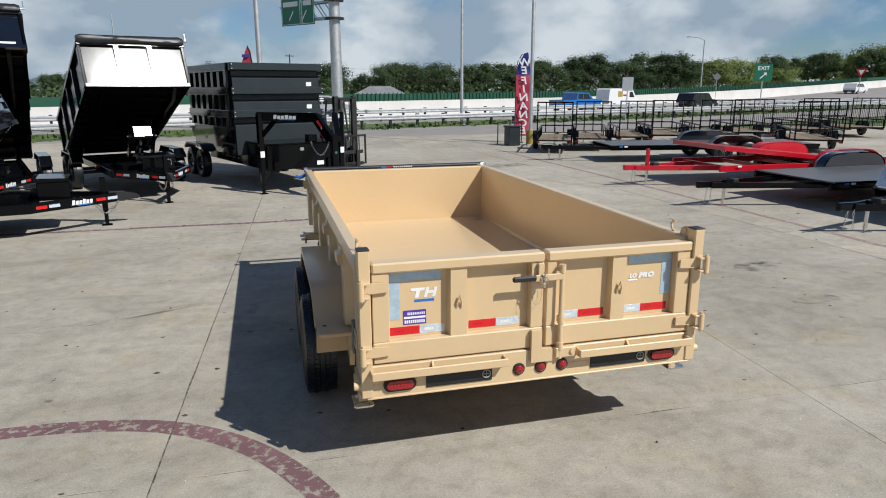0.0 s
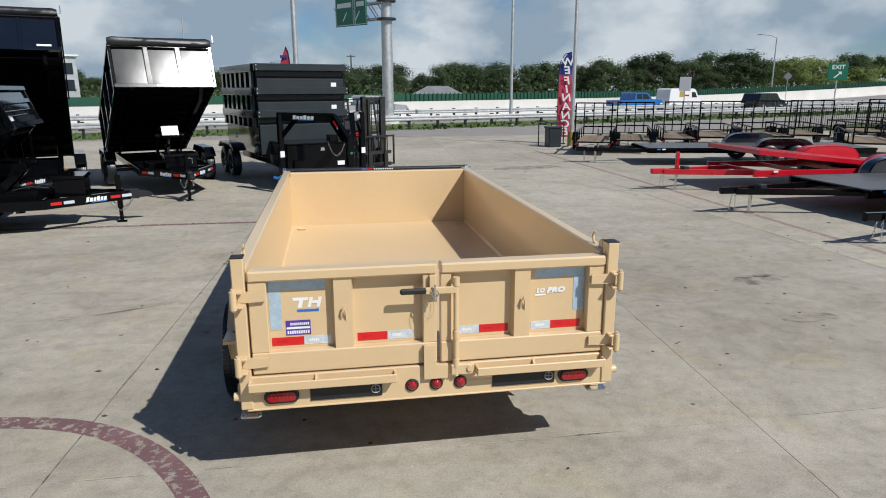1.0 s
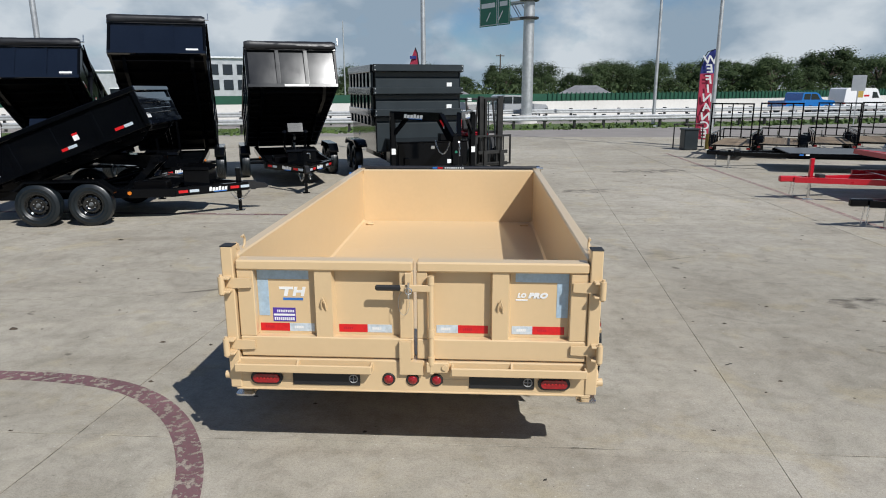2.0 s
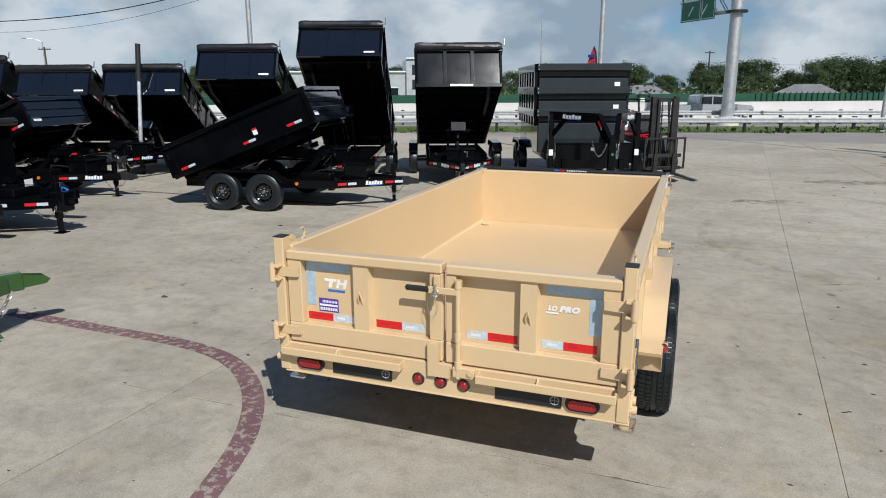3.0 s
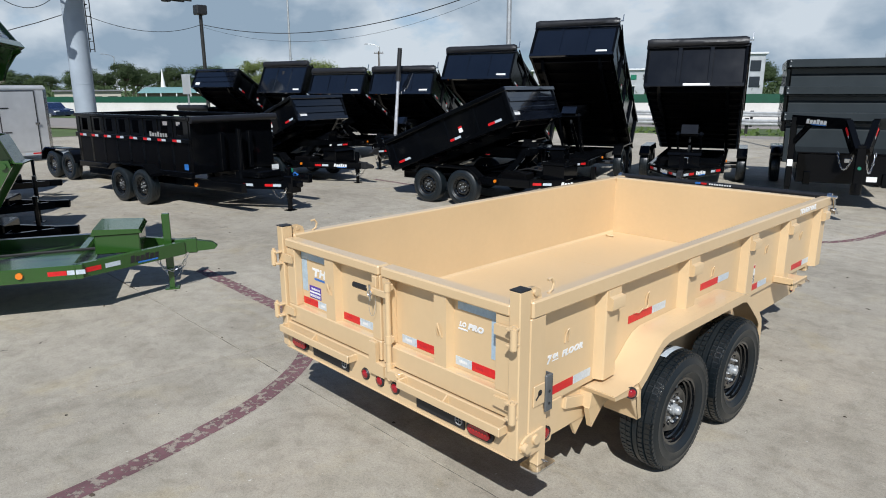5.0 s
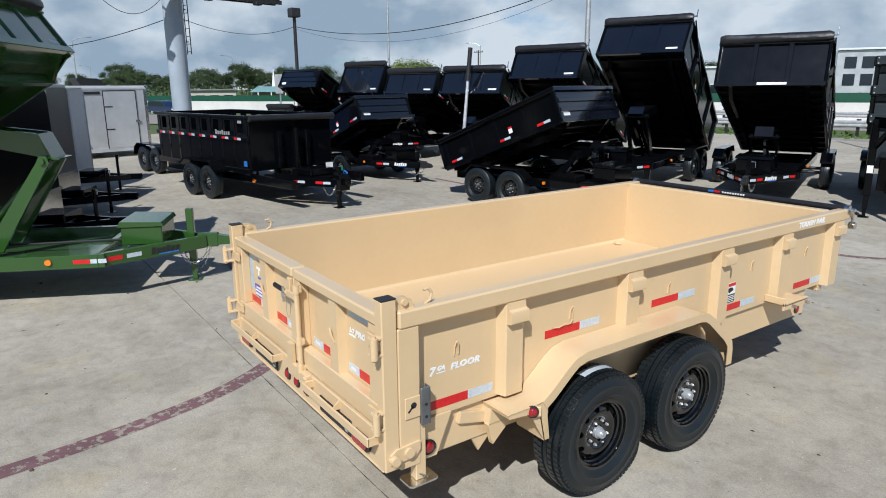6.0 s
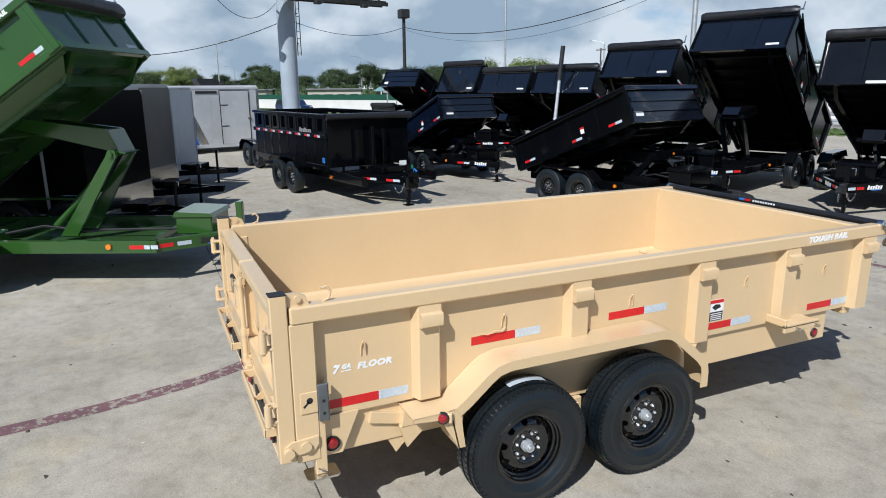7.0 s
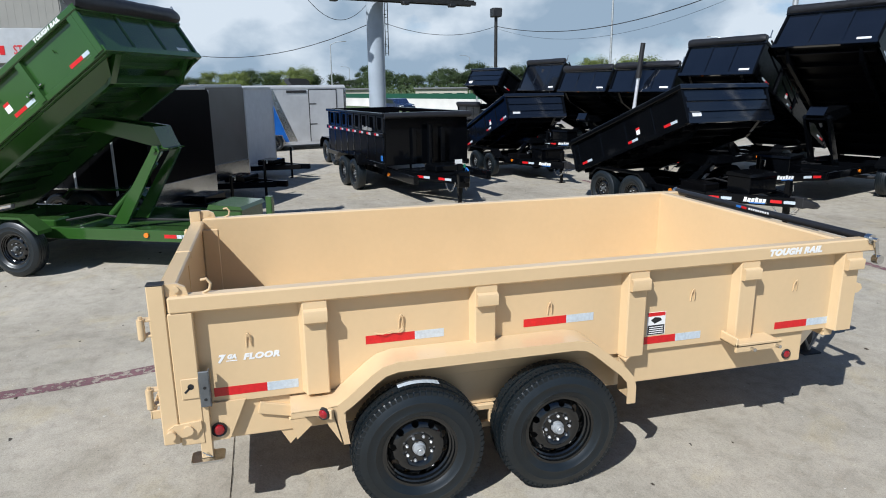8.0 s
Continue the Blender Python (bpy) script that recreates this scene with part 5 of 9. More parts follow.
    lettering("gate_lettering", "PRO", 0.044, Matrix.Translation((X(2.398), y0 - CY - 0.001, 1.150)) @ face @ Matrix.Diagonal((1.25, 1, 1, 1)), WHITE, T, 0.25, "white PRO vinyl letters", spacing=1.1, bold=0.0035)
    return T


hero_trailer()

# ---- the other trailers of the lot ----
def way_pose(x, y, heading):
    """A ground pose whose own x axis points along a heading in degrees."""
    return pose(x, y, 0, 0, 0, heading)


def side_wheel(parent, kit, x, y, z, s, nuts=6):
    w = add_wheel(parent, kit, x, y, z, 1, 0.3 * x, nuts)
    w.matrix_local = pose(x, y, z, 0, 0, 90 if s > 0 else -90) @ Matrix.Rotation(0.7 * x, 4, "X")
    return w


def chain(parent, p0, p1, sag, links=9):
    """Two hanging safety chains, link by link."""
    p0, p1 = Vector(p0), Vector(p1)
    b = Build()
    for k in range(links):
        f0, f1 = k / links, (k + 1) / links
        a = p0.lerp(p1, f0) - Vector((0, 0, 4 * sag * f0 * (1 - f0)))
        c = p0.lerp(p1, f1) - Vector((0, 0, 4 * sag * f1 * (1 - f1)))
        d = (c - a).normalized()
        sd = Vector((-d.y, d.x, 0)) if k % 2 else Vector((0, 0, 1))
        sd = (sd - d * sd.dot(d)).normalized() * 0.014
        b.tube([a, a.lerp(c, 0.2) + sd, a.lerp(c, 0.8) + sd, c, a.lerp(c, 0.8) - sd, a.lerp(c, 0.2) - sd, a], 0.005, 5)
    return part("safety_chain", b, CHROME, parent, "hanging zinc safety chain")


def brand_plate(parent, m, w=0.40, h=0.075, paint=WHITE):
    """A maker's mark as plain slanted blocks over a thin blue bar."""
    o = part("maker_mark", Build().prism([(-w / 2 - 0.01, -0.006), (w / 2, -0.006), (w / 2 + 0.002, -0.002), (-w / 2 - 0.008, -0.002)], "z", -0.001, 0.001), paint, parent, "plain block mark over a blue bar")
    o.matrix_local = m
    n = 6
    for k in range(n):
        x0, x1 = -w / 2 + w * k / n, -w / 2 + w * (k + 0.78) / n
        hh = h * (1.0 if k in (0, 3) else 0.8)
        part("mark_block", Build().prism([(x0, 0), (x1, 0), (x1 + 0.012, hh), (x0 + 0.012, hh)], "z", -0.001, 0.001), paint, o)
    part("mark_line", Build().box(-w * 0.25, w * 0.45, -0.026, -0.008, -0.001, 0.001, 0.0003), BLUE_PRINT, o)
    return o


def dump_trailer(place, paint, label, L=4.27, W=2.08, H=0.92, rear=1.9, deck=0.74, angle=30.0, kit=None, tarp=True, ribs=2, nose=1.3, hoist=True, marks=True, half_track=None, side_rib=5, group="dump trailers on the lot", jack_h=1.0, light_front=None, gate=True, box_h=0.28, reach=0.55, lift=0.0, post=0.07, roll_r=0.108):
    """A bumper-pull dump trailer. Own axes: x to the tongue, y left; origin on the ground under the axles. angle: how far the bed is raised."""
    kit = kit or MID_WHEEL
    T = thing("dump_trailer", place, label, "trailer", group)
    r_w = 0.385 if kit is MID_WHEEL else 0.33
    hw = W / 2
    yw = half_track or hw + 0.16
    front = L - rear
    apex = front + nose
    zf0, zf1 = deck - 0.26, deck - 0.10
    P = lambda name, b, mat=paint, parent=None, lab="": part(name, b, mat, parent or T, lab)
    # chassis
    for s in (-1, 1):
        P("frame_rail", Build().box(-rear + 0.1, front + 0.05, s * (hw - 0.30), s * (hw - 0.20), zf0, zf1, 0.006))
        P("tongue_rail", Build().bar((front - 0.05, s * (hw - 0.22), (zf0 + zf1) / 2), (apex, s * 0.05, (zf0 + zf1) / 2), 0.07, zf1 - zf0, 0.004))
        P("fender", Build().prism([(-0.86, deck - 0.02), (-0.80, deck - 0.02), (-0.62, deck + 0.13), (0.62, deck + 0.13), (0.86, deck - 0.05), (0.86, deck - 0.10), (0.82, deck - 0.08), (0.60, deck + 0.10), (-0.60, deck + 0.10), (-0.78, deck - 0.05)], "y", s * (hw + 0.03), s * (yw + 0.12)))
        for k in (-1, 1):
            side_wheel(T, kit, 0.44 * k, s * yw, r_w, s)
        if paint is GREEN:
            P("red_tape", Build().box(2.38, 2.56, s * (hw - 0.20), s * (hw - 0.198), zf0 + 0.055, zf0 + 0.105, 0.0004), RED_TAPE)
            P("white_tape", Build().box(2.565, 2.74, s * (hw - 0.20), s * (hw - 0.198), zf0 + 0.055, zf0 + 0.105, 0.0004), WHITE_TAPE)
        mx = 2.12 if paint is GREEN else 0.98
        P("marker_lamp", Build().cyl((mx, s * (hw - 0.20), zf0 + 0.09), (mx, s * (hw - 0.175), zf0 + 0.09), 0.035, 12), AMBER_LENS, None, "amber side marker lamp")
        if marks:
            p0, p1 = Vector((front - 0.05, s * (hw - 0.22), 0)), Vector((apex, s * 0.05, 0))
            d = (p1 - p0).normalized()
            nrm = Vector((-d.y, d.x, 0)) * s
            xa = d * (-s)
            def on_rail(f, up=0.0):
                o = p0.lerp(p1, f) + nrm * 0.037 + Vector((0, 0, (zf0 + zf1) / 2 + up))
                m = Matrix((xa, Vector((0, 0, 1)), nrm)).transposed().to_4x4()
                m.translation = o
                return m
            brand_plate(T, on_rail(0.60, -0.03), 0.36, paint=PLASTIC if paint is GREEN else WHITE)
            for f0 in ((0.16, 0.82) if nose > 1.2 else (0.15,)):
                for j, mat in enumerate((RED_TAPE, WHITE_TAPE)):
                    o = P("red_tape" if j == 0 else "white_tape", Build().box(-0.09, 0.085, -0.026, 0.026, -0.001, 0.001, 0.0004), mat)
                    o.matrix_local = on_rail(f0 + (0.0 if s > 0 else 0.0) + 0.17 * j / max(nose, 1.0))
    for x in (-rear + 0.35, -0.9, 0.0, 0.9, front - 0.1):
        P("cross_member", Build().box(x - 0.04, x + 0.04, -hw + 0.22, hw - 0.22, zf0 + 0.02, zf1 - 0.02, 0.004))
    for k in (-1, 1):
        P("axle", Build().cyl((0.44 * k, -yw, r_w), (0.44 * k, yw, r_w), 0.04, 10), PLASTIC)
    # added plate: hides lit ground through the frame and shades the bed's underside
    P("belly_plate", Build().box(-1.2, front + 0.05, -hw + 0.30, hw - 0.30, zf0 + 0.02, zf0 + 0.035, 0.003), BLACK_SKIN if paint is BLACK else paint)
    if paint is BLACK:
        P("oil_tank", Build().box(front - 0.75, front - 0.15, -0.60, -0.22, zf0 + 0.04, zf1 + 0.10, 0.02), BLACK_SKIN)
        for k in (-1, 1):
            P("hose", Build().tube([(front + 0.15, 0.12 * k, zf1 + 0.10), (front - 0.30, 0.20 * k, zf1 + 0.16), (front - 0.80, 0.10 * k, zf1 + 0.05), (front - 1.30, 0.06 * k, zf1 + 0.02)], 0.016, 6), PLASTIC)
    if paint is GREEN:
        P("oil_tank", Build().box(0.0, 0.5, -0.62, -0.3, zf0 + 0.04, zf1 + 0.05, 0.02))
        P("hose", Build().tube([(0.5, -0.4, zf1), (0.9, -0.2, zf1 + 0.06), (1.4, -0.1, zf1 - 0.02), (front + 0.15, -0.1, zf1)], 0.018, 6), PLASTIC)
    # coupler, jack, box and chains
    P("coupler", Build().box(apex - 0.10, apex + 0.16, -0.055, 0.055, zf0 + 0.0, zf1 + 0.02, 0.012).prism([(apex + 0.14, zf0 + 0.02), (apex + 0.36, zf0 + 0.03), (apex + 0.40, zf0 + 0.07), (apex + 0.34, zf0 + 0.12), (apex + 0.14, zf1)], "y", -0.045, 0.045), PLASTIC if paint is BLACK else paint, None, "cast coupler head")
    jk = P("jack", Build().box(apex - 0.22, apex - 0.13, -0.045, 0.045, 0.26, jack_h, 0.008), paint, None, "square drop-leg jack")
    P("jack_leg", Build().box(apex - 0.207, apex - 0.143, -0.032, 0.032, 0.012, 0.35, 0.005), paint, jk)
    P("jack_foot", Build().box(apex - 0.26, apex - 0.09, -0.08, 0.08, 0.0, 0.014, 0.004), paint, jk)
    P("jack_handle", Build().tube([(apex - 0.175, 0.045, jack_h - 0.08), (apex - 0.175, 0.12, jack_h - 0.08), (apex - 0.175, 0.12, jack_h - 0.20)], 0.011, 8), CHROME, jk)
    box = P("pump_box", Build().box(front + 0.10, front + 0.58, -0.34, 0.34, zf1 - 0.03, zf1 + box_h, 0.012), paint, None, "steel pump and battery box")
    P("lid", Build().prism([(front + 0.07, zf1 + box_h), (front + 0.61, zf1 + box_h), (front + 0.58, zf1 + box_h + 0.05), (front + 0.10, zf1 + box_h + 0.07)], "y", -0.36, 0.36), paint, box)
    chain(T, (apex + 0.05, 0.06, zf0 + 0.02), (apex - 0.35, 0.14, zf0 + 0.02), 0.34 if paint is GREEN else 0.18, 16 if paint is GREEN else 9)
    chain(T, (apex + 0.05, -0.06, zf0 + 0.02), (apex - 0.35, -0.14, zf0 + 0.02), 0.21)
    # raised bed, hinged at the rear
    hinge = (-rear + 0.12, 0, deck - 0.04)
    # bed and joists take a duller black, standing in for shade underneath
    bed = P("bed", Build().box(-0.12, L - 0.12, -hw, hw, 0.0, 0.03, 0.004), BLACK_SKIN if paint is BLACK else paint, None, "tipped steel bed" if angle else "steel bed lying level")
    bed.matrix_local = Matrix.Translation(hinge) @ Matrix.Rotation(-radians(angle), 4, "Y")
    Q = lambda name, b, mat=paint, lab="": part(name, b, mat, bed, lab)
    x0, x1 = -0.12, L - 0.12
    for s in (-1, 1):
        Q("side_wall", Build().box(x0, x1, s * hw, s * (hw + 0.012), 0.0, H - 0.03, 0.003))
        Q("top_rail", Build().box(x0, x1 + 0.04, s * (hw - 0.02), s * (hw + 0.085), H - 0.09, H, 0.012))
        for k in range(side_rib):
            x = x0 + 0.10 + (x1 - x0 - 0.2) * k / (side_rib - 1)
            Q("stake_post", Build().prism([(x - 0.06, s * hw), (x - 0.045, s * (hw + post)), (x + 0.045, s * (hw + post)), (x + 0.06, s * hw)], "z", 0.0, H - 0.09))
        Q("bottom_rail", Build().box(x0, x1, s * (hw - 0.02), s * (hw + 0.05), -0.02, 0.06, 0.006))
        # runners under the bed
        dp = 0.24 if paint is GREEN else 0.20
        Q("runner", Build().prism([(x0 + 0.1, 0.0), (x1 - 0.02, 0.0), (x1 - 0.35, -dp), (x0 + 0.1, -dp)], "y", s * (hw - 0.32), s * (hw - 0.24)))
        if marks:
            long = 0.23 if paint is GREEN else 0.17
            for f in (0.10, 0.355, 0.615, 0.875) if paint is GREEN else (0.06, 0.5, 0.82):
                x = x0 + (x1 - x0) * f
                for j, mat in enumerate((RED_TAPE, WHITE_TAPE)):
                    Q("red_tape" if j == 0 else "white_tape", Build().box(x + j * long, x + j * 0.17 + long - 0.005, s * (hw + 0.0125), s * (hw + 0.014), 0.10, 0.15, 0.0004), mat)
            Q("warning_label", Build().box(x0 + 0.60 * L, x0 + 0.60 * L + 0.10, s * (hw + 0.0125), s * (hw + 0.014), 0.20, 0.29, 0.0004), WHITE, "white and red warning label")
            Q("label_head", Build().box(x0 + 0.60 * L, x0 + 0.60 * L + 0.10, s * (hw + 0.0125), s * (hw + 0.014), 0.292, 0.33, 0.0004), RED_TAPE)
    if paint is GREEN:
        for s in (-1, 1):
            lab = Matrix.Translation((x1 - 0.46, s * (hw + 0.0865), H - 0.045)) @ pose(0, 0, 0, 90, 0, 0 if s < 0 else 180) @ Matrix.Diagonal((1.15, 1, 1, 1))
            lettering("rail_lettering", "TOUGH RAIL", 0.066, lab, WHITE, bed, 0.25, "white vinyl letters on the top rail", spacing=1.1, bold=0.004)
        for s in (-1, 1):
            # smooth pan that closes the bed's underside along each edge
            Q("side_pan", Build().prism([(s * (hw - 0.01), -0.022), (s * (hw - 0.30), -0.235), (s * (hw - 0.30), -0.22), (s * (hw - 0.04), -0.022)], "x", x0 + 0.05, x1 - 0.36))
            Q("pan_nose", Build().put([(x1 - 0.02, s * (hw - 0.01), -0.022), (x1 - 0.36, s * (hw - 0.01), -0.022), (x1 - 0.36, s * (hw - 0.30), -0.235), (x1 - 0.02, s * (hw - 0.04), -0.014), (x1 - 0.36, s * (hw - 0.04), -0.014), (x1 - 0.36, s * (hw - 0.30), -0.22)], [(0, 1, 2), (3, 5, 4), (0, 2, 5, 3), (0, 3, 4, 1), (1, 4, 5, 2)]))
            Q("pin_bracket", Build().box(x0 + 0.70 * L, x0 + 0.71 * L, s * (hw + 0.013), s * (hw + 0.055), 0.17, 0.23, 0.004).box(x0 + 0.745 * L, x0 + 0.755 * L, s * (hw + 0.013), s * (hw + 0.055), 0.17, 0.23, 0.004), paint)
            part("pin", Build().cyl((x0 + 0.695 * L, s * (hw + 0.04), 0.20), (x0 + 0.765 * L, s * (hw + 0.04), 0.20), 0.012, 8), CHROME, bed, "bright zinc pin")
            for f in (0.36, 0.60, 0.86):
                Q("tie_tab", Build().tube([(x0 + f * L, s * (hw + 0.014), H - 0.28), (x0 + f * L + 0.01, s * (hw + 0.035), H - 0.24), (x0 + f * L + 0.03, s * (hw + 0.014), H - 0.30)], 0.006, 6))
        Q("front_beam", Build().box(x1 - 0.42, x1 - 0.34, -hw + 0.24, hw - 0.24, -0.24, -0.10, 0.006))
        for s in (-1, 1):
            Q("front_gusset", Build().prism([(x1 - 0.01, 0.0), (x1 - 0.34, -0.24), (x1 - 0.40, -0.24), (x1 - 0.08, 0.0)], "y", s * (hw - 0.34), s * (hw - 0.22)))
            Q("edge_channel", Build().prism([(x0, 0.0), (x1, 0.0), (x1, -0.05), (x0, -0.05)], "y", s * (hw - 0.06), s * (hw - 0.02)))
    if light_front:
        # three pressed sheets, each bowed outwards a little between the ribs
        bay = W / (ribs + 1)
        for k in range(ribs + 1):
            nu, nv, vs = 20, 16, []
            for j in range(nv + 1):
                for i in range(nu + 1):
                    u, v = i / nu, j / nv
                    vs.append((x1 + 0.012 - H * (radians(1.4) * v + radians(0.6) * v * v) - bay * 0.25 * radians(0.7) * (2 * u - 1) ** 2, -hw + bay * (k + u), 0.02 + (H - 0.06) * v))
            n1 = (nu + 1) * (nv + 1)
            vs += [(x1 - 0.085, y, z) for _, y, z in vs]
            fs = []
            for j in range(nv):
                for i in range(nu):
                    a0 = j * (nu + 1) + i
                    fs.append((a0, a0 + 1, a0 + nu + 2, a0 + nu + 1))
                    fs.append((n1 + a0, n1 + a0 + nu + 1, n1 + a0 + nu + 2, n1 + a0 + 1))
            Q("front_sheet", Build().put(vs, fs), light_front, "bowed gloss black sheet")
        Q("sill_label", Build().box(x1 + 0.0505, x1 + 0.0525, -0.22, 0.36, 0.0, 0.055, 0.0004), WHITE, "long white label on the sill")
    front_mat = light_front or (BLACK_GLOSS if paint is BLACK else paint)
    Q("front_wall", Build().box(x1 - 0.012 - (0.085 if light_front else 0), x1 - (0.085 if light_front else 0), -hw, hw, 0.0, H, 0.003), front_mat, "smooth glossy front wall")
    Q("front_cap", Build().box(x1 - 0.03, x1 + 0.055, -hw - 0.08, hw + 0.08, H - 0.09, H, 0.01), front_mat)
    Q("front_sill", Build().box(x1 - 0.02, x1 + 0.05, -hw - 0.05, hw + 0.05, -0.02, 0.07, 0.006), front_mat)
    for s in (-1, 1):
        Q("corner_post", Build().box(x1 - 0.06, x1 + 0.03, s * (hw + 0.01), s * (hw + 0.07), 0.0, H - 0.05, 0.008))
    for k in range(ribs):
        y = -hw + W * (k + 1) / (ribs + 1)
        d, w2 = (0.045, 0.042) if light_front else (0.022, 0.026)
        Q("front_rib", Build().prism([(x1 - 0.004, y - w2 - 0.012), (x1 + d, y - w2), (x1 + d, y + w2), (x1 - 0.004, y + w2 + 0.012)], "z", 0.06, H - 0.08), front_mat)
    if ribs == 0:
        for z in (0.34, 0.62):
            Q("front_rib", Build().prism([(x1, H * z - 0.05), (x1 + 0.03, H * z - 0.035), (x1 + 0.03, H * z + 0.035), (x1, H * z + 0.05)], "y", -hw + 0.02, hw - 0.02), front_mat)
    Q("data_plate", Build().box(x1 + 0.001, x1 + 0.003, hw - 0.40, hw - 0.12, 0.12, 0.17, 0.0004) if ribs else Build().box(x1 + 0.001, x1 + 0.003, -hw + 0.1, -hw + 0.32, 0.12, 0.22, 0.0004), WHITE, "white data plate")
    n = int(L / 0.42)
    for k in range(n):
        x = x0 + 0.2 + (x1 - x0 - 0.4) * k / (n - 1)
        jy = hw - (0.31 if paint is GREEN else 0.02)
        Q("floor_joist", Build().box(x - 0.03, x + 0.03, -jy, jy, -0.075, 0.0, 0.003), BLACK_SKIN if paint is BLACK else paint)
    if gate:
        for s in (-1, 1):
            Q("tailgate", Build().box(x0 - 0.05, x0 - 0.02, s * 0.01, s * (hw + 0.05), 0.02, H - 0.04, 0.004))
    if tarp:
        roll = Build()
        n, m, rng = 26, 14, random.Random(int(L * 100 + H * 1000))
        sagz = [rng.uniform(-0.003, 0.003) for _ in range(n + 1)]
        for i in range(n + 1):
            y = -hw - 0.07 + (W + 0.14) * i / n
            for k in range(m):
                a = 2 * math.pi * k / m
                r = roll_r + 0.006 * math.sin(3 * a + 0.15 * i) + rng.uniform(-0.0025, 0.0025) - (0.03 if i in (0, n) else 0.0)
                roll.v.append((x1 + 0.05 + 0.86 * r * math.cos(a), y, H + roll_r - 0.075 + r * math.sin(a) + sagz[i]))
        roll.f = [(i * m + k, i * m + (k + 1) % m, (i + 1) * m + (k + 1) % m, (i + 1) * m + k) for i in range(n) for k in range(m)] + [tuple(range(m)), tuple(range(n * m, n * m + m))]
        Q("tarp_roll", roll, VINYL, "slack black vinyl tarp rolled up over the front")
        Q("tarp_crank", Build().cyl((x1 + 0.04, hw + 0.06, H + 0.06), (x1 + 0.04, hw + 0.16, H + 0.06), 0.018, 8).bar((x1 + 0.04, hw + 0.14, H + 0.06), (x1 + 0.06, hw + 0.14, H + 0.24), 0.02, 0.03), CHROME)
        Q("tarp_arm", Build().bar((x0 + 0.5 * L, hw + 0.10, 0.3), (x1 - 0.1, hw + 0.10, H + 0.05), 0.03, 0.04), paint)
    # scissor hoist
    if hoist and angle:
        c, s_ = math.cos(radians(angle)), math.sin(radians(angle))
        up = lambda x, z: (hinge[0] + x * c - z * s_, hinge[2] + x * s_ + z * c)
        bx, bz = up(0.52 * L, -0.10)
        ex, ez = up(0.90 * L, -0.10)
        el = (1.98, 1.62) if paint is GREEN else (ex - 0.02 + 0.2 * lift, (ez + zf1) * 0.46 + 0.04 + lift)
        lo = (1.27, zf1) if paint is GREEN else (el[0] - reach, zf1)
        for s in (-1, 1):
            P("lower_arm", Build().prism([(lo[0] - 0.10, lo[1] - 0.06), (lo[0] + 0.13, lo[1] - 0.06), (el[0] + 0.075, el[1] - 0.02), (el[0] + 0.05, el[1] + 0.06), (el[0] - 0.03, el[1] + 0.06), (el[0] - 0.07, el[1] - 0.02)], "y", s * 0.235, s * 0.285), paint)
        if paint is GREEN:
            # folded channel arm with rolled lips and an angled end plate
            for s in (-1, 1):
                P("upper_arm", Build().prism([(2.05, 1.64), (1.94, 1.93), (0.86, 2.07), (0.72, 1.96)], "y", s * 0.195, s * 0.21), paint)
                P("arm_lip", Build().prism([(1.94, 1.93), (1.92, 1.945), (0.86, 2.085), (0.86, 2.07)], "y", s * 0.17, s * 0.225), paint)
            P("arm_web", Build().prism([(1.90, 1.90), (1.89, 1.912), (0.88, 2.052), (0.88, 2.04)], "y", -0.195, 0.195), paint)
            P("end_plate", Build().prism([(2.06, 1.635), (2.15, 1.628), (2.15, 1.642), (2.075, 1.65), (1.955, 1.94), (1.94, 1.935)], "y", -0.215, 0.215), paint)
        else:
            P("upper_arm", Build().prism([(el[0] - 0.10, el[1] - 0.12), (el[0] + 0.10, el[1] - 0.04), (el[0] + 0.10, el[1] + 0.10), (bx, bz + 0.02), (bx - 0.25, bz - 0.12)], "y", -0.20, 0.20), paint)
        if paint is BLACK and tarp:
            hd = P("hoist_head", Build().box(0.14, 0.16, -0.19, 0.19, -0.06, 0.18, 0.004), light_front or BLACK_GLOSS, None, "gloss black hoist head plate")
            hd.matrix_local = Matrix.Translation((el[0], 0, el[1])) @ Matrix.Rotation(-radians(angle + 4.0), 4, "Y")
        P("elbow_pin", Build().cyl((el[0], -0.32, el[1]), (el[0], 0.32, el[1]), 0.035, 10), paint)
        P("hydraulic_cylinder", Build().cyl((lo[0] - (0.30 if paint is GREEN else 0.55), 0, lo[1] + 0.02), (el[0] - 0.20, 0, el[1] - 0.20), 0.055, 12), paint)
        P("piston_rod", Build().cyl((el[0] - 0.40, 0, el[1] - 0.42), (el[0] - 0.08, 0, el[1] - 0.05), 0.028, 10), STEEL, None, "bright steel piston rod")
    return T


def by_top(cx, cy, heading, L, H, rear, angle, **more):
    """Place a trailer by where the middle of its bed's front top edge hangs."""
    a, h = radians(angle), radians(heading)
    along_x = -rear + L * math.cos(a) - H * math.sin(a)
    return dump_trailer(way_pose(cx - along_x * math.cos(h), cy - along_x * math.sin(h), heading), BLACK, L=L, H=H, rear=rear, angle=angle, **more)


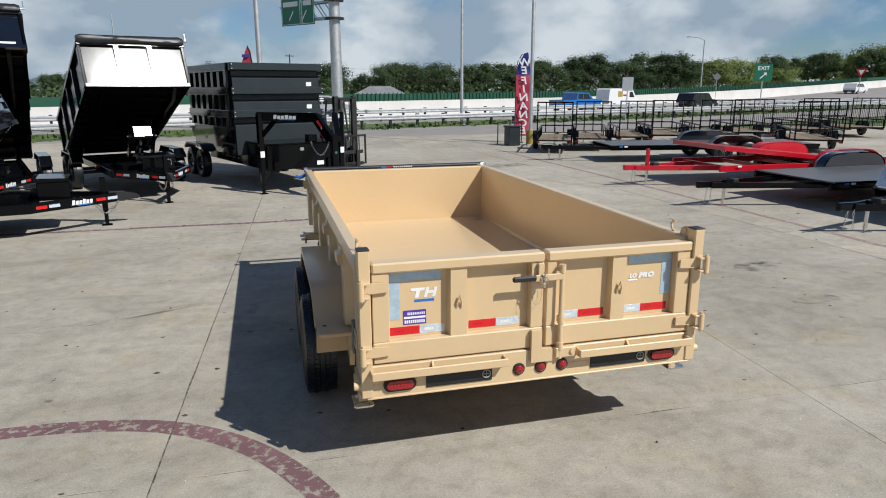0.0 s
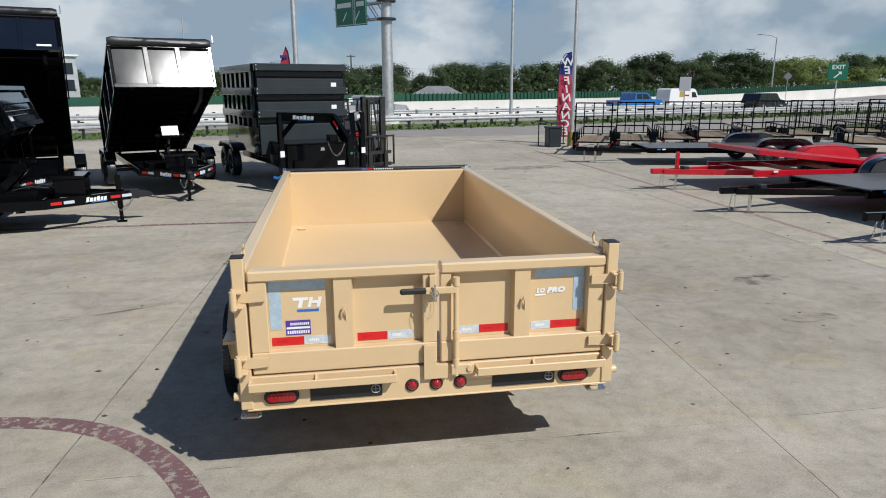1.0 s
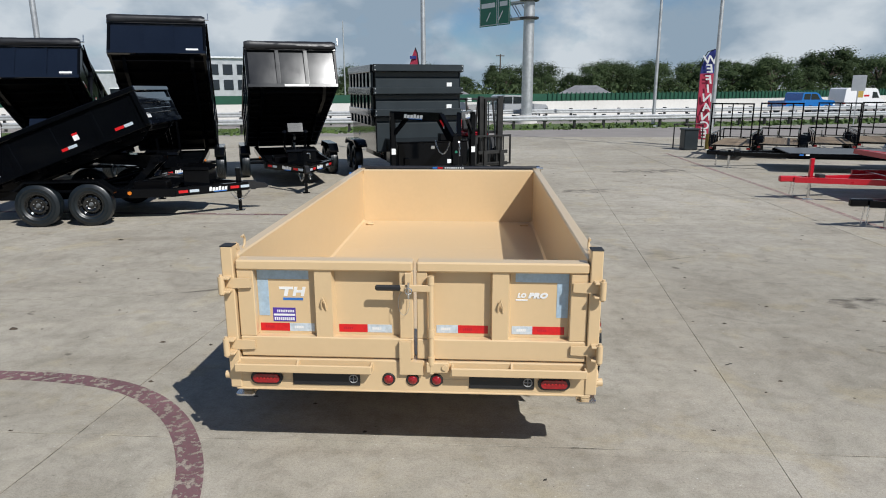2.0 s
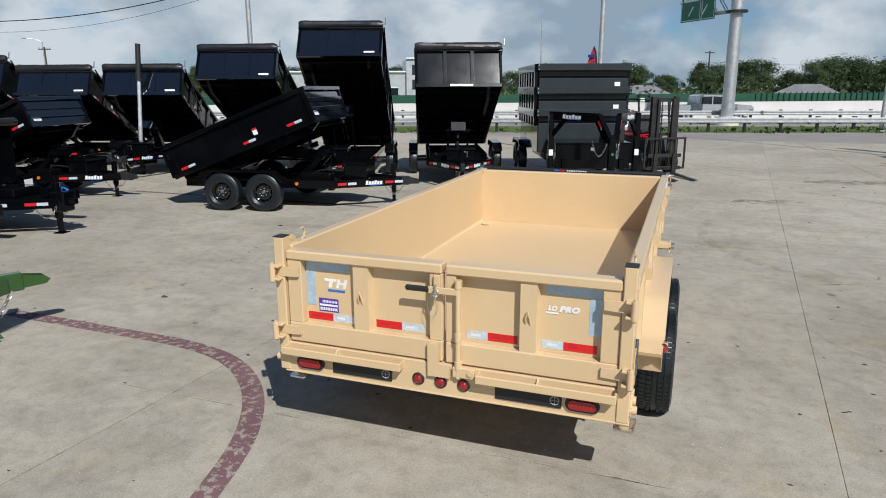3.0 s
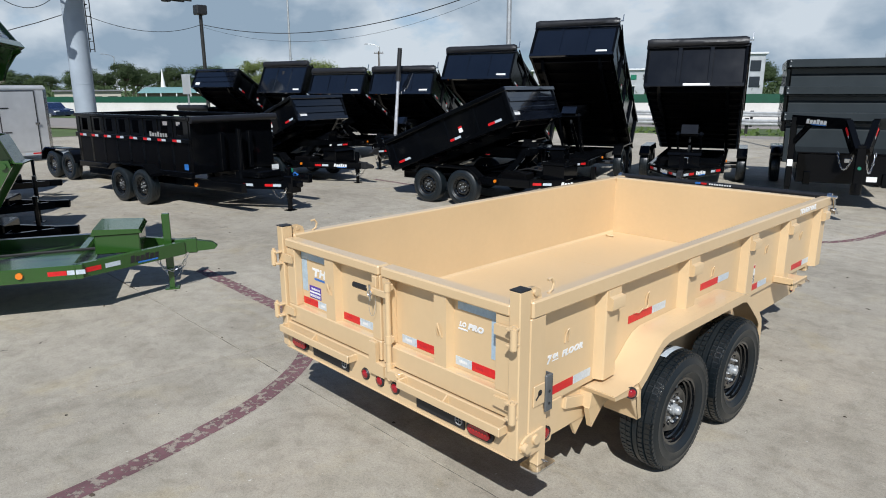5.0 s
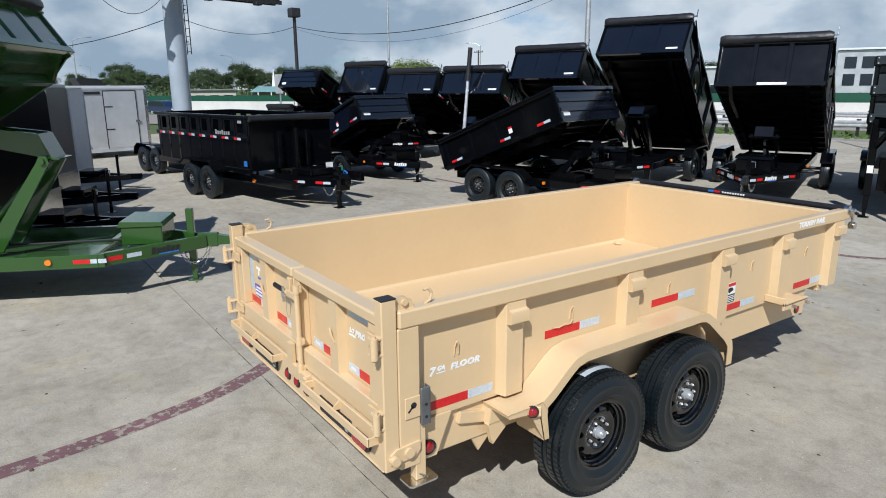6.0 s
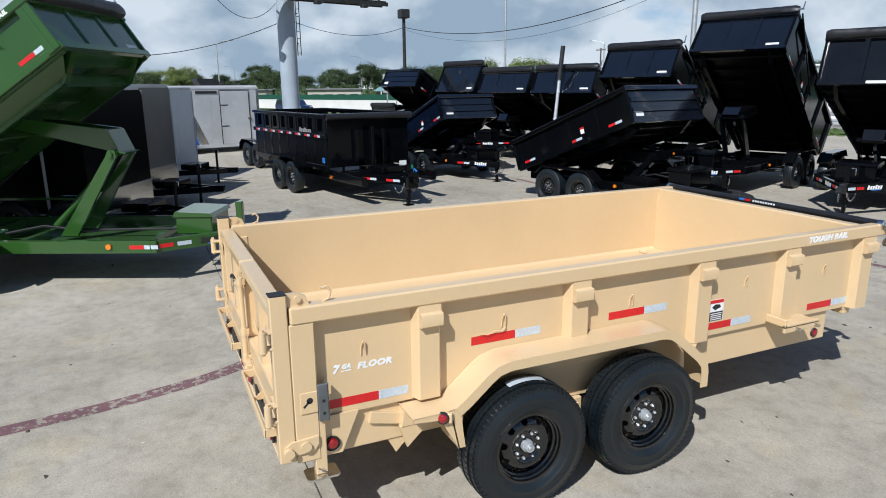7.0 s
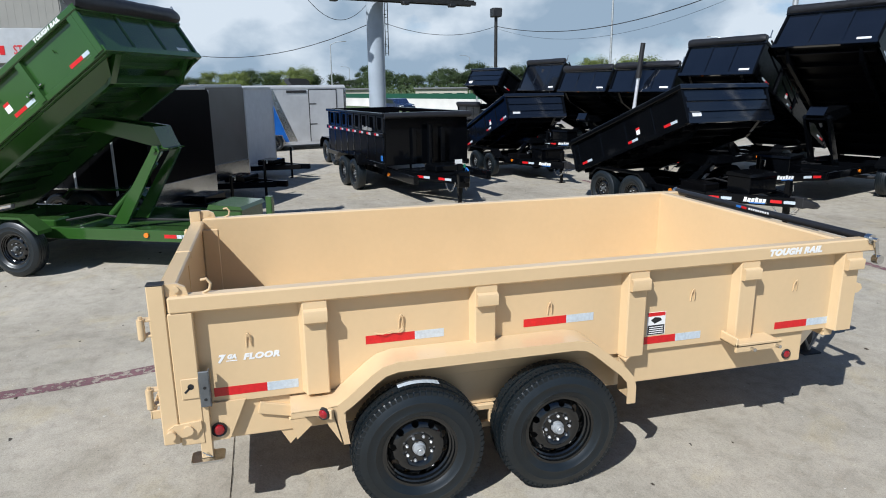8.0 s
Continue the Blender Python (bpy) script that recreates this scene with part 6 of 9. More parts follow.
by_top(-2.74, 16.72, -68.0, 4.75, 1.02, 1.95, 21.8, label="gloss black dump trailer, bed half raised, three-bay front", light_front=SUN_PANEL, lift=-0.04)
by_top(-5.94, 16.46, -70, 4.27, 0.98, 1.9, 37.0, label="gloss black dump trailer with bed raised highest")
by_top(-8.92, 15.98, -72, 4.27, 0.90, 1.9, 28.0, label="gloss black dump trailer with raised bed and side tape")
by_top(-11.9, 15.55, -66, 3.66, 0.80, 1.65, 25.5, label="black dump trailer with raised bed in a tight row")
by_top(-14.8, 15.10, -70, 3.66, 0.80, 1.65, 25.5, label="black dump trailer with raised bed in a tight row")
by_top(-17.9, 14.90, -74, 3.66, 1.12, 1.65, 26.0, label="black dump trailer with raised bed and deep front wall")
by_top(-20.8, 13.57, -70, 3.66, 0.78, 1.65, 30.0, label="black dump trailer with raised bed at the row's end", tarp=False, ribs=0)
by_top(-22.96, 13.37, -68, 3.66, 0.92, 1.65, 0.0, label="narrow black dump trailer, bed level, tarp rolled up", W=1.5)
dump_trailer(way_pose(-5.56, 12.22, 11.0), BLACK, "low black dump trailer with bed tipped, tandem wheels", L=3.28, W=2.05, H=0.70, rear=1.55, deck=0.68, angle=21.0, post=0.025, kit=MID_WHEEL, tarp=False, ribs=0, nose=1.25, jack_h=0.85)
dump_trailer(way_pose(-11.66, 11.26, 8.5), BLACK, "small black dump trailer, bed tipped, ribbed front", L=2.9, W=1.68, H=0.66, rear=1.5, deck=0.64, angle=21.3, post=0.025, kit=SMALL_WHEEL, tarp=False, ribs=0, nose=1.2, jack_h=0.8)
dump_trailer(way_pose(-4.85, 1.12, 64.8), GREEN, "olive green dump trailer with bed raised on scissor hoist", L=4.22, W=2.15, H=0.66, rear=1.55, deck=0.70, angle=33.4, kit=MID_WHEEL, roll_r=0.125, tarp=True, ribs=2, nose=1.03, jack_h=0.95, box_h=0.20)


def hoist_mast(x, y, tall=1.0):
    """A telescopic lift cylinder standing on a bare chassis between the raised beds."""
    T = thing("hoist_cylinder", pose(x, y, 0) @ Matrix.Diagonal((tall, tall, tall, 1)), "tall telescopic steel lift cylinder with black collar", "cylinder", "lift cylinders")
    part("sleeve", Build().cyl((0, 0, 0.55), (0.02, 0.12, 1.9), 0.055, 14), STEEL, T)
    part("upper_stage", Build().cyl((0.02, 0.12, 1.9), (0.03, 0.20, 2.85), 0.050, 14), STEEL, T)
    part("collar", Build().cyl((0.03, 0.18, 2.62), (0.03, 0.20, 2.86), 0.085, 12), PLASTIC, T, "black hose collar")
    part("top_stage", Build().cyl((0.03, 0.20, 2.86), (0.04, 0.27, 3.62), 0.07, 14), PLASTIC, T, "black upper stage")
    part("base_stand", Build().box(-0.3, 0.3, -0.3, 0.3, 0.30, 0.56, 0.02).box(-0.05, 0.05, -0.05, 0.05, 0.0, 0.32, 0.005).box(-0.12, 0.12, -0.12, 0.12, 0.0, 0.02, 0.004), BLACK, T)
    part("red_tape", Build().box(-0.25, -0.02, -0.304, -0.301, 0.40, 0.45, 0.0005), RED_TAPE, T)
    part("white_tape", Build().box(0.0, 0.22, -0.304, -0.301, 0.40, 0.45, 0.0005), WHITE_TAPE, T)


hoist_mast(-11.75, 14.97)
hoist_mast(-17.95, 14.55, 0.84)


def bare_chassis(place):
    """A low black tandem chassis with fenders, its bed taken off."""
    T = thing("trailer_chassis", place, "low black tandem trailer chassis with round fenders", "trailer", "dump trailers on the lot")
    P = lambda name, b, mat=BLACK, lab="": part(name, b, mat, T, lab)
    for s in (-1, 1):
        P("frame_rail", Build().box(-1.0, 3.4, s * 0.72, s * 0.82, 0.42, 0.58, 0.006))
        P("tongue_rail", Build().bar((3.3, s * 0.74, 0.50), (4.6, s * 0.05, 0.50), 0.07, 0.14))
        P("fender", Build().prism([(-0.96, 0.50), (-0.90, 0.72), (-0.66, 0.86), (0.66, 0.86), (0.90, 0.72), (0.96, 0.50), (0.92, 0.50), (0.86, 0.70), (0.64, 0.83), (-0.64, 0.83), (-0.86, 0.70), (-0.92, 0.50)], "y", s * 0.84, s * 1.16), BLACK, "rounded black fender")
        for k in (-1, 1):
            side_wheel(T, MID_WHEEL, 0.44 * k, s * 1.0, 0.385, s)
    for x in (-0.9, 0.1, 1.2, 2.3, 3.3):
        P("cross_member", Build().box(x - 0.04, x + 0.04, -0.72, 0.72, 0.44, 0.56, 0.004))
    P("bed_floor", Build().box(-0.95, 3.35, -0.95, 0.95, 0.60, 0.66, 0.005))
    for k in (-1, 1):
        P("axle", Build().cyl((0.44 * k, -1.0, 0.385), (0.44 * k, 1.0, 0.385), 0.04, 10), PLASTIC)
    P("jack", Build().cyl((4.3, 0, 0.0), (4.3, 0, 0.9), 0.035, 10))


bare_chassis(way_pose(-16.05, 7.42, 10.5))


def high_side_trailer():
    """The level black dump trailer with tall slatted sides."""
    W, H, rear, front, deck = 2.06, 1.14, 2.62, 1.92, 0.74
    T = thing("dump_trailer", way_pose(-10.53, 7.58, 10.5), "long gloss black dump trailer with tall sides, bed level", "trailer", "dump trailers on the lot")
    P = lambda name, b, mat=BLACK, parent=None, lab="": part(name, b, mat, parent or T, lab)
    hw = W / 2
    bed = P("bed", Build().box(-rear, front, -hw, hw, deck - 0.03, deck, 0.004))
    for s in (-1, 1):
        P("side_wall", Build().box(-rear, front, s * hw, s * (hw + 0.012), deck, deck + 0.66, 0.003), BLACK_SKIN)
        P("rub_rail", Build().box(-rear, front + 0.02, s * (hw + 0.012), s * (hw + 0.07), deck + 0.60, deck + 0.70, 0.01))
        # upper board with an open slot in each bay
        bay = (front + rear - 0.2) / 8
        ub = Build().box(-rear, front, s * (hw - 0.01), s * (hw + 0.004), deck + 0.66, deck + 0.76, 0.003).box(-rear, front, s * (hw - 0.01), s * (hw + 0.004), deck + 1.03, deck + H, 0.003)
        for k in range(9):
            x = -rear + 0.1 + bay * k
            ub.box(max(-rear, x - 0.15), min(front, x + 0.15), s * (hw - 0.01), s * (hw + 0.004), deck + 0.75, deck + 1.04, 0.003)
        P("upper_board", ub)
        P("top_rail", Build().box(-rear, front + 0.03, s * (hw - 0.03), s * (hw + 0.07), deck + H - 0.07, deck + H, 0.012))
        P("bottom_rail", Build().box(-rear, front, s * (hw - 0.02), s * (hw + 0.06), deck - 0.10, deck + 0.02, 0.008))
        for k in range(9):
            x = -rear + 0.1 + (front + rear - 0.2) * k / 8
            P("stake_post", Build().prism([(x - 0.05, s * hw), (x - 0.04, s * (hw + 0.018)), (x + 0.04, s * (hw + 0.018)), (x + 0.05, s * hw)], "z", deck, deck + H - 0.07))
        for k in range(8):
            x = -rear + 0.22 + (front + rear - 0.5) * k / 7.5
            for j, mat in enumerate((RED_TAPE, WHITE_TAPE)):
                P("red_tape" if j == 0 else "white_tape", Build().box(x + j * 0.15, x + j * 0.15 + 0.145, s * (hw + 0.0705), s * (hw + 0.072), deck + 0.625, deck + 0.675, 0.0004), mat)
        for k in range(7):
            P("side_mark", Build().box(front - 1.36 + k * 0.095, front - 1.29 + k * 0.095, s * (hw + 0.0705), s * (hw + 0.072), deck + 0.715, deck + 0.715 + (0.10 if k in (0, 3) else 0.075), 0.0004), GREY_PRINT)
        P("frame_rail", Build().box(-rear + 0.1, front + 1.35, s * (hw - 0.22), s * (hw - 0.10), deck - 0.30, deck - 0.12, 0.008))
        P("fender", Build().prism([(-0.86, deck + 0.0), (-0.62, deck + 0.13), (0.62, deck + 0.13), (0.86, deck - 0.05), (0.86, deck - 0.10), (0.60, deck + 0.10), (-0.60, deck + 0.10), (-0.82, deck - 0.04)], "y", s * (hw + 0.06), s * (hw + 0.34)))
        for k in (-1, 1):
            side_wheel(T, MID_WHEEL, 0.43 * k, s * (hw + 0.20), 0.385, s)
        P("tongue_rail", Build().bar((front, s * (hw - 0.16), deck - 0.21), (front + 1.75, s * 0.10, deck - 0.21), 0.08, 0.16))
        p0, p1 = Vector((front, s * (hw - 0.16), deck - 0.21)), Vector((front + 1.75, s * 0.10, deck - 0.21))
        d = (p1 - p0).normalized()
        nrm = Vector((-d.y, d.x, 0)) * s
        for f in (0.10, 0.42, 0.74):
            for j, mat in enumerate((RED_TAPE, WHITE_TAPE)):
                m = Matrix((d, Vector((0, 0, 1)), nrm)).transposed().to_4x4()
                m.translation = p0.lerp(p1, f) + d * 0.18 * j + nrm * 0.042
                P("red_tape" if j == 0 else "white_tape", Build().box(0, 0.175, -0.026, 0.026, -0.001, 0.001, 0.0004), mat).matrix_local = m
        P("marker_lamp", Build().cyl((front - 0.10, s * (hw - 0.10), deck - 0.24), (front - 0.10, s * (hw - 0.07), deck - 0.24), 0.045, 14), AMBER_LENS, None, "amber round marker lamp")
    P("front_wall", Build().box(front - 0.012, front, -hw, hw, deck, deck + H, 0.003))
    P("front_cap", Build().box(front - 0.05, front + 0.07, -hw - 0.07, hw + 0.07, deck + H - 0.09, deck + H + 0.01, 0.02))
    P("tarp_housing", Build().cyl((front + 0.08, -hw - 0.05, deck + H - 0.06), (front + 0.08, hw + 0.05, deck + H - 0.06), 0.07, 14), VINYL, None, "black rolled tarp")
    for y in (-0.36, 0.36):
        P("hoist_guard", Build().box(front, front + 0.10, y - 0.05, y + 0.05, deck, deck + 0.80, 0.01))
    P("hoist_cylinder", Build().cyl((front + 0.16, 0, deck - 0.12), (front + 0.16, 0, deck + 0.86), 0.065, 14).cyl((front + 0.16, 0, deck - 0.14), (front + 0.16, 0, deck - 0.05), 0.14, 14))
    P("tailgate", Build().box(-rear - 0.04, -rear, -hw, hw, deck, deck + H, 0.004))
    P("front_deck", Build().prism([(front, -0.75), (front + 1.5, -0.14), (front + 1.5, 0.14), (front, 0.75)], "z", deck - 0.14, deck - 0.11))
    P("white_label", Build().box(front + 0.78, front + 0.79, 0.32, 0.50, deck - 0.02, deck + 0.11, 0.001), WHITE)
    P("blue_label", Build().box(front - 0.30, front - 0.16, -hw - 0.0145, -hw - 0.0125, deck + 0.06, deck + 0.18, 0.0004), BLUE_PRINT)
    P("tool_tray", Build().box(front + 0.55, front + 1.1, -0.30, 0.30, deck - 0.11, deck + 0.04, 0.02))
    P("coupler", Build().box(front + 1.62, front + 1.88, -0.13, 0.13, deck - 0.36, deck - 0.02, 0.02).box(front + 1.86, front + 2.02, -0.06, 0.06, deck - 0.24, deck - 0.12, 0.02))
    jk = P("jack", Build().box(front + 1.60, front + 1.70, -0.05, 0.05, 0.25, deck + 0.12, 0.008))
    P("jack_leg", Build().box(front + 1.615, front + 1.685, -0.036, 0.036, 0.012, 0.3, 0.005).box(front + 1.56, front + 1.75, -0.10, 0.10, 0.0, 0.014, 0.004), BLACK, jk)
    P("blue_cord", Build().tube([(front + 1.60, 0.14, deck - 0.05), (front + 1.66, 0.16, deck + 0.02), (front + 1.76, 0.15, deck - 0.02), (front + 1.80, 0.10, deck - 0.05)], 0.016, 6), BLUE_PRINT, None, "blue wiring cord")
    P("green_tag", Build().box(front + 1.55, front + 1.62, 0.14, 0.16, deck + 0.02, deck + 0.10, 0.004), SIGN_GREEN, None, "small green tag")
    chain(T, (front + 1.75, 0.15, deck - 0.25), (front + 1.40, 0.22, deck - 0.28), 0.2)
    chain(T, (front + 1.75, -0.15, deck - 0.25), (front + 1.40, -0.22, deck - 0.28), 0.2)


high_side_trailer()


# gooseneck dump trailer that carries two more beds nested on its own
NECK = way_pose(-0.08, 18.51, -69)


def nested_bed(T, z0, z1, L, W, x0, flare, first=False):
    """One bed: slate front with a deep flange, gloss sides, short stakes under the side flange."""
    hw = W / 2
    h = z1 - z0
    xf = x0 + L
    P = lambda name, b, mat, lab="": part(name, b, mat, T, lab)
    # front: flange, shaded recess, lower panel folded forward
    P("front_wall", Build().prism([(xf - 0.03, z0), (xf + 0.045, z0), (xf + 0.06, z0 + 0.02), (xf + 0.05, z1 - 0.37), (xf - 0.015, z1 - 0.30), (xf - 0.01, z1 - 0.15), (xf - 0.03, z1 - 0.15)], "y", -hw + 0.02, hw - 0.02), CHARCOAL, "dark slate folded front panel")
    P("front_flange", Build().prism([(xf - 0.03, z1 - 0.16), (xf + 0.10, z1 - 0.19), (xf + 0.20, z1 - 0.16), (xf + 0.20, z1 - 0.012), (xf + 0.185, z1), (xf - 0.03, z1)], "y", -hw - 0.05, hw + 0.05), CHARCOAL)
    P("floor", Build().box(x0, xf - 0.04, -hw + flare, hw - flare, z0, z0 + 0.02, 0.003), BLACK)
    P("rear_wall", Build().box(x0 - 0.03, x0, -hw + flare, hw - flare, z0, z1 - 0.05, 0.004), BLACK)
    for s in (-1, 1):
        P("side_wall", Build().box(x0, xf - 0.005, s * (hw - 0.02), s * hw, z0, z1 - 0.18, 0.003), BLACK_GLOSS if first else BLACK, "smooth glossy side")
        P("top_rail", Build().box(x0 - 0.02, xf - 0.035, s * (hw - 0.03), s * (hw + 0.10), z1 - 0.19, z1, 0.012), SLATE_GLOSS)
        low = z1 - 0.42 if first else z0
        for k in range(7):
            x = x0 + 0.14 + (L - 0.34) * k / 6
            # slate instead of the wall's black: sky reflection put into the stake's colour
            P("stake_post", Build().box(x - 0.10, x + 0.10, s * hw, s * (hw + 0.075), low, z1 - 0.19, 0.008), SLATE_GLOSS)
        P("corner_plate", Build().box(xf - 0.03, xf + 0.18, s * (hw + 0.04), s * (hw + 0.062), z1 - 0.18, z1, 0.006), BLACK)
        for z in (0.04, 0.14):
            P("corner_knob", Build().cyl((xf + 0.07, s * (hw + 0.02), z1 - z), (xf + 0.212, s * (hw + 0.02), z1 - z), 0.014, 10), GALV)
    if not first:
        P("white_label", Build().box(xf + 0.062, xf + 0.065, hw - 0.36, hw - 0.22, z0 + h * 0.30, z0 + h * 0.30 + 0.10, 0.0004), WHITE, "white paper label")
    if first:
        for s in (-1, 1):
            P("white_emblem", Build().prism([(x0 + 0.9, z0 + 0.30), (x0 + 1.15, z0 + 0.30), (x0 + 1.10, z0 + 0.42), (x0 + 1.02, z0 + 0.36), (x0 + 0.95, z0 + 0.42)], "y", s * (hw + 0.001), s * (hw + 0.003)), WHITE, "small white maker's emblem")


def gooseneck_trailer():
    L, W, x0, deck = 3.3, 2.24, -2.05, 0.78
    T = thing("gooseneck_trailer", NECK, "black gooseneck dump trailer with slate front, box and neck", "trailer", "dump trailers on the lot")
    P = lambda name, b, mat=BLACK, parent=None, lab="": part(name, b, mat, parent or T, lab)
    nested_bed(T, deck, 1.86, L, W, x0, 0.16, True)
    f = x0 + L + 0.9
    for s in (-1, 1):
        P("frame_rail", Build().box(x0, f + 0.55, s * 0.62, s * 0.74, deck - 0.30, deck - 0.04, 0.008))
        for k in (-1, 1):
            side_wheel(T, MID_WHEEL, 0.44 * k - 1.75, s * 1.16, 0.385, s)
        P("fender", Build().prism([(-2.63, deck), (-2.39, deck + 0.13), (-1.09, deck + 0.13), (-0.85, deck), (-0.85, deck - 0.06), (-1.13, deck + 0.09), (-2.35, deck + 0.09), (-2.59, deck - 0.05)], "y", s * 1.0, s * 1.30))
        P("neck_post", Build().box(f + 0.42, f + 0.56, s * 0.95, s * 1.07, 0.42, 1.82, 0.010))
        P("neck_arm", Build().bar((f + 0.40, s * 1.01, 1.76), (f + 1.78, s * 0.22, 1.76), 0.11, 0.19))
        P("neck_slope", Build().bar((f + 1.75, s * 0.23, 1.77), (f + 2.16, s * 0.08, 1.30), 0.11, 0.20))
        P("neck_brace", Build().bar((f + 0.49, s * 1.01, 1.28), (f + 0.80, s * 0.74, 1.70), 0.07, 0.09))
        lg = P("landing_leg", Build().box(f + 0.44, f + 0.53, s * 0.965, s * 1.055, 0.16, 0.55, 0.006))
        P("foot", Build().box(f + 0.455, f + 0.515, s * 0.98, s * 1.04, 0.01, 0.2, 0.004).box(f + 0.40, f + 0.57, s * 0.92, s * 1.10, 0.0, 0.014, 0.004), BLACK, lg)
        P("red_tape", Build().bar((f + 1.84, s * 0.20, 1.69), (f + 1.95, s * 0.155, 1.56), 0.115, 0.05, 0.001), RED_TAPE)
        P("white_tape", Build().bar((f + 1.95, s * 0.155, 1.56), (f + 2.06, s * 0.11, 1.43), 0.115, 0.05, 0.001), WHITE_TAPE)
        P("white_label", Build().box(f + 0.561, f + 0.563, s * 0.96, s * 1.06, 0.84, 0.98, 0.0004), WHITE)
    # plain blocks for the maker's mark on the outer faces of the arms
    for s in (-1, 1):
        p0, p1 = Vector((f + 0.40, s * 1.01, 1.76)), Vector((f + 1.78, s * 0.22, 1.76))
        d = (p1 - p0).normalized()
        nrm = Vector((-d.y, d.x, 0)) * s
        m = Matrix((d * -s, Vector((0, 0, 1)), nrm)).transposed().to_4x4()
        m.translation = p0.lerp(p1, 0.5) + nrm * 0.058 + Vector((0, 0, -0.045))
        brand_plate(T, m, 0.62, 0.085)
    P("coupler_post", Build().box(f + 2.07, f + 2.21, -0.07, 0.07, 0.62, 1.42, 0.01), BLACK, None, "square coupler post")
    P("coupler", Build().cyl((f + 2.14, 0, 0.55), (f + 2.14, 0, 0.75), 0.09, 14))
    P("green_lamp", Build().cyl((f + 2.21, 0.0, 1.02), (f + 2.225, 0.0, 1.02), 0.03, 10), SIGN_GREEN, None, "small green tag")
    bx = P("tool_box", Build().box(f - 0.80, f + 0.48, -0.88, 0.88, 0.52, 1.10, 0.012), BLACK, None, "wide black steel tool box")
    P("lid", Build().box(f - 0.82, f + 0.50, -0.90, 0.90, 1.10, 1.13, 0.006), BLACK, bx)
    P("latch", Build().box(f + 0.482, f + 0.495, -0.06, 0.04, 0.94, 1.02, 0.006), CHROME, bx, "bright latch")
    P("data_plate", Build().box(f + 0.482, f + 0.484, 0.36, 0.54, 0.58, 0.68, 0.0005), WHITE, bx)
    P("battery_box", Build().box(f + 0.20, f + 0.42, 0.20, 0.42, 1.13, 1.30, 0.01))
    chain(T, (f + 2.10, 0.10, 1.25), (f + 1.60, 0.30, 1.25), 0.35, 14)
    chain(T, (f + 2.10, -0.10, 1.25), (f + 1.60, -0.30, 1.25), 0.30, 14)
    for k in range(12):
        P("rivet", Build().cyl((x0 + 0.6 + k * 0.16, -0.745, deck - 0.16), (x0 + 0.6 + k * 0.16, -0.742, deck - 0.16), 0.02, 8), WHITE if k % 2 else RED_TAPE)


gooseneck_trailer()
for z0, z1, dx in ((1.62, 2.41, 0.0), (2.17, 2.97, 0.02)):
    bd = thing("dump_bed", NECK @ pose(dx, 0, 0), "spare dark slate dump bed nested on the one below", "trailer bed", "stacked dump beds")
    nested_bed(bd, z0 + 0.02, z1, 3.3, 2.26, -2.05, 0.12)


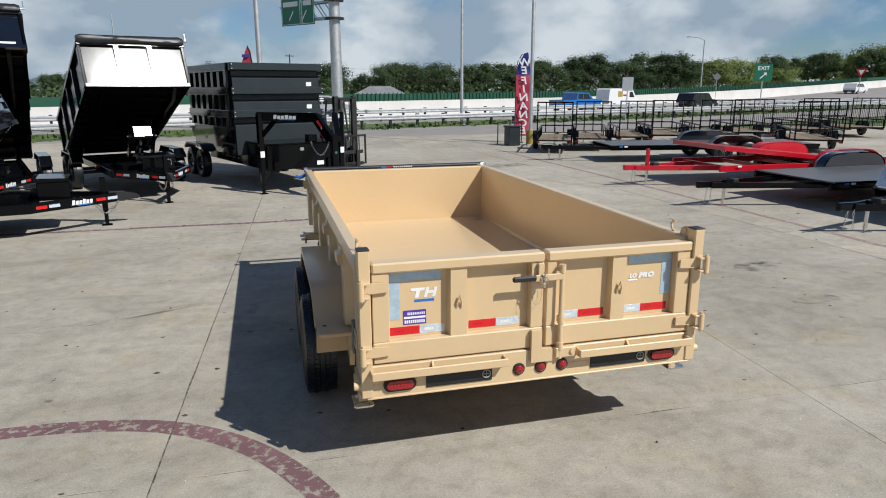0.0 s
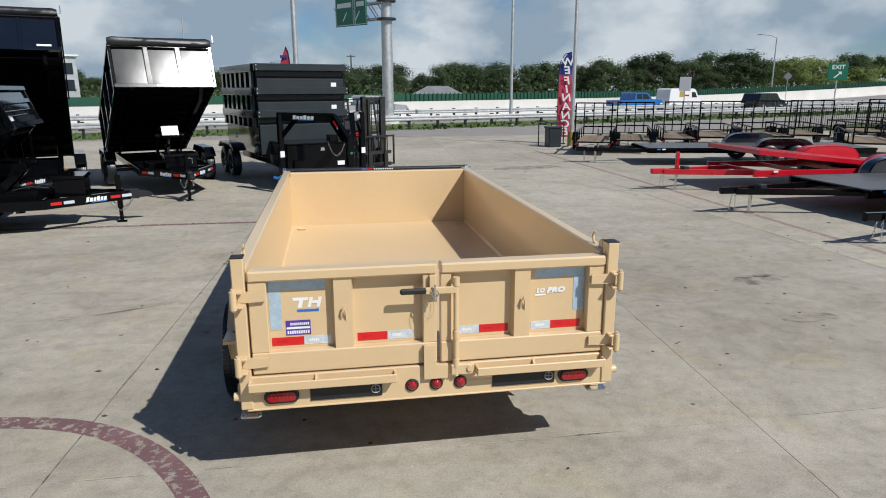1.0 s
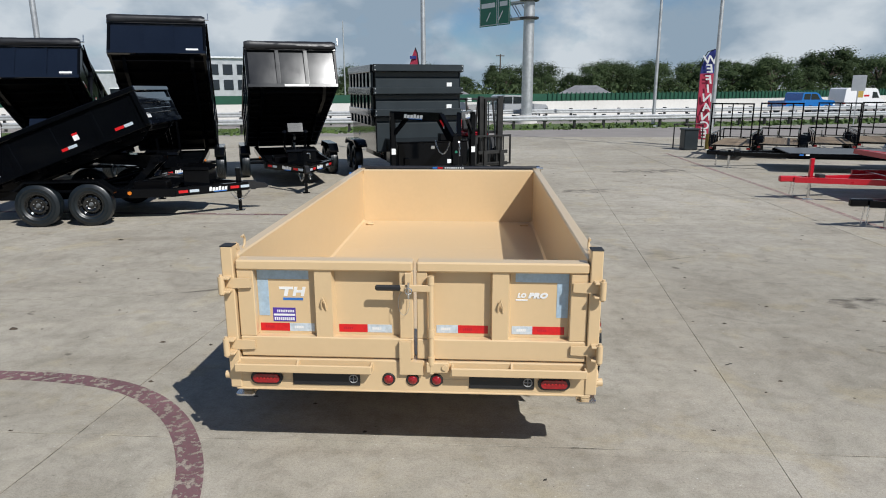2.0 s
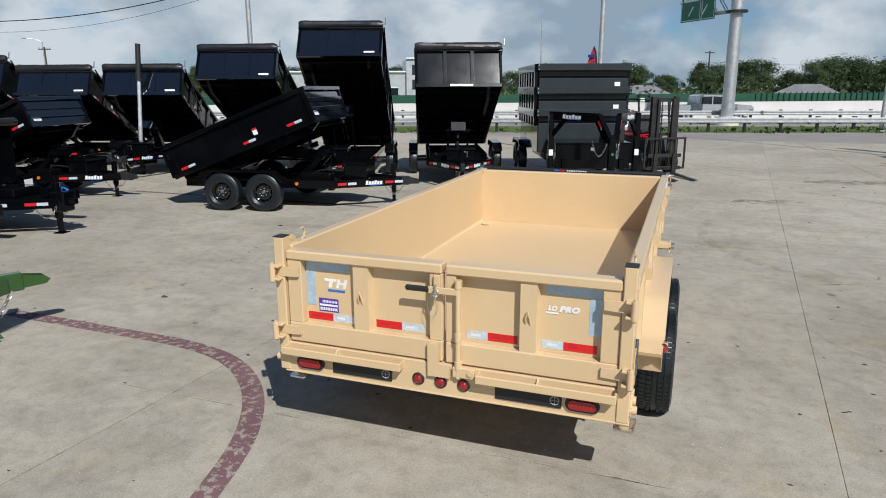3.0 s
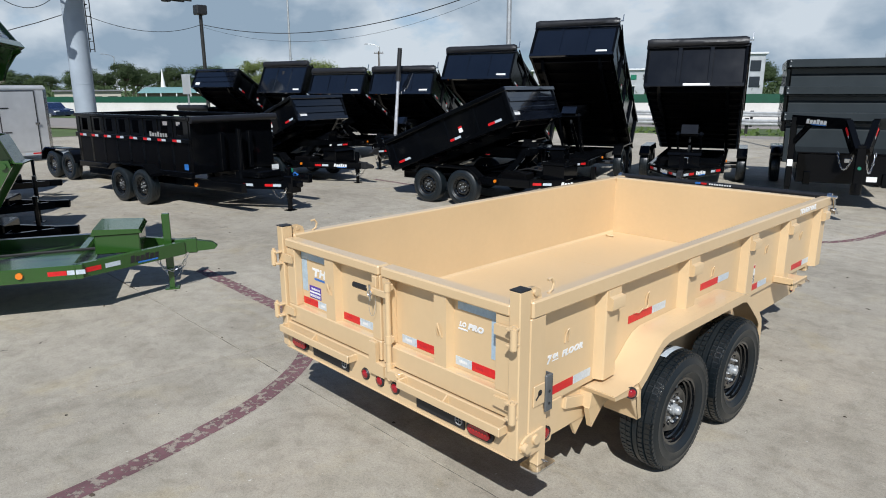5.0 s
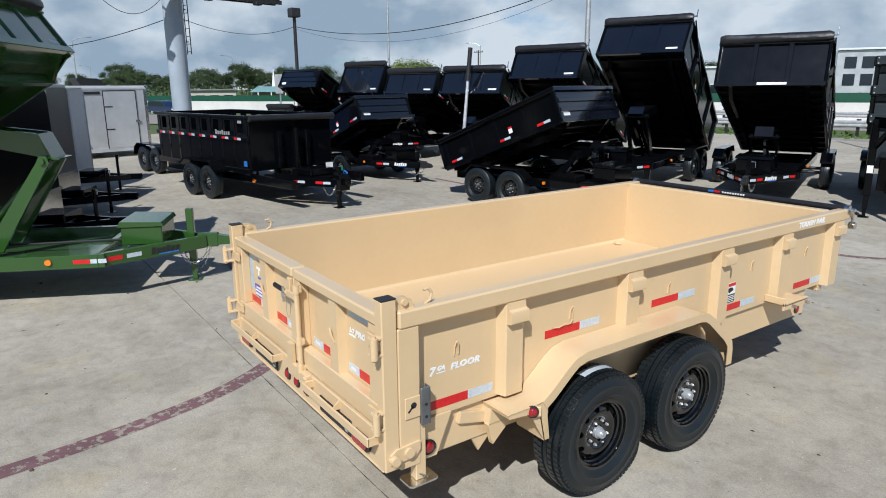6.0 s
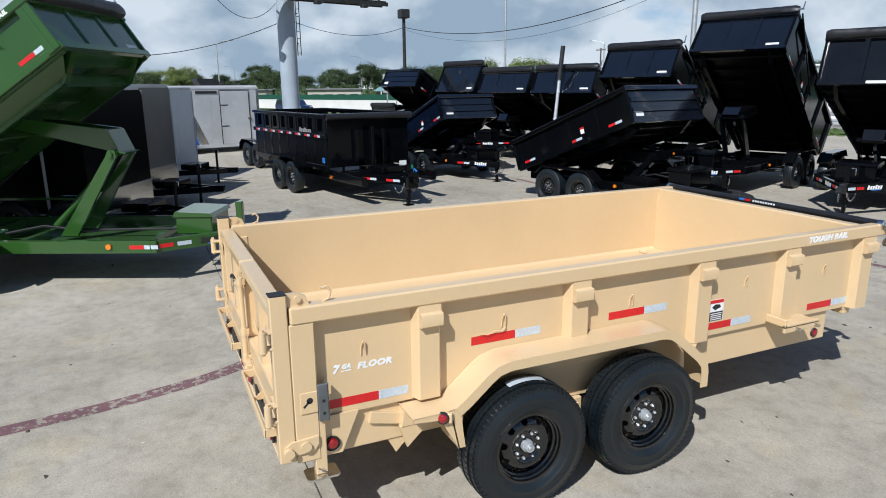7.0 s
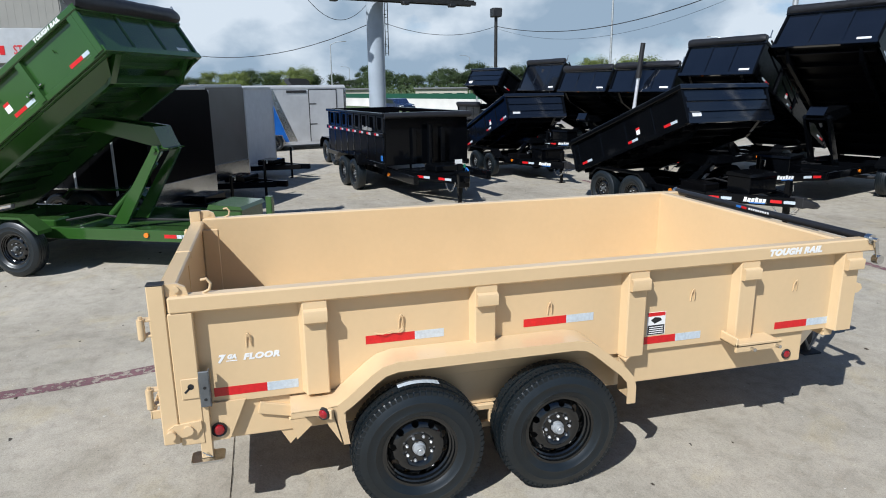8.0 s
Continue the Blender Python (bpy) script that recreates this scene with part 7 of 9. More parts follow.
# ---- flat-deck and utility trailers on the far side of the aisle ----
def deck_trailer(place, paint, label, L=5.2, W=2.1, deck=0.56, nose=1.4, tilt=0.0, fender=True, guard=False, deck_mat=None):
    T = thing("deck_trailer", place, label, "trailer", "flat-deck trailers")
    P = lambda name, b, mat=paint, parent=None, lab="": part(name, b, mat, parent or T, lab)
    hw, rear = W / 2, L * 0.42
    front = L - rear
    apex = front + nose
    z = deck - 0.14
    for s in (-1, 1):
        P("frame_rail", Build().box(-rear, front, s * (hw - 0.10), s * (hw - 0.03), z - 0.02, z + 0.12, 0.006))
        P("tongue_rail", Build().bar((front - 0.4, s * (hw - 0.45), z + 0.02), (apex, s * 0.05, z + 0.02), 0.06, 0.12))
        for k in (-1, 1):
            side_wheel(T, SMALL_WHEEL, 0.42 * k, s * (hw + 0.13), 0.33, s)
        if fender:
            arc = [(-0.92, -0.06), (-0.86, 0.10), (-0.74, 0.22), (-0.58, 0.29), (-0.40, 0.315), (0.40, 0.315), (0.58, 0.29), (0.74, 0.22), (0.86, 0.10), (0.92, -0.06)]
            prof = [(x, deck + v) for x, v in arc]
            fd = P("fender", Build().prism(prof + [(x * 0.975, v - 0.022) for x, v in prof[::-1]], "y", s * (hw + 0.0), s * (hw + 0.27)), BLACK_GLOSS if paint is BLACK else paint, None, "rounded steel fender with bright rolled edge")
            part("fender_side", Build().prism(prof, "y", s * hw, s * (hw + 0.012)), BLACK_GLOSS if paint is BLACK else paint, fd)
            part("rolled_edge", Build().tube([(x, s * (hw + 0.27), v) for x, v in prof], 0.014, 6), CHROME if paint is BLACK else paint, fd)
        chain(T, (apex + 0.0, s * 0.05, z), (apex + 0.02, s * 0.09, 0.06), 0.01, 7)
    dk = P("deck", Build().box(-rear, front - 0.05, -hw, hw, deck - 0.03, deck, 0.006), deck_mat or BLACK_DECK, None, "flat steel tread-plate deck")
    if tilt:
        dk.matrix_local = Matrix.Translation((-0.5, 0, deck)) @ Matrix.Rotation(-radians(tilt), 4, "Y") @ Matrix.Translation((0.5, 0, -deck + 0.03))
        part("deck_edge", Build().box(-rear, front, -hw - 0.012, -hw, deck - 0.10, deck + 0.006, 0.003).box(-rear, front, hw, hw + 0.012, deck - 0.10, deck + 0.006, 0.003).box(front - 0.06, front, -hw, hw, deck - 0.10, deck + 0.004, 0.003), paint, dk)
    else:
        for s in (-1, 1):
            part("deck_edge", Build().box(-rear, front - 0.05, s * (hw - 0.005), s * (hw + 0.012), deck - 0.08, deck + 0.004, 0.003), paint, dk)
    for k in range(6):
        x = -rear + 0.2 + (L - 0.5) * k / 5
        P("cross_member", Build().box(x - 0.03, x + 0.03, -hw + 0.05, hw - 0.05, z, z + 0.09, 0.003))
    for k in (-1, 1):
        P("axle", Build().cyl((0.42 * k, -hw - 0.05, 0.33), (0.42 * k, hw + 0.05, 0.33), 0.04, 8), PLASTIC)
    P("coupler", Build().box(apex - 0.08, apex + 0.30, -0.05, 0.05, z - 0.03, z + 0.10, 0.02), paint)
    jk = P("jack", Build().cyl((apex - 0.35, 0, 0.03), (apex - 0.35, 0, z + 0.05), 0.032, 12), CHROME, None, "zinc jack leg and foot")
    P("jack_foot", Build().box(apex - 0.44, apex - 0.26, -0.08, 0.08, 0.0, 0.016, 0.004), CHROME, jk)
    P("jack_head", Build().box(apex - 0.39, apex - 0.31, -0.04, 0.04, z + 0.05, z + (0.48 if tilt else 0.12), 0.01), paint, jk)
    P("winch_mount", Build().box(apex - 0.62, apex - 0.48, -0.10, 0.10, z + 0.05, z + 0.14, 0.01), PLASTIC)
    if guard:
        P("stone_guard", Build().plate([(front - 0.1, -hw, deck + 0.02), (front - 0.1, hw, deck + 0.02), (front - 0.62, hw, deck + 1.15), (front - 0.62, -hw, deck + 1.15)], 0.05, (-1, 0, 0)), PLATE, None, "leaning diamond-plate stone guard")
        for s in (-1, 1):
            P("guard_side", Build().plate([(front - 0.15, s * hw, deck), (front - 0.64, s * hw, deck + 1.12), (front - 1.4, s * hw, deck + 0.8), (front - 1.4, s * hw, deck)], 0.02, (0, -s, 0)), SILVER_SKIN)
    for s in (-1, 1):
        for k, mat in enumerate((WHITE, BLUE_PRINT) if paint is BLACK else (WHITE,)):
            P("side_label", Build().box(front - 0.55 + k * 0.16, front - 0.44 + k * 0.16, s * (hw + 0.0125), s * (hw + 0.014), deck - 0.06, deck - 0.02, 0.0004), mat)
    return T


def by_jack(jx, jy, heading, L, nose, **more):
    reach = L * 0.58 + nose - 0.35
    h = radians(heading)
    return deck_trailer(way_pose(jx - reach * math.cos(h), jy - reach * math.sin(h), heading), L=L, nose=nose, **more)


by_jack(9.56, 20.5, 169, 7.0, 1.75, paint=BLACK, label="long black flat-deck trailer with grey tread-plate deck")
by_jack(9.15, 14.53, 179, 6.0, 1.70, paint=RED, label="bright red tilt-deck trailer with raised front", tilt=6.0, deck_mat=RED)
by_jack(9.02, 11.45, 180, 4.9, 1.95, paint=BLACK, label="black flat-deck trailer with grey tread-plate deck", W=2.2)
by_jack(9.64, 8.62, 181, 5.2, 1.55, paint=BLACK, label="black car trailer with diamond-plate guard", guard=True)


def utility_trailer(place, label, L=3.7, W=1.55, gate_h=1.42):
    """Open pipe-rail trailer with a mesh ramp gate standing up at its rear (own -x end)."""
    T = thing("utility_trailer", place, label, "trailer", "utility trailers in a row")
    P = lambda name, b, mat=BLACK, parent=None, lab="": part(name, b, mat, parent or T, lab)
    hw, rear, deck = W / 2, L * 0.56, 0.46
    front = L - rear
    for s in (-1, 1):
        P("frame_rail", Build().box(-rear, front, s * (hw - 0.05), s * hw, deck - 0.09, deck - 0.01, 0.004))
        P("side_rail", Build().bar((-rear, s * (hw - 0.02), deck + 0.38), (front, s * (hw - 0.02), deck + 0.38), 0.05, 0.05))
        for k in range(5):
            x = -rear + 0.03 + (L - 0.06) * k / 4
            P("rail_post", Build().box(x - 0.02, x + 0.02, s * (hw - 0.04), s * hw, deck - 0.02, deck + 0.37, 0.003))
        P("fender", Build().prism([(-0.42, 0.42), (-0.36, 0.62), (-0.2, 0.72), (0.2, 0.72), (0.36, 0.62), (0.42, 0.42), (0.39, 0.42), (0.34, 0.60), (0.19, 0.69), (-0.19, 0.69), (-0.34, 0.60), (-0.39, 0.42)], "y", s * (hw + 0.01), s * (hw + 0.24)))
        side_wheel(T, SMALL_WHEEL, 0.0, s * (hw + 0.13), 0.33, s, nuts=5)
        P("tongue_rail", Build().bar((front - 0.2, s * (hw - 0.15), deck - 0.06), (front + 1.1, s * 0.04, deck - 0.06), 0.05, 0.08))
    for k in range(9):
        y0 = -hw + 0.05 + (W - 0.10) * k / 9
        P("plank", Build().box(-rear + 0.02, front - 0.02, y0 + 0.004, y0 + (W - 0.10) / 9 - 0.004, deck - 0.01, deck + 0.028, 0.003), WOOD)
    P("front_rail", Build().bar((front, -hw, deck + 0.38), (front, hw, deck + 0.38), 0.05, 0.05))
    P("axle", Build().cyl((0, -hw, 0.33), (0, hw, 0.33), 0.035, 8), PLASTIC)
    P("coupler", Build().box(front + 1.0, front + 1.36, -0.045, 0.045, deck - 0.10, deck + 0.0, 0.015))
    P("jack", Build().cyl((front + 0.9, 0.10, 0.012), (front + 0.9, 0.10, deck + 0.25), 0.028, 10).box(front + 0.84, front + 0.96, 0.04, 0.16, 0.0, 0.015, 0.003), CHROME)
    gate = P("ramp_gate", Build().box(-rear - 0.045, -rear, -hw, -hw + 0.045, deck, deck + gate_h, 0.003).box(-rear - 0.045, -rear, hw - 0.045, hw, deck, deck + gate_h, 0.003).box(-rear - 0.045, -rear, -hw, hw, deck + gate_h - 0.045, deck + gate_h, 0.003).box(-rear - 0.045, -rear, -hw, hw, deck, deck + 0.045, 0.003), BLACK, None, "upright black ramp gate")
    for k in range(1, 4):
        y = -hw + W * k / 4
        part("gate_bar", Build().box(-rear - 0.04, -rear - 0.005, y - 0.018, y + 0.018, deck + 0.33, deck + gate_h - 0.03, 0.003), BLACK, gate)
    for z in (0.31, 0.90):
        part("gate_cross_bar", Build().box(-rear - 0.036, -rear - 0.01, -hw, hw, deck + z, deck + z + 0.03, 0.003), BLACK, gate)
    for s in (-1, 1):
        P("tail_lamp", Build().box(-rear - 0.02, -rear + 0.02, s * (hw - 0.12), s * (hw - 0.02), deck - 0.09, deck - 0.02, 0.01), RED_LENS, None, "red square tail lamp")
    return T


def by_gate(x, y, heading, first=None, **more):
    """Place a utility trailer by the middle of its upright gate."""
    h = radians(heading)
    m = way_pose(x + 2.07 * math.cos(h), y + 2.07 * math.sin(h), heading)
    if first:
        return copy_thing(first, m)
    return utility_trailer(m, "black pipe-rail utility trailer with gate upright, plank floor", **more)


narrow = by_gate(10.30, 22.6, 64, W=1.30)
for x, y, turn in ((12.05, 23.0, 66), (14.12, 23.4, 68)):
    by_gate(x, y, turn, narrow)
wide = by_gate(16.05, 23.9, 68, W=1.62)
for x, y, turn in ((18.40, 24.0, 68), (20.25, 24.3, 68), (19.6, 20.0, 58), (24.6, 25.2, 74), (27.8, 25.6, 72)):
    by_gate(x, y, turn, wide)

# ---- enclosed cargo trailers ----
def cargo_trailer(place, skin, label, L=5.0, W=2.05, H=2.10, deck=0.42, accent=None, door=False, guard=True, axle_x=0.0, door_h=1.82):
    """Own axes: x to the tongue, y left; axle_x: how far the axles stand off the origin."""
    T = thing("cargo_trailer", place, label, "trailer", "enclosed trailers")
    P = lambda name, b, mat=skin, parent=None, lab="": part(name, b, mat, parent or T, lab)
    hw, rear = W / 2, L * 0.55
    front = L - rear
    c = 0.12
    prof = [(-hw, deck), (hw, deck), (hw, deck + H - c), (hw - c, deck + H), (-hw + c, deck + H), (-hw, deck + H - c)]
    body = P("body", Build().prism(prof, "x", -rear, front), skin, None, "riveted sheet-metal box body")
    # sheet seams with rivet rows
    for s in (-1, 1):
        n = int(L / 0.61)
        for k in range(1, n):
            x = -rear + L * k / n
            P("panel_seam", Build().box(x - 0.012, x + 0.012, s * hw, s * (hw + 0.005), deck + 0.04, deck + H - c, 0.001), skin, body)
        P("roof_trim", Build().box(-rear, front, s * (hw - 0.02), s * (hw + 0.018), deck + H - c - 0.02, deck + H - c + 0.05, 0.006), SILVER_SKIN, body, "bright roof trim")
        P("floor_trim", Build().box(-rear, front, s * (hw - 0.01), s * (hw + 0.012), deck - 0.09, deck + 0.05, 0.006), GREY_PRINT if skin is BLACK_SKIN else skin, body)
        P("fender", Build().prism([(axle_x + a, deck + b) for a, b in ((-0.80, -0.02), (-0.66, 0.34), (0.66, 0.34), (0.80, -0.02), (0.77, -0.02), (0.63, 0.31), (-0.63, 0.31), (-0.77, -0.02))], "y", s * hw, s * (hw + 0.22)), PLATE, None, "diamond-plate fender")
        for k in (-1, 1):
            side_wheel(T, SMALL_WHEEL, axle_x + 0.38 * k, s * (hw + 0.10), 0.33, s)
        P("tongue_rail", Build().bar((front - 0.2, s * (hw - 0.25), deck - 0.10), (front + 1.25, s * 0.05, deck - 0.10), 0.07, 0.13), BLACK)
        if skin is not BLACK_SKIN:
            P("corner_trim", Build().box(front - 0.03, front + 0.015, s * (hw - 0.03), s * (hw + 0.012), deck, deck + H - c, 0.006), SILVER_SKIN, body)
        if guard:
            P("side_guard", Build().box(front - 0.45, front + 0.01, s * hw, s * (hw + 0.01), deck - 0.02, deck + 0.36, 0.003), PLATE, body, "diamond-plate corner guard")
        P("red_tape", Build().box(-rear + 0.4, -rear + 0.7, s * (hw + 0.012), s * (hw + 0.014), deck - 0.05, deck, 0.0004), RED_TAPE)
        P("white_tape", Build().box(-rear + 0.7, -rear + 0.95, s * (hw + 0.012), s * (hw + 0.014), deck - 0.05, deck, 0.0004), WHITE_TAPE)
    if guard:
        P("front_guard", Build().box(front, front + 0.012, -hw, hw, deck - 0.02, deck + 0.36, 0.003), PLATE, body, "diamond-plate stone guard")
    P("front_trim", Build().box(front - 0.01, front + 0.02, -hw + c, hw - c, deck + H - 0.06, deck + H + 0.006, 0.006), SILVER_SKIN, body)
    if accent:
        s, q = 1, -rear
        zt = deck + H - c - 0.03
        P("colour_band", Build().prism([(q + 2.45, deck + 0.02), (front - 0.05, deck + 0.02), (front - 0.05, zt), (q + 3.25, zt)], "y", s * (hw + 0.006), s * (hw + 0.009)), accent, None, "slanted blue side panel")
        P("plate_band", Build().prism([(q + 2.10, deck + 0.02), (q + 2.44, deck + 0.02), (q + 3.24, zt), (q + 3.00, zt)], "y", s * (hw + 0.006), s * (hw + 0.010)), PLATE, None, "slanted diamond-plate strip")
        P("rear_trim", Build().box(q - 0.01, q + 0.10, hw, hw + 0.012, deck, deck + H - c, 0.003), PLATE, body, "diamond-plate corner trim")
    if skin is BLACK_SKIN:
        for x in (front - 1.55, front - 0.70):
            P("door_edge", Build().box(x - 0.025, x + 0.025, -hw - 0.02, -hw - 0.004, deck + 0.05, deck + 1.75, 0.004), SILVER_SKIN, body, "bright side door edging")
        P("door_lock", Build().box(front - 1.62, front - 1.50, -hw - 0.05, -hw - 0.018, deck + 0.95, deck + 1.10, 0.01), CHROME, body, "bright door lock")
    if door:
        s = 1
        d0, d1 = -rear + 0.42, -rear + 1.55
        dr = P("side_door", Build().box(d0, d1, s * (hw + 0.005), s * (hw + 0.022), deck + 0.05, deck + door_h, 0.006), skin, None, "silver side door in black rubber frame")
        for (a, b2, e, f) in ((d0 - 0.03, d0, deck + 0.03, deck + door_h + 0.03), (d1, d1 + 0.03, deck + 0.03, deck + door_h + 0.03), (d0, d1, deck + door_h, deck + door_h + 0.03)):
            P("door_seal", Build().box(a, b2, s * (hw + 0.004), s * (hw + 0.024), e, f, 0.003), PLASTIC, dr)
        for z in (0.7, 1.5):
            P("door_hinge", Build().box(d1 - 0.28, d1 + 0.02, s * (hw + 0.02), s * (hw + 0.034), deck + z, deck + z + 0.04, 0.004), PLASTIC, dr)
        P("door_latch", Build().box(d0 - 0.08, d0 + 0.08, s * (hw + 0.02), s * (hw + 0.06), deck + 0.95, deck + 1.02, 0.008), CHROME, dr, "bright door latch")
        P("roof_vent", Build().prism([(d1 - 0.12, deck + H), (d1 + 0.62, deck + H), (d1 + 0.76, deck + H + 0.20), (d1 + 0.70, deck + H + 0.27), (d1 + 0.05, deck + H + 0.25), (d1 - 0.10, deck + H + 0.16)], "y", 0.30, 0.98), PLASTIC, None, "black roof air unit")
        P("side_lamp_strip", Build().box(d1 + 0.10, d1 + 0.92, hw, hw + 0.03, deck + H - 0.30, deck + H - 0.20, 0.01), PLASTIC, body, "dark strip lamp beside the door")
    P("coupler", Build().box(front + 1.15, front + 1.50, -0.05, 0.05, deck - 0.16, deck - 0.02, 0.015), BLACK)
    jk = P("jack", Build().cyl((front + 0.95, 0.0, 0.012), (front + 0.95, 0.0, deck + 0.45), 0.032, 10).box(front + 0.86, front + 1.04, -0.08, 0.08, 0.0, 0.014, 0.004), BLACK, None, "black crank jack")
    P("jack_handle", Build().tube([(front + 0.95, 0, deck + 0.42), (front + 0.95, 0.14, deck + 0.42), (front + 0.95, 0.14, deck + 0.34)], 0.012, 6), CHROME, jk)
    P("tool_platform", Build().box(front + 0.1, front + 0.6, -0.35, 0.35, deck - 0.05, deck + 0.10, 0.02), BLACK)
    for k in (-1, 1):
        P("axle", Build().cyl((axle_x + 0.38 * k, -hw, 0.33), (axle_x + 0.38 * k, hw, 0.33), 0.04, 8), PLASTIC)
    return T


def by_front(x, y, heading, L, W, **more):
    """Place an enclosed trailer by its front corner on the tongue's left."""
    h = radians(heading)
    front = L * 0.45
    cx, cy = x - front * math.cos(h) + W / 2 * math.sin(h), y - front * math.sin(h) - W / 2 * math.cos(h)
    return cargo_trailer(way_pose(cx, cy, heading), L=L, W=W, **more)


by_front(-7.95, 3.28, 62, 4.9, 2.05, skin=BLACK_SKIN, label="black enclosed cargo trailer with diamond-plate guard", H=2.08)
by_front(-10.68, 3.89, 62, 5.0, 2.05, skin=GREY_SKIN, label="pewter enclosed cargo trailer with bright guard", H=2.12)
by_front(-13.98, 4.59, 63, 5.0, 2.05, skin=WHITE_SKIN, label="white enclosed cargo trailer", H=2.06, guard=False)
cargo_trailer(way_pose(-22.07, 3.90, 283), L=6.5, W=2.3, axle_x=-0.12, skin=SILVER_SKIN, label="silver enclosed trailer with blue panel and side door", H=2.26, deck=0.30, door_h=2.06, accent=BLUE_SKIN, door=True, guard=False)


# ---- forklift beside the nested beds ----
def forklift(place):
    """Own axes: x towards the forks."""
    T = thing("forklift", place, "worn grey forklift with tall mast and forks lowered", "forklift")
    P = lambda name, b, mat=FORK_GREY, parent=None, lab="": part(name, b, mat, parent or T, lab)
    P("chassis", Build().prism([(-1.25, 0.30), (0.55, 0.25), (0.60, 0.55), (0.25, 0.62), (0.15, 0.95), (-0.95, 1.02), (-1.30, 0.85)], "y", -0.52, 0.52), PLASTIC, None, "dark counterweight body")
    P("hood", Build().box(-0.95, -0.05, -0.42, 0.42, 0.98, 1.10, 0.03), RED, None, "red engine hood")
    st = P("seat", Build().box(-0.55, -0.10, -0.24, 0.24, 1.10, 1.20, 0.03), PLASTIC)
    P("backrest", Build().prism([(-0.60, 1.16), (-0.48, 1.16), (-0.56, 1.62), (-0.66, 1.60)], "y", -0.23, 0.23), PLASTIC, st)
    P("steering_wheel", Build().tube([(0.12 + 0.06 * math.cos(a), 0.16 * math.sin(a), 1.30 + 0.14 * math.cos(a)) for a in [2 * math.pi * k / 16 for k in range(17)]], 0.014, 6), PLASTIC)
    for s in (-1, 1):
        P("guard_post", Build().tube([(0.22, s * 0.46, 0.95), (0.02, s * 0.46, 2.05)], 0.03, 8))
        P("guard_post", Build().tube([(-0.95, s * 0.46, 1.0), (-0.80, s * 0.46, 2.05)], 0.03, 8))
        P("mast_channel", Build().box(0.58, 0.70, s * 0.26, s * 0.40, 0.10, 2.15, 0.006))
        P("inner_channel", Build().box(0.66, 0.76, s * 0.18, s * 0.26, 0.12, 2.08, 0.006))
        P("lift_chain", Build().box(0.70, 0.72, s * 0.10, s * 0.13, 0.3, 2.0, 0.003), CHARCOAL)
        P("tilt_cylinder", Build().cyl((0.1, s * 0.36, 0.5), (0.60, s * 0.34, 0.75), 0.035, 8))
        P("fork", Build().prism([(0.80, 0.62), (0.86, 0.62), (0.86, 0.10), (1.95, 0.04), (1.95, 0.025), (0.80, 0.045)], "y", s * 0.22, s * 0.34))
        P("drive_wheel", Build().lathe([(0.06, -0.11), (0.29, -0.11), (0.33, -0.08), (0.33, 0.08), (0.29, 0.11), (0.06, 0.11)], (0.28, s * 0.46, 0.33), "y", 24), RUBBER, None, "solid rubber drive wheel")
        P("rear_wheel", Build().lathe([(0.05, -0.09), (0.22, -0.09), (0.25, -0.06), (0.25, 0.06), (0.22, 0.09), (0.05, 0.09)], (-0.95, s * 0.42, 0.25), "y", 20), RUBBER)
        P("work_lamp", Build().box(0.0, 0.08, s * 0.30, s * 0.44, 2.00, 2.10, 0.01), WHITE, None, "white work lamp")
    P("guard_roof", Build().box(-0.85, 0.08, -0.50, -0.44, 2.04, 2.09, 0.01).box(-0.85, 0.08, 0.44, 0.50, 2.04, 2.09, 0.01).box(-0.85, -0.79, -0.5, 0.5, 2.04, 2.09, 0.01).box(0.02, 0.08, -0.5, 0.5, 2.04, 2.09, 0.01))
    for k in range(5):
        y = -0.32 + 0.16 * k
        P("roof_bar", Build().box(-0.82, 0.05, y - 0.012, y + 0.012, 2.05, 2.08, 0.003))
    P("carriage", Build().box(0.78, 0.82, -0.50, 0.50, 0.18, 0.28, 0.006).box(0.78, 0.82, -0.50, 0.50, 0.52, 0.62, 0.006))
    rest = P("load_rest", Build().box(0.78, 0.82, -0.62, -0.57, 0.2, 1.05, 0.005).box(0.78, 0.82, 0.57, 0.62, 0.2, 1.05, 0.005).box(0.78, 0.82, -0.62, 0.62, 1.01, 1.06, 0.005).box(0.78, 0.82, -0.62, 0.62, 0.2, 0.25, 0.005))
    for k in range(4):
        y = -0.36 + 0.24 * k
        P("rest_bar", Build().box(0.785, 0.815, y - 0.012, y + 0.012, 0.25, 1.02, 0.003), FORK_GREY, rest)
    P("cross_tie", Build().box(0.60, 0.68, -0.40, 0.40, 2.02, 2.12, 0.006).box(0.60, 0.66, -0.40, 0.40, 1.1, 1.18, 0.006))
    P("gas_bottle", Build().lathe([(0.001, -0.40), (0.13, -0.38), (0.155, -0.32), (0.155, 0.32), (0.13, 0.38), (0.001, 0.40)], (-1.0, 0, 1.24), "y", 18, closed=False), SILVER_SKIN, None, "silver gas bottle")


forklift(way_pose(1.95, 19.95, -58))


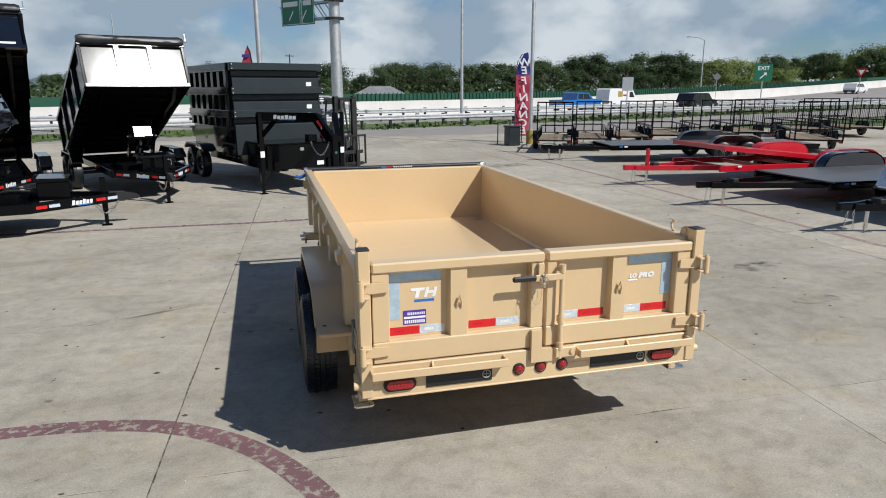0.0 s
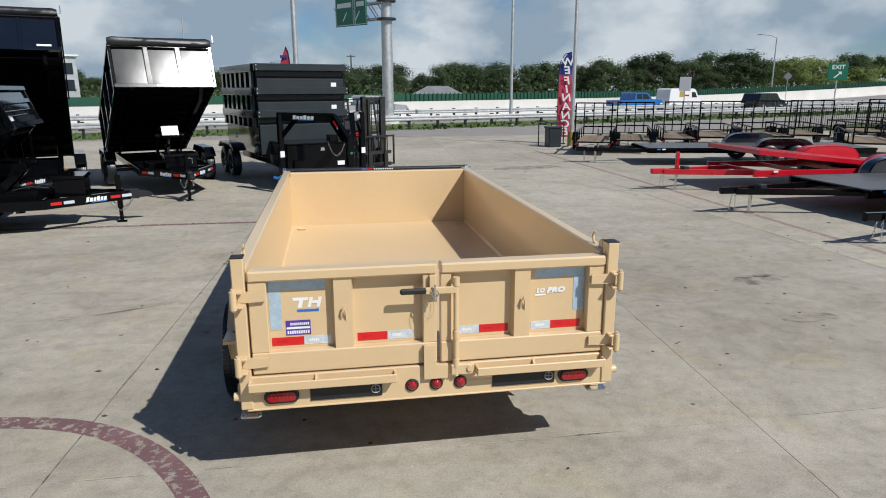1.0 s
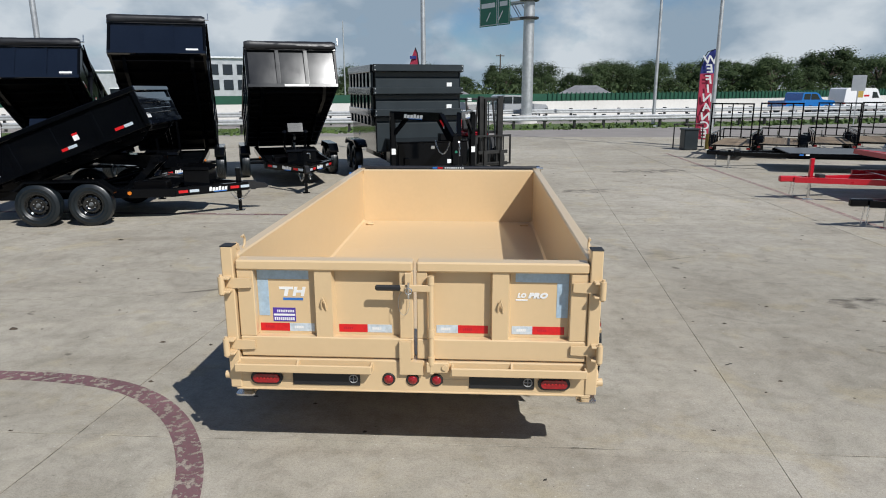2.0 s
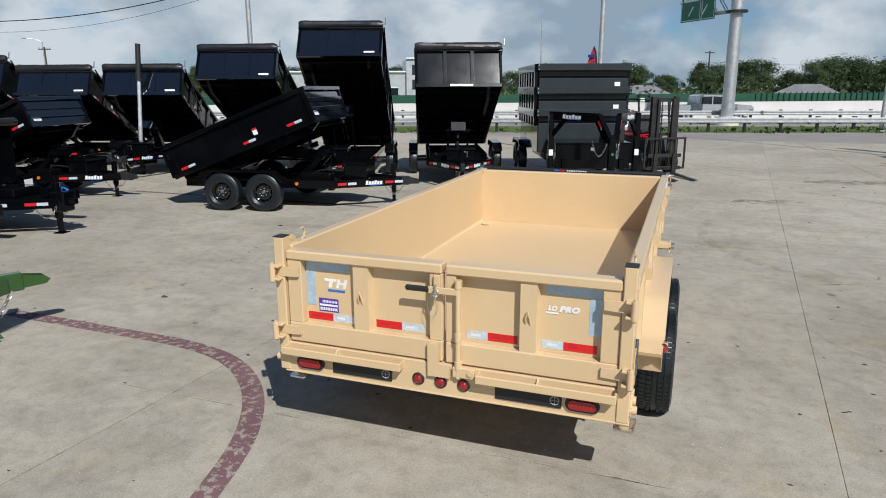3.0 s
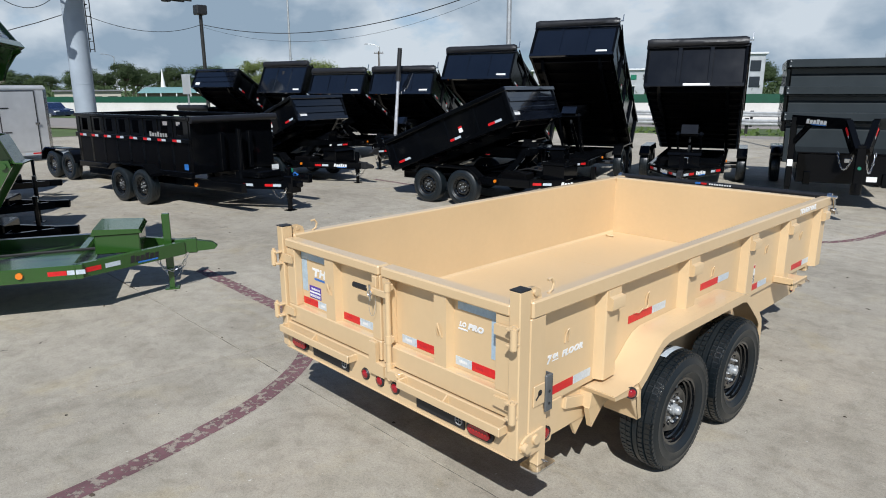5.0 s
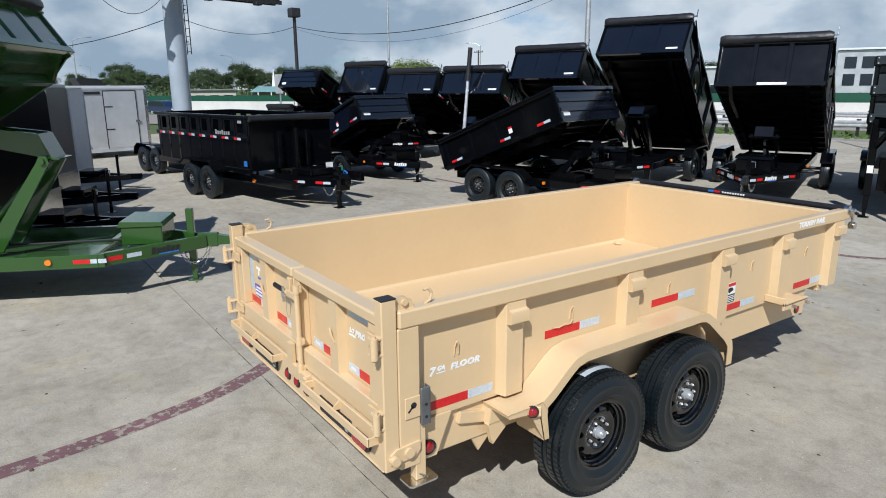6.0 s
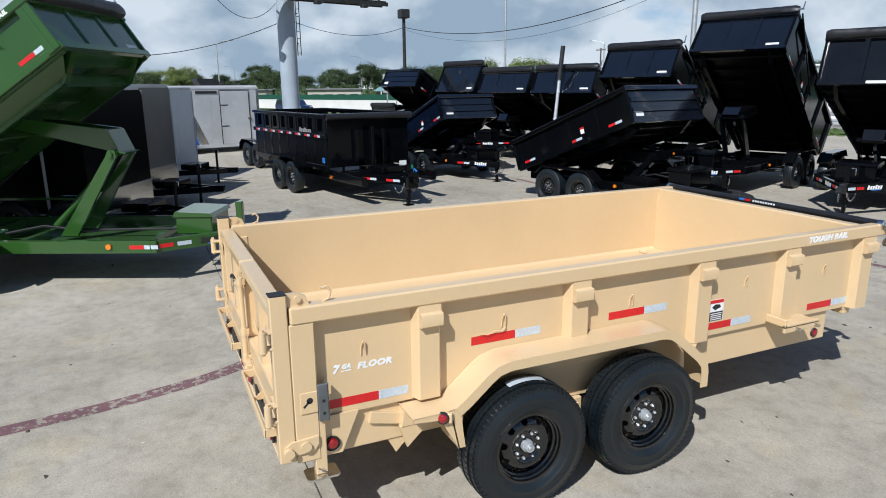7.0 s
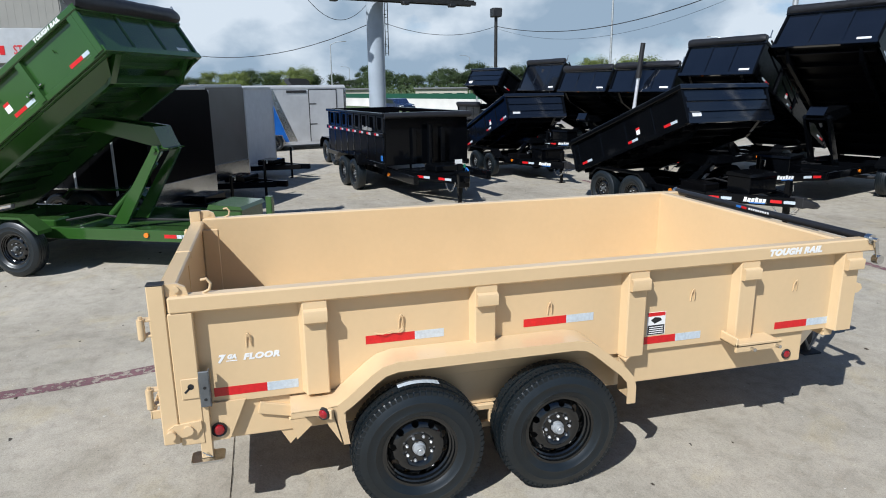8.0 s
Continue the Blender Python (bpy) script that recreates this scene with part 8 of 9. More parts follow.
# ---- poles, signs, banner ----
def light_pole(x, y, h, r, label, arm=0.0, turn=0.0, mat=GALV, base=None):
    T = thing("light_pole", pose(x, y, 0, 0, 0, turn), label, "pole", "tall poles")
    part("shaft", Build().cyl((0, 0, -0.1), (0, 0, h), r, 14, r * 0.62), mat, T)
    part("base_flange", Build().box(-2.2 * r, 2.2 * r, -2.2 * r, 2.2 * r, -0.16, 0.04, 0.01), mat, T)
    if arm:
        part("arm", Build().tube([(0, 0, h - 0.1), (arm * 0.4, 0, h + 0.35), (arm, 0, h + 0.5)], r * 0.4, 8), mat, T)
        part("lamp_head", Build().box(arm - 0.1, arm + 0.55, -0.13, 0.13, h + 0.44, h + 0.56, 0.03), GREY_PRINT, T)
    if base:
        part("base_sleeve", Build().cyl((0, 0, -0.1), (0, 0, 0.62), r * 2.0, 16), base, T, "yellow painted concrete base")
    return T


light_pole(0.02, 23.2, 13.0, 0.095, "tall grey steel lot light pole")
light_pole(12.9, 43.2, 13.0, 0.11, "tall grey steel light pole by the guard rail")
light_pole(10.92, 26.4, 13.0, 0.085, "tall grey steel light pole on yellow base", base=YELLOW)
light_pole(-11.71, 20.44, 13.0, 0.10, "tall grey steel light pole behind the trailers")
light_pole(-57, 39, 13.0, 0.14, "slim far light pole")
light_pole(-18.5, 100.5, 12.0, 0.13, "slim far light pole")
for x, y, h, turn in ((-111.8, 16.1, 9.6, 90), (-161.0, 56.2, 9.6, 265), (-93.3, 79.8, 9.6, 220), (-217.0, 32.4, 8.6, 265), (69.0, 95.6, 9.8, 145)):
    light_pole(x, y, h, 0.13, "far grey street lamp with curved arm", 2.2, turn)


def wood_lamp_pole(x, y):
    T = thing("lamp_pole", pose(x, y, 0), "dark square lamp pole with box flood lamp", "pole", "tall poles")
    part("shaft", Build().cyl((0, 0, -0.1), (0, 0, 5.95), 0.10, 12, 0.085), FORK_GREY, T)
    part("lamp_box", Build().box(-0.26, 0.26, -0.26, 0.26, 5.95, 6.40, 0.04), PLASTIC, T, "black box lamp")


wood_lamp_pole(-28.3, 16.5)


def wire(p0, p1, sag, label="thin dark overhead cable", r=0.016):
    p0, p1 = Vector(p0), Vector(p1)
    pts = [p0.lerp(p1, k / 20) - Vector((0, 0, 4 * sag * (k / 20) * (1 - k / 20))) for k in range(21)]
    solid("overhead_cable", Build().tube(pts, r, 6), PLASTIC, label, "cable", "overhead cables")


wire((-28.3, 16.5, 5.5), (-11.71, 20.44, 6.1), 0.98)
wire((-28.3, 16.5, 5.4), (-11.71, 20.44, 5.9), 1.22, r=0.006)
wire((-23.3, 9.0, 5.1), (-37.4, -6.6, 7.6), 2.25)
wire((-28.3, 16.5, 5.5), (-23.3, 9.6, 5.15), 0.48, r=0.012)
wire((-23.2, 9.0, 6.0), (-22.6, 6.2, 6.2), 0.9, r=0.012)


def utility_pole(x, y, h):
    T = thing("utility_pole", pose(x, y, -0.3, 0, 0, 25), "far brown wooden utility pole with crossarm", "pole", "tall poles")
    part("shaft", Build().cyl((0, 0, 0), (0, 0, h), 0.15, 10, 0.10), BARK, T)
    part("crossarm", Build().box(-0.8, 0.8, -0.06, 0.06, h - 0.35, h - 0.22, 0.01), BARK, T)
    for k in (-0.7, -0.3, 0.3, 0.7):
        part("insulator", Build().cyl((k, 0, h - 0.22), (k, 0, h - 0.06), 0.04, 8), GREY_PRINT, T)


utility_pole(5.1, 120.0, 8.4)
utility_pole(-79.3, 68.4, 8.2)
for k, z in enumerate((6.3, 5.1, 4.6)):
    wire((5.1, 120.0, z), (76.0, 118.0, z + 0.9), 1.3, "far thin power line before the trees", 0.013)


def billboard_mast(x, y):
    T = thing("billboard_mast", pose(x, y, 0, 0, 0, 14), "huge pale grey billboard mast with steel catwalk", "mast")
    part("column", Build().lathe([(0.001, -0.1), (0.365, -0.1), (0.365, 7.5), (0.001, 7.5)], (0, 0, 0), "z", 36, closed=False), BILL_GREY, T)
    for z in (2.6, 5.1):
        part("weld_ring", Build().lathe([(0.35, z - 0.02), (0.369, z - 0.01), (0.369, z + 0.01), (0.35, z + 0.02)], (0, 0, 0), "z", 36), BILL_GREY, T)
    part("catwalk", Build().box(0.45, 1.0, -4.3, 4.3, 6.02, 6.07, 0.01), FORK_GREY, T, "dark steel catwalk grating")
    for s in (0.5, 0.95):
        part("catwalk_beam", Build().box(s - 0.05, s + 0.05, -4.4, 4.4, 5.86, 6.02, 0.01), FORK_GREY, T)
    for k in range(9):
        y0 = -4.2 + 1.05 * k
        part("catwalk_bracket", Build().bar((0.1, y0, 6.35), (1.0, y0, 5.95), 0.05, 0.05), FORK_GREY, T)
    for y0 in (-2.2, 0.9, 3.1):
        part("catwalk_lamp", Build().box(0.98, 1.25, y0 - 0.15, y0 + 0.15, 5.72, 5.86, 0.03), PLASTIC, T)
    for s in (0.02, 0.32):
        part("ladder_rail", Build().box(s, s + 0.03, 0.42, 0.45, 3.75, 6.0, 0.004), FORK_GREY, T)
    for z in (4.2, 5.4):
        part("ladder_bracket", Build().box(0.16, 0.20, 0.34, 0.43, z, z + 0.04, 0.004), FORK_GREY, T)
    for k in range(8):
        part("ladder_rung", Build().cyl((0.03, 0.435, 3.85 + k * 0.29), (0.34, 0.435, 3.85 + k * 0.29), 0.012, 6), FORK_GREY, T)


billboard_mast(-22.71, 9.14)


def gantry_sign(x, y):
    """Cantilever highway sign: column on a concrete footing, lattice arm, two green panels."""
    T = thing("highway_sign", pose(x, y, -0.16, 0, 0, 130) @ Matrix.Diagonal((1.067, 1.067, 1.067, 1)), "green highway guide sign on a galvanised cantilever column", "sign")
    part("footing", Build().cyl((0, 0, -0.2), (0, 0, 0.62), 0.72, 20), BARRIER, T, "round concrete footing")
    part("column", Build().cyl((0, 0, 0.6), (0, 0, 9.5), 0.37, 24, 0.34), GALV, T)
    for z in (6.8, 7.8):
        for dy in (-0.35, 0.35):
            part("arm_chord", Build().tube([(0, dy, z), (4.5, dy, z)], 0.06, 8), GALV, T)
    for k in range(5):
        x0 = 0.3 + 0.9 * k
        for dy in (-0.35, 0.35):
            part("arm_brace", Build().tube([(x0, dy, 6.8), (x0 + 0.85, dy, 7.8)], 0.03, 6), GALV, T)
        part("arm_tie", Build().tube([(x0, -0.35, 6.8), (x0 + 0.45, 0.35, 6.8)], 0.025, 6), GALV, T)
    for z in (6.75, 7.85):
        part("collar", Build().cyl((0, 0, z - 0.06), (0, 0, z + 0.06), 0.62, 20), FORK_GREY, T)
    for x0, x1, z0, z1 in ((1.3, 2.5, 6.45, 8.4), (2.55, 4.4, 6.45, 8.4)):
        pn = part("sign_panel", Build().box(x0, x1, 0.46, 0.50, z0, z1, 0.01), SIGN_GREEN, T, "green reflective sign panel")
        part("border", Build().box(x0 + 0.05, x1 - 0.05, 0.50, 0.503, z1 - 0.10, z1 - 0.06, 0.001).box(x0 + 0.05, x1 - 0.05, 0.50, 0.503, z0 + 0.06, z0 + 0.10, 0.001).box(x0 + 0.05, x0 + 0.09, 0.50, 0.503, z0 + 0.10, z1 - 0.10, 0.001).box(x1 - 0.09, x1 - 0.05, 0.50, 0.503, z0 + 0.10, z1 - 0.10, 0.001), WHITE, pn)
        part("writing_bar", Build().box(x0 + 0.25, x1 - 0.2, 0.50, 0.504, z1 - 0.75, z1 - 0.45, 0.001), WHITE, pn, "white writing on green")
        if x1 - x0 > 2:
            part("writing_bar", Build().box(x0 + 0.7, x1 - 0.8, 0.50, 0.504, z0 + 0.45, z0 + 0.65, 0.001), WHITE, pn)
        else:
            part("arrow", Build().bar((x0 + 1.1, 0.503, z0 + 0.35), (x0 + 0.7, 0.503, z0 + 0.9), 0.003, 0.09, 0.001), WHITE, pn)


gantry_sign(5.2, 48.0)


def exit_sign(x, y, z, turn):
    T = thing("exit_sign", pose(x, y, z, 0, 0, turn), "green highway exit sign with white arrow", "sign")
    part("post", Build().box(-0.06, 0.06, -0.04, 0.04, -3.0, 2.6, 0.01), GALV, T)
    pn = part("sign_panel", Build().box(-0.95, 0.95, -0.08, -0.04, 2.5, 4.3, 0.03), SIGN_GREEN, T, "green reflective sign panel")
    lettering("sign_lettering", "EXIT", 0.62, Matrix.Translation((0, -0.085, 3.85)) @ pose(0, 0, 0, 90), WHITE, pn, 0, "white EXIT letters", 0.004, bold=0.01)
    part("arrow", Build().bar((-0.33, -0.085, 2.75), (0.20, -0.085, 3.22), 0.01, 0.12, 0.001).prism([(0.0, 3.40), (0.36, 3.40), (0.36, 3.05)], "y", -0.092, -0.082), WHITE, pn)


exit_sign(54.9, 65.0, 0.6, -24)


def road_sign(x, y, h, shape, label, turn=0, back=False, z=0.0):
    T = thing("road_sign", pose(x, y, z, 0, 0, turn), label, "sign", "small road signs")
    part("post", Build().box(-0.035, 0.035, -0.03, 0.03, -0.5, h, 0.005), GALV, T)
    if shape == "yield":
        part("face", Build().prism([(-0.55, h), (0.55, h), (0.0, h - 0.95)], "y", -0.06, -0.04), RED_TAPE, T, "red and white yield face")
        part("inner_face", Build().prism([(-0.30, h - 0.14), (0.30, h - 0.14), (0.0, h - 0.66)], "y", -0.066, -0.058), WHITE, T)
    elif shape == "diamond":
        part("face", Build().prism([(0, h + 0.5), (0.5, h), (0, h - 0.5), (-0.5, h)], "y", -0.06, -0.04), GREY_PRINT, T, "bare grey back of a diamond sign")
    else:
        part("face", Build().box(-0.38, 0.38, -0.06, -0.04, h - 0.95, h, 0.03), SILVER_SKIN if back else WHITE, T, "pale metal sign face")


road_sign(25.6, 43.9, 3.1, "plate", "bare metal back of a road sign", -25, True)
road_sign(62.7, 59.4, 4.1, "yield", "red and white yield sign on a post", -40, z=0.2)
road_sign(41.0, 36.0, 3.0, "plate", "pale square road sign on a post", -50)
road_sign(55.9, 74.3, 3.4, "diamond", "grey back of a diamond road sign", -35, z=0.3)
road_sign(-27.7, 15.25, 3.1, "plate", "pale metal lot sign on a post", 6, True)


def feather_banner(x, y, turn):
    """Tall cloth banner on a bent pole; the words show from behind, mirrored."""
    T = thing("feather_banner", pose(x, y, 0, 0, 0, turn) @ Matrix.Diagonal((1, 1, 0.885, 1)), "tall red and blue feather banner with white words", "banner")
    part("pole", Build().tube([(-0.36, 0, 0.02), (-0.36, 0, 3.3), (-0.30, 0, 3.9), (-0.12, 0, 4.25), (0.15, 0, 4.35)], 0.018, 8), PLASTIC, T)
    part("ground_cross", Build().box(-0.75, 0.03, -0.03, 0.03, 0.0, 0.05, 0.01).box(-0.39, -0.33, -0.4, 0.4, 0.0, 0.05, 0.01), PLASTIC, T)

    def cloth(z0, z1, mat, name):
        b = Build()
        n, m = 16, 6
        for j in range(n + 1):
            z = z0 + (z1 - z0) * j / n
            top = max(0.0, (z - 3.2) / 1.15)
            left = -0.35 + 0.38 * top ** 2.2
            right = 0.26 - 0.10 * top
            for i in range(m + 1):
                f = i / m
                b.v.append((left + (right - left) * f, 0.035 * math.sin(5 * z + 3 * f) * f + 0.02, z))
        b.f = [(j * (m + 1) + i, j * (m + 1) + i + 1, (j + 1) * (m + 1) + i + 1, (j + 1) * (m + 1) + i) for j in range(n) for i in range(m)]
        o = part(name, b, mat, T)
        return o

    cloth(0.35, 3.30, BANNER_RED, "lower_cloth")
    cloth(3.30, 4.33, BANNER_BLUE, "upper_cloth")
    for word, z0 in (("W", 3.88), ("E", 3.50), ("F", 3.02), ("I", 2.62), ("N", 2.22), ("A", 1.80), ("N", 1.38), ("C", 0.98), ("E", 0.60)):
        for side, ang in ((-1, 0), (1, 0)):
            lettering("banner_letter", word, 0.50, Matrix.Translation((0.02, 0.02 - 0.075 if side < 0 else 0.02 + 0.065, z0)) @ pose(0, 0, 0, 90, 0, 0) @ Matrix.Diagonal((-1, 1, 1, 1)), WHITE, T, 0.15, "", 0.002, bold=0.012)


feather_banner(11.1, 27.7, -18)


def small_flag(x, y):
    T = thing("feather_banner", pose(x, y, 0, 0, 0, -10), "dark red feather flag above the nested beds", "banner")
    part("pole", Build().tube([(0.25, 0, 0.0), (0.25, 0, 3.2), (0.20, 0, 3.6), (0.12, 0, 3.78)], 0.018, 8), PLASTIC, T)
    part("cloth", Build().plate([(0.25, 0, 1.0), (0.25, 0, 3.2), (0.20, 0, 3.6), (0.12, 0, 3.77), (0.03, 0.05, 3.6), (-0.12, 0.08, 3.2), (-0.2, 0.05, 1.0)], 0.004, (0, 1, 0)), BANNER_RED, T)
    for z in (3.4, 3.05, 2.7):
        part("print_bar", Build().box(-0.08, 0.16, -0.006, -0.002, z, z + 0.10, 0.001), BANNER_BLUE, T)


small_flag(-0.47, 24.2)


def meter_box(x, y):
    T = thing("utility_box", pose(x, y, 0, 0, 0, 8), "dark grey metal utility box on the lot's edge", "box")
    part("cabinet", Build().box(-0.28, 0.28, -0.22, 0.22, 0.0, 0.78, 0.03), CHARCOAL, T)
    part("lid", Build().box(-0.31, 0.31, -0.25, 0.25, 0.76, 0.84, 0.02), CHARCOAL, T)


meter_box(10.15, 26.5)


def low_fence(x0, y0, x1, y1):
    T = thing("low_rail", Matrix(), "low grey pipe rail beside the box", "rail")
    part("top_pipe", Build().tube([(x0, y0, 0.95), (x1, y1, 0.95)], 0.025, 8), FORK_GREY, T)
    for f in (0.0, 0.5, 1.0):
        x, y = x0 + (x1 - x0) * f, y0 + (y1 - y0) * f
        part("post", Build().cyl((x, y, -0.05), (x, y, 0.95), 0.025, 8), FORK_GREY, T)


low_fence(9.75, 27.2, 11.0, 27.6)


def iron_fence(pts):
    """Black picket fence along the far side of the trailer rows."""
    T = thing("iron_fence", Matrix(), "long black iron picket fence behind the utility trailers", "fence", kind="structure")
    b = Build()
    for p, d in along([Vector((x, y, 0)) for x, y in pts], 0.14):
        b.box(p.x - 0.009, p.x + 0.009, p.y - 0.009, p.y + 0.009, -0.05, 1.35, 0.002)
    part("picket", b, BLACK, T)["kind"] = "stuff"
    for z in (0.2, 1.25):
        for (xa, ya), (xb, yb) in zip(pts, pts[1:]):
            part("rail", Build().bar((xa, ya, z), (xb, yb, z), 0.03, 0.04), BLACK, T)


iron_fence([(26.0, 33.0), (38.0, 33.5), (44.0, 30.0)])


# ---- vehicles on the highway ----
def car(place, paint, label, category, prof, glass, length, width=1.9, wheel=0.34, axles=(-1.4, 1.45), bed=None):
    """Own axes: x forward. prof: side outline; glass: side windows' outlines."""
    T = thing(category.replace(" ", "_"), place, label, category, "vehicles on the highway")
    hw = width / 2
    body = part("body", Build().prism(prof, "y", -hw, hw), paint, T)
    for s in (-1, 1):
        for g in glass:
            part("window", Build().prism(g, "y", s * (hw - 0.01), s * (hw + 0.012)), WINDOW, T, "dark tinted side glass")
        for x in axles:
            w = part("wheel", Build().lathe([(0.05, -0.1), (wheel - 0.05, -0.1), (wheel, -0.06), (wheel, 0.06), (wheel - 0.05, 0.1), (0.05, 0.1)], (x, s * (hw - 0.06), wheel), "y", 24), RUBBER, T)
            part("rim", Build().lathe([(0.03, s * 0.095), (wheel * 0.62, s * 0.11), (wheel * 0.62, s * 0.06), (0.03, s * 0.06)], (x, s * (hw - 0.06), wheel), "y", 16), SILVER_SKIN, w)
        part("tail_lamp", Build().box(prof[0][0] - 0.02, prof[0][0] + 0.12, s * (hw - 0.28), s * (hw + 0.01), 0.80, 1.02, 0.02), RED_LENS, T)
        part("head_lamp", Build().box(length / 2 - 0.30, length / 2 - 0.02, s * (hw - 0.40), s * (hw + 0.01), 0.70, 0.86, 0.02), WHITE, T)
    part("bumper", Build().box(-length / 2 - 0.05, -length / 2 + 0.12, -hw + 0.05, hw - 0.05, 0.38, 0.62, 0.04), PLASTIC, T)
    return T


def suv(place, paint, label):
    prof = [(-2.35, 0.40), (-2.42, 0.95), (-2.30, 1.15), (-2.05, 1.66), (-1.85, 1.74), (0.35, 1.72), (0.62, 1.62), (1.15, 1.12), (2.20, 0.98), (2.40, 0.78), (2.38, 0.40)]
    glass = [[(-2.05, 1.16), (-1.88, 1.60), (-1.15, 1.63), (-1.15, 1.14)], [(-1.08, 1.14), (-1.08, 1.63), (-0.20, 1.63), (-0.20, 1.12)], [(-0.12, 1.12), (-0.12, 1.62), (0.45, 1.56), (0.92, 1.12)]]
    return car(place, paint, label, "suv", prof, glass, 4.8)


def van(place, paint, label):
    prof = [(-2.9, 0.42), (-2.92, 1.3), (-2.80, 2.42), (-2.5, 2.55), (1.35, 2.52), (1.75, 2.36), (2.35, 1.42), (2.85, 1.18), (2.95, 0.85), (2.92, 0.42)]
    glass = [[(1.05, 1.45), (1.05, 2.1), (1.62, 2.1), (2.08, 1.45)]]
    T = car(place, paint, label, "van", prof, glass, 5.8, 2.0, axles=(-1.75, 1.85))
    for s in (-1, 1):
        part("side_print", Build().box(-1.2, -0.3, s * 1.0, s * 1.006, 1.5, 2.2, 0.002), YELLOW, T, "yellow printed panel")
        part("red_print", Build().box(-0.2, 0.6, s * 1.0, s * 1.006, 1.6, 1.8, 0.002), RED, T)
    return T


def pickup(place, paint, label):
    prof = [(-2.9, 0.48), (-2.92, 1.15), (-1.05, 1.18), (-0.95, 1.80), (-0.75, 1.88), (0.55, 1.86), (0.80, 1.78), (1.35, 1.25), (2.70, 1.15), (2.90, 0.95), (2.90, 0.48)]
    glass = [[(-0.85, 1.26), (-0.80, 1.74), (-0.10, 1.76), (-0.10, 1.24)], [(-0.02, 1.24), (-0.02, 1.76), (0.62, 1.72), (1.08, 1.24)]]
    return car(place, paint, label, "pickup truck", prof, glass, 5.8, 2.0, 0.39, axles=(-1.85, 1.85))


van(pose(37.9, 67.0, 0.12, 0, 0, 22) @ Matrix.Diagonal((0.87, 0.9, 0.86, 1)), CAR_WHITE, "white cargo van with yellow print driving the highway")
suv(pose(44.3, 61.7, 0.10, 0, 0, 22), CAR_BLACK, "black large suv on the highway")
suv(pose(94.2, 89.9, 1.28, 0, 0, 23), CAR_WHITE, "small white suv on the rising ramp")
pickup(pose(31.1, 63.2, 0.05, 0, 0, 22), CAR_BLUE, "bright blue pickup truck on the highway")
pickup(pose(4.0, 51.5, 0.0, 0, 0, 22), CAR_SILVER, "silver pickup truck on the highway before the barrier")
suv(pose(-66.3, 18.5, -0.22, 0, 0, 20) @ Matrix.Diagonal((0.95, 0.95, 0.84, 1)), CAR_NAVY, "dark blue car on the far carriageway")


# ---- far buildings ----
def storage_building():
    T = thing("storage_building", pose(-48.0, 88.0, 0, 0, 0, 26), "long pale storage building with dark lettering", "building")
    part("wall", Build().box(-13, 12, 0, 14, -0.2, 4.6, 0.05), SILVER_SKIN, T)
    part("stair_block", Build().box(12.02, 18.5, -0.6, 12.0, -0.2, 6.5, 0.05), SILVER_SKIN, T)
    for j in range(2):
        for k in range(3):
            part("window", Build().box(12.9 + k * 1.9, 14.2 + k * 1.9, -0.68, -0.58, 2.2 + j * 2.1, 3.6 + j * 2.1, 0.02), WINDOW, T)
    part("roof", Build().box(-13.3, 12.3, -0.3, 14.3, 4.6, 4.85, 0.05), WHITE_SKIN, T)
    part("block_roof", Build().box(12.02, 18.8, -0.9, 12.3, 6.5, 6.75, 0.03), WHITE_SKIN, T)
    for k in range(8):
        w = part("window", Build().box(-11.8 + k * 3.0, -10.2 + k * 3.0, -0.06, 0.02, 0.9, 2.4, 0.02), WINDOW, T)
        part("frame", Build().box(-11.9 + k * 3.0, -10.1 + k * 3.0, -0.08, -0.02, 2.4, 2.5, 0.01), WHITE, w)
    part("green_emblem", Build().box(1.2, 2.0, -0.10, -0.02, 3.3, 4.0, 0.05), SIGN_GREEN, T, "square green sign emblem")
    lettering("sign_lettering", "Storage", 1.0, Matrix.Translation((4.4, -0.06, 3.65)) @ pose(0, 0, 0, 90), PLASTIC, T, 0, "dark Storage letters", 0.02, bold=0.02)


storage_building()


def low_hall():
    """The long low brick hall with a teal hipped roof beyond the highway."""
    T = thing("low_hall", pose(-106.3, 46.8, -1.9, 0, 0, 67), "long low brown hall with pale teal roof", "building")
    part("wall", Build().box(-5.0, 5.0, 0.6, 6.0, -0.2, 3.7, 0.04), BRICK_BROWN, T)
    part("roof", Build().put([(-5.6, 0.0, 3.62), (3.6, 0.0, 3.62), (3.6, 6.6, 3.62), (-5.6, 6.6, 3.62), (-4.4, 3.3, 4.55), (3.6, 3.3, 4.55)], [(0, 1, 5, 4), (1, 2, 5), (2, 3, 4, 5), (3, 0, 4), (0, 3, 2, 1)]), ROOF_TEAL, T)
    part("porch_roof", Build().prism([(-0.4, 3.50), (3.3, 4.50), (7.0, 3.50)], "x", 3.62, 5.9), WHITE, T, "white porch roof")
    for x in (-4.2, -2.0, 0.4, 2.6, 4.6):
        part("post", Build().box(x - 0.08, x + 0.08, 0.05, 0.2, -0.2, 3.62, 0.01), WHITE, T)
    for x in (-3.4, -0.9, 1.6):
        part("window", Build().box(x - 0.5, x + 0.5, 0.57, 0.62, 1.6, 2.9, 0.01), WINDOW, T)


low_hall()


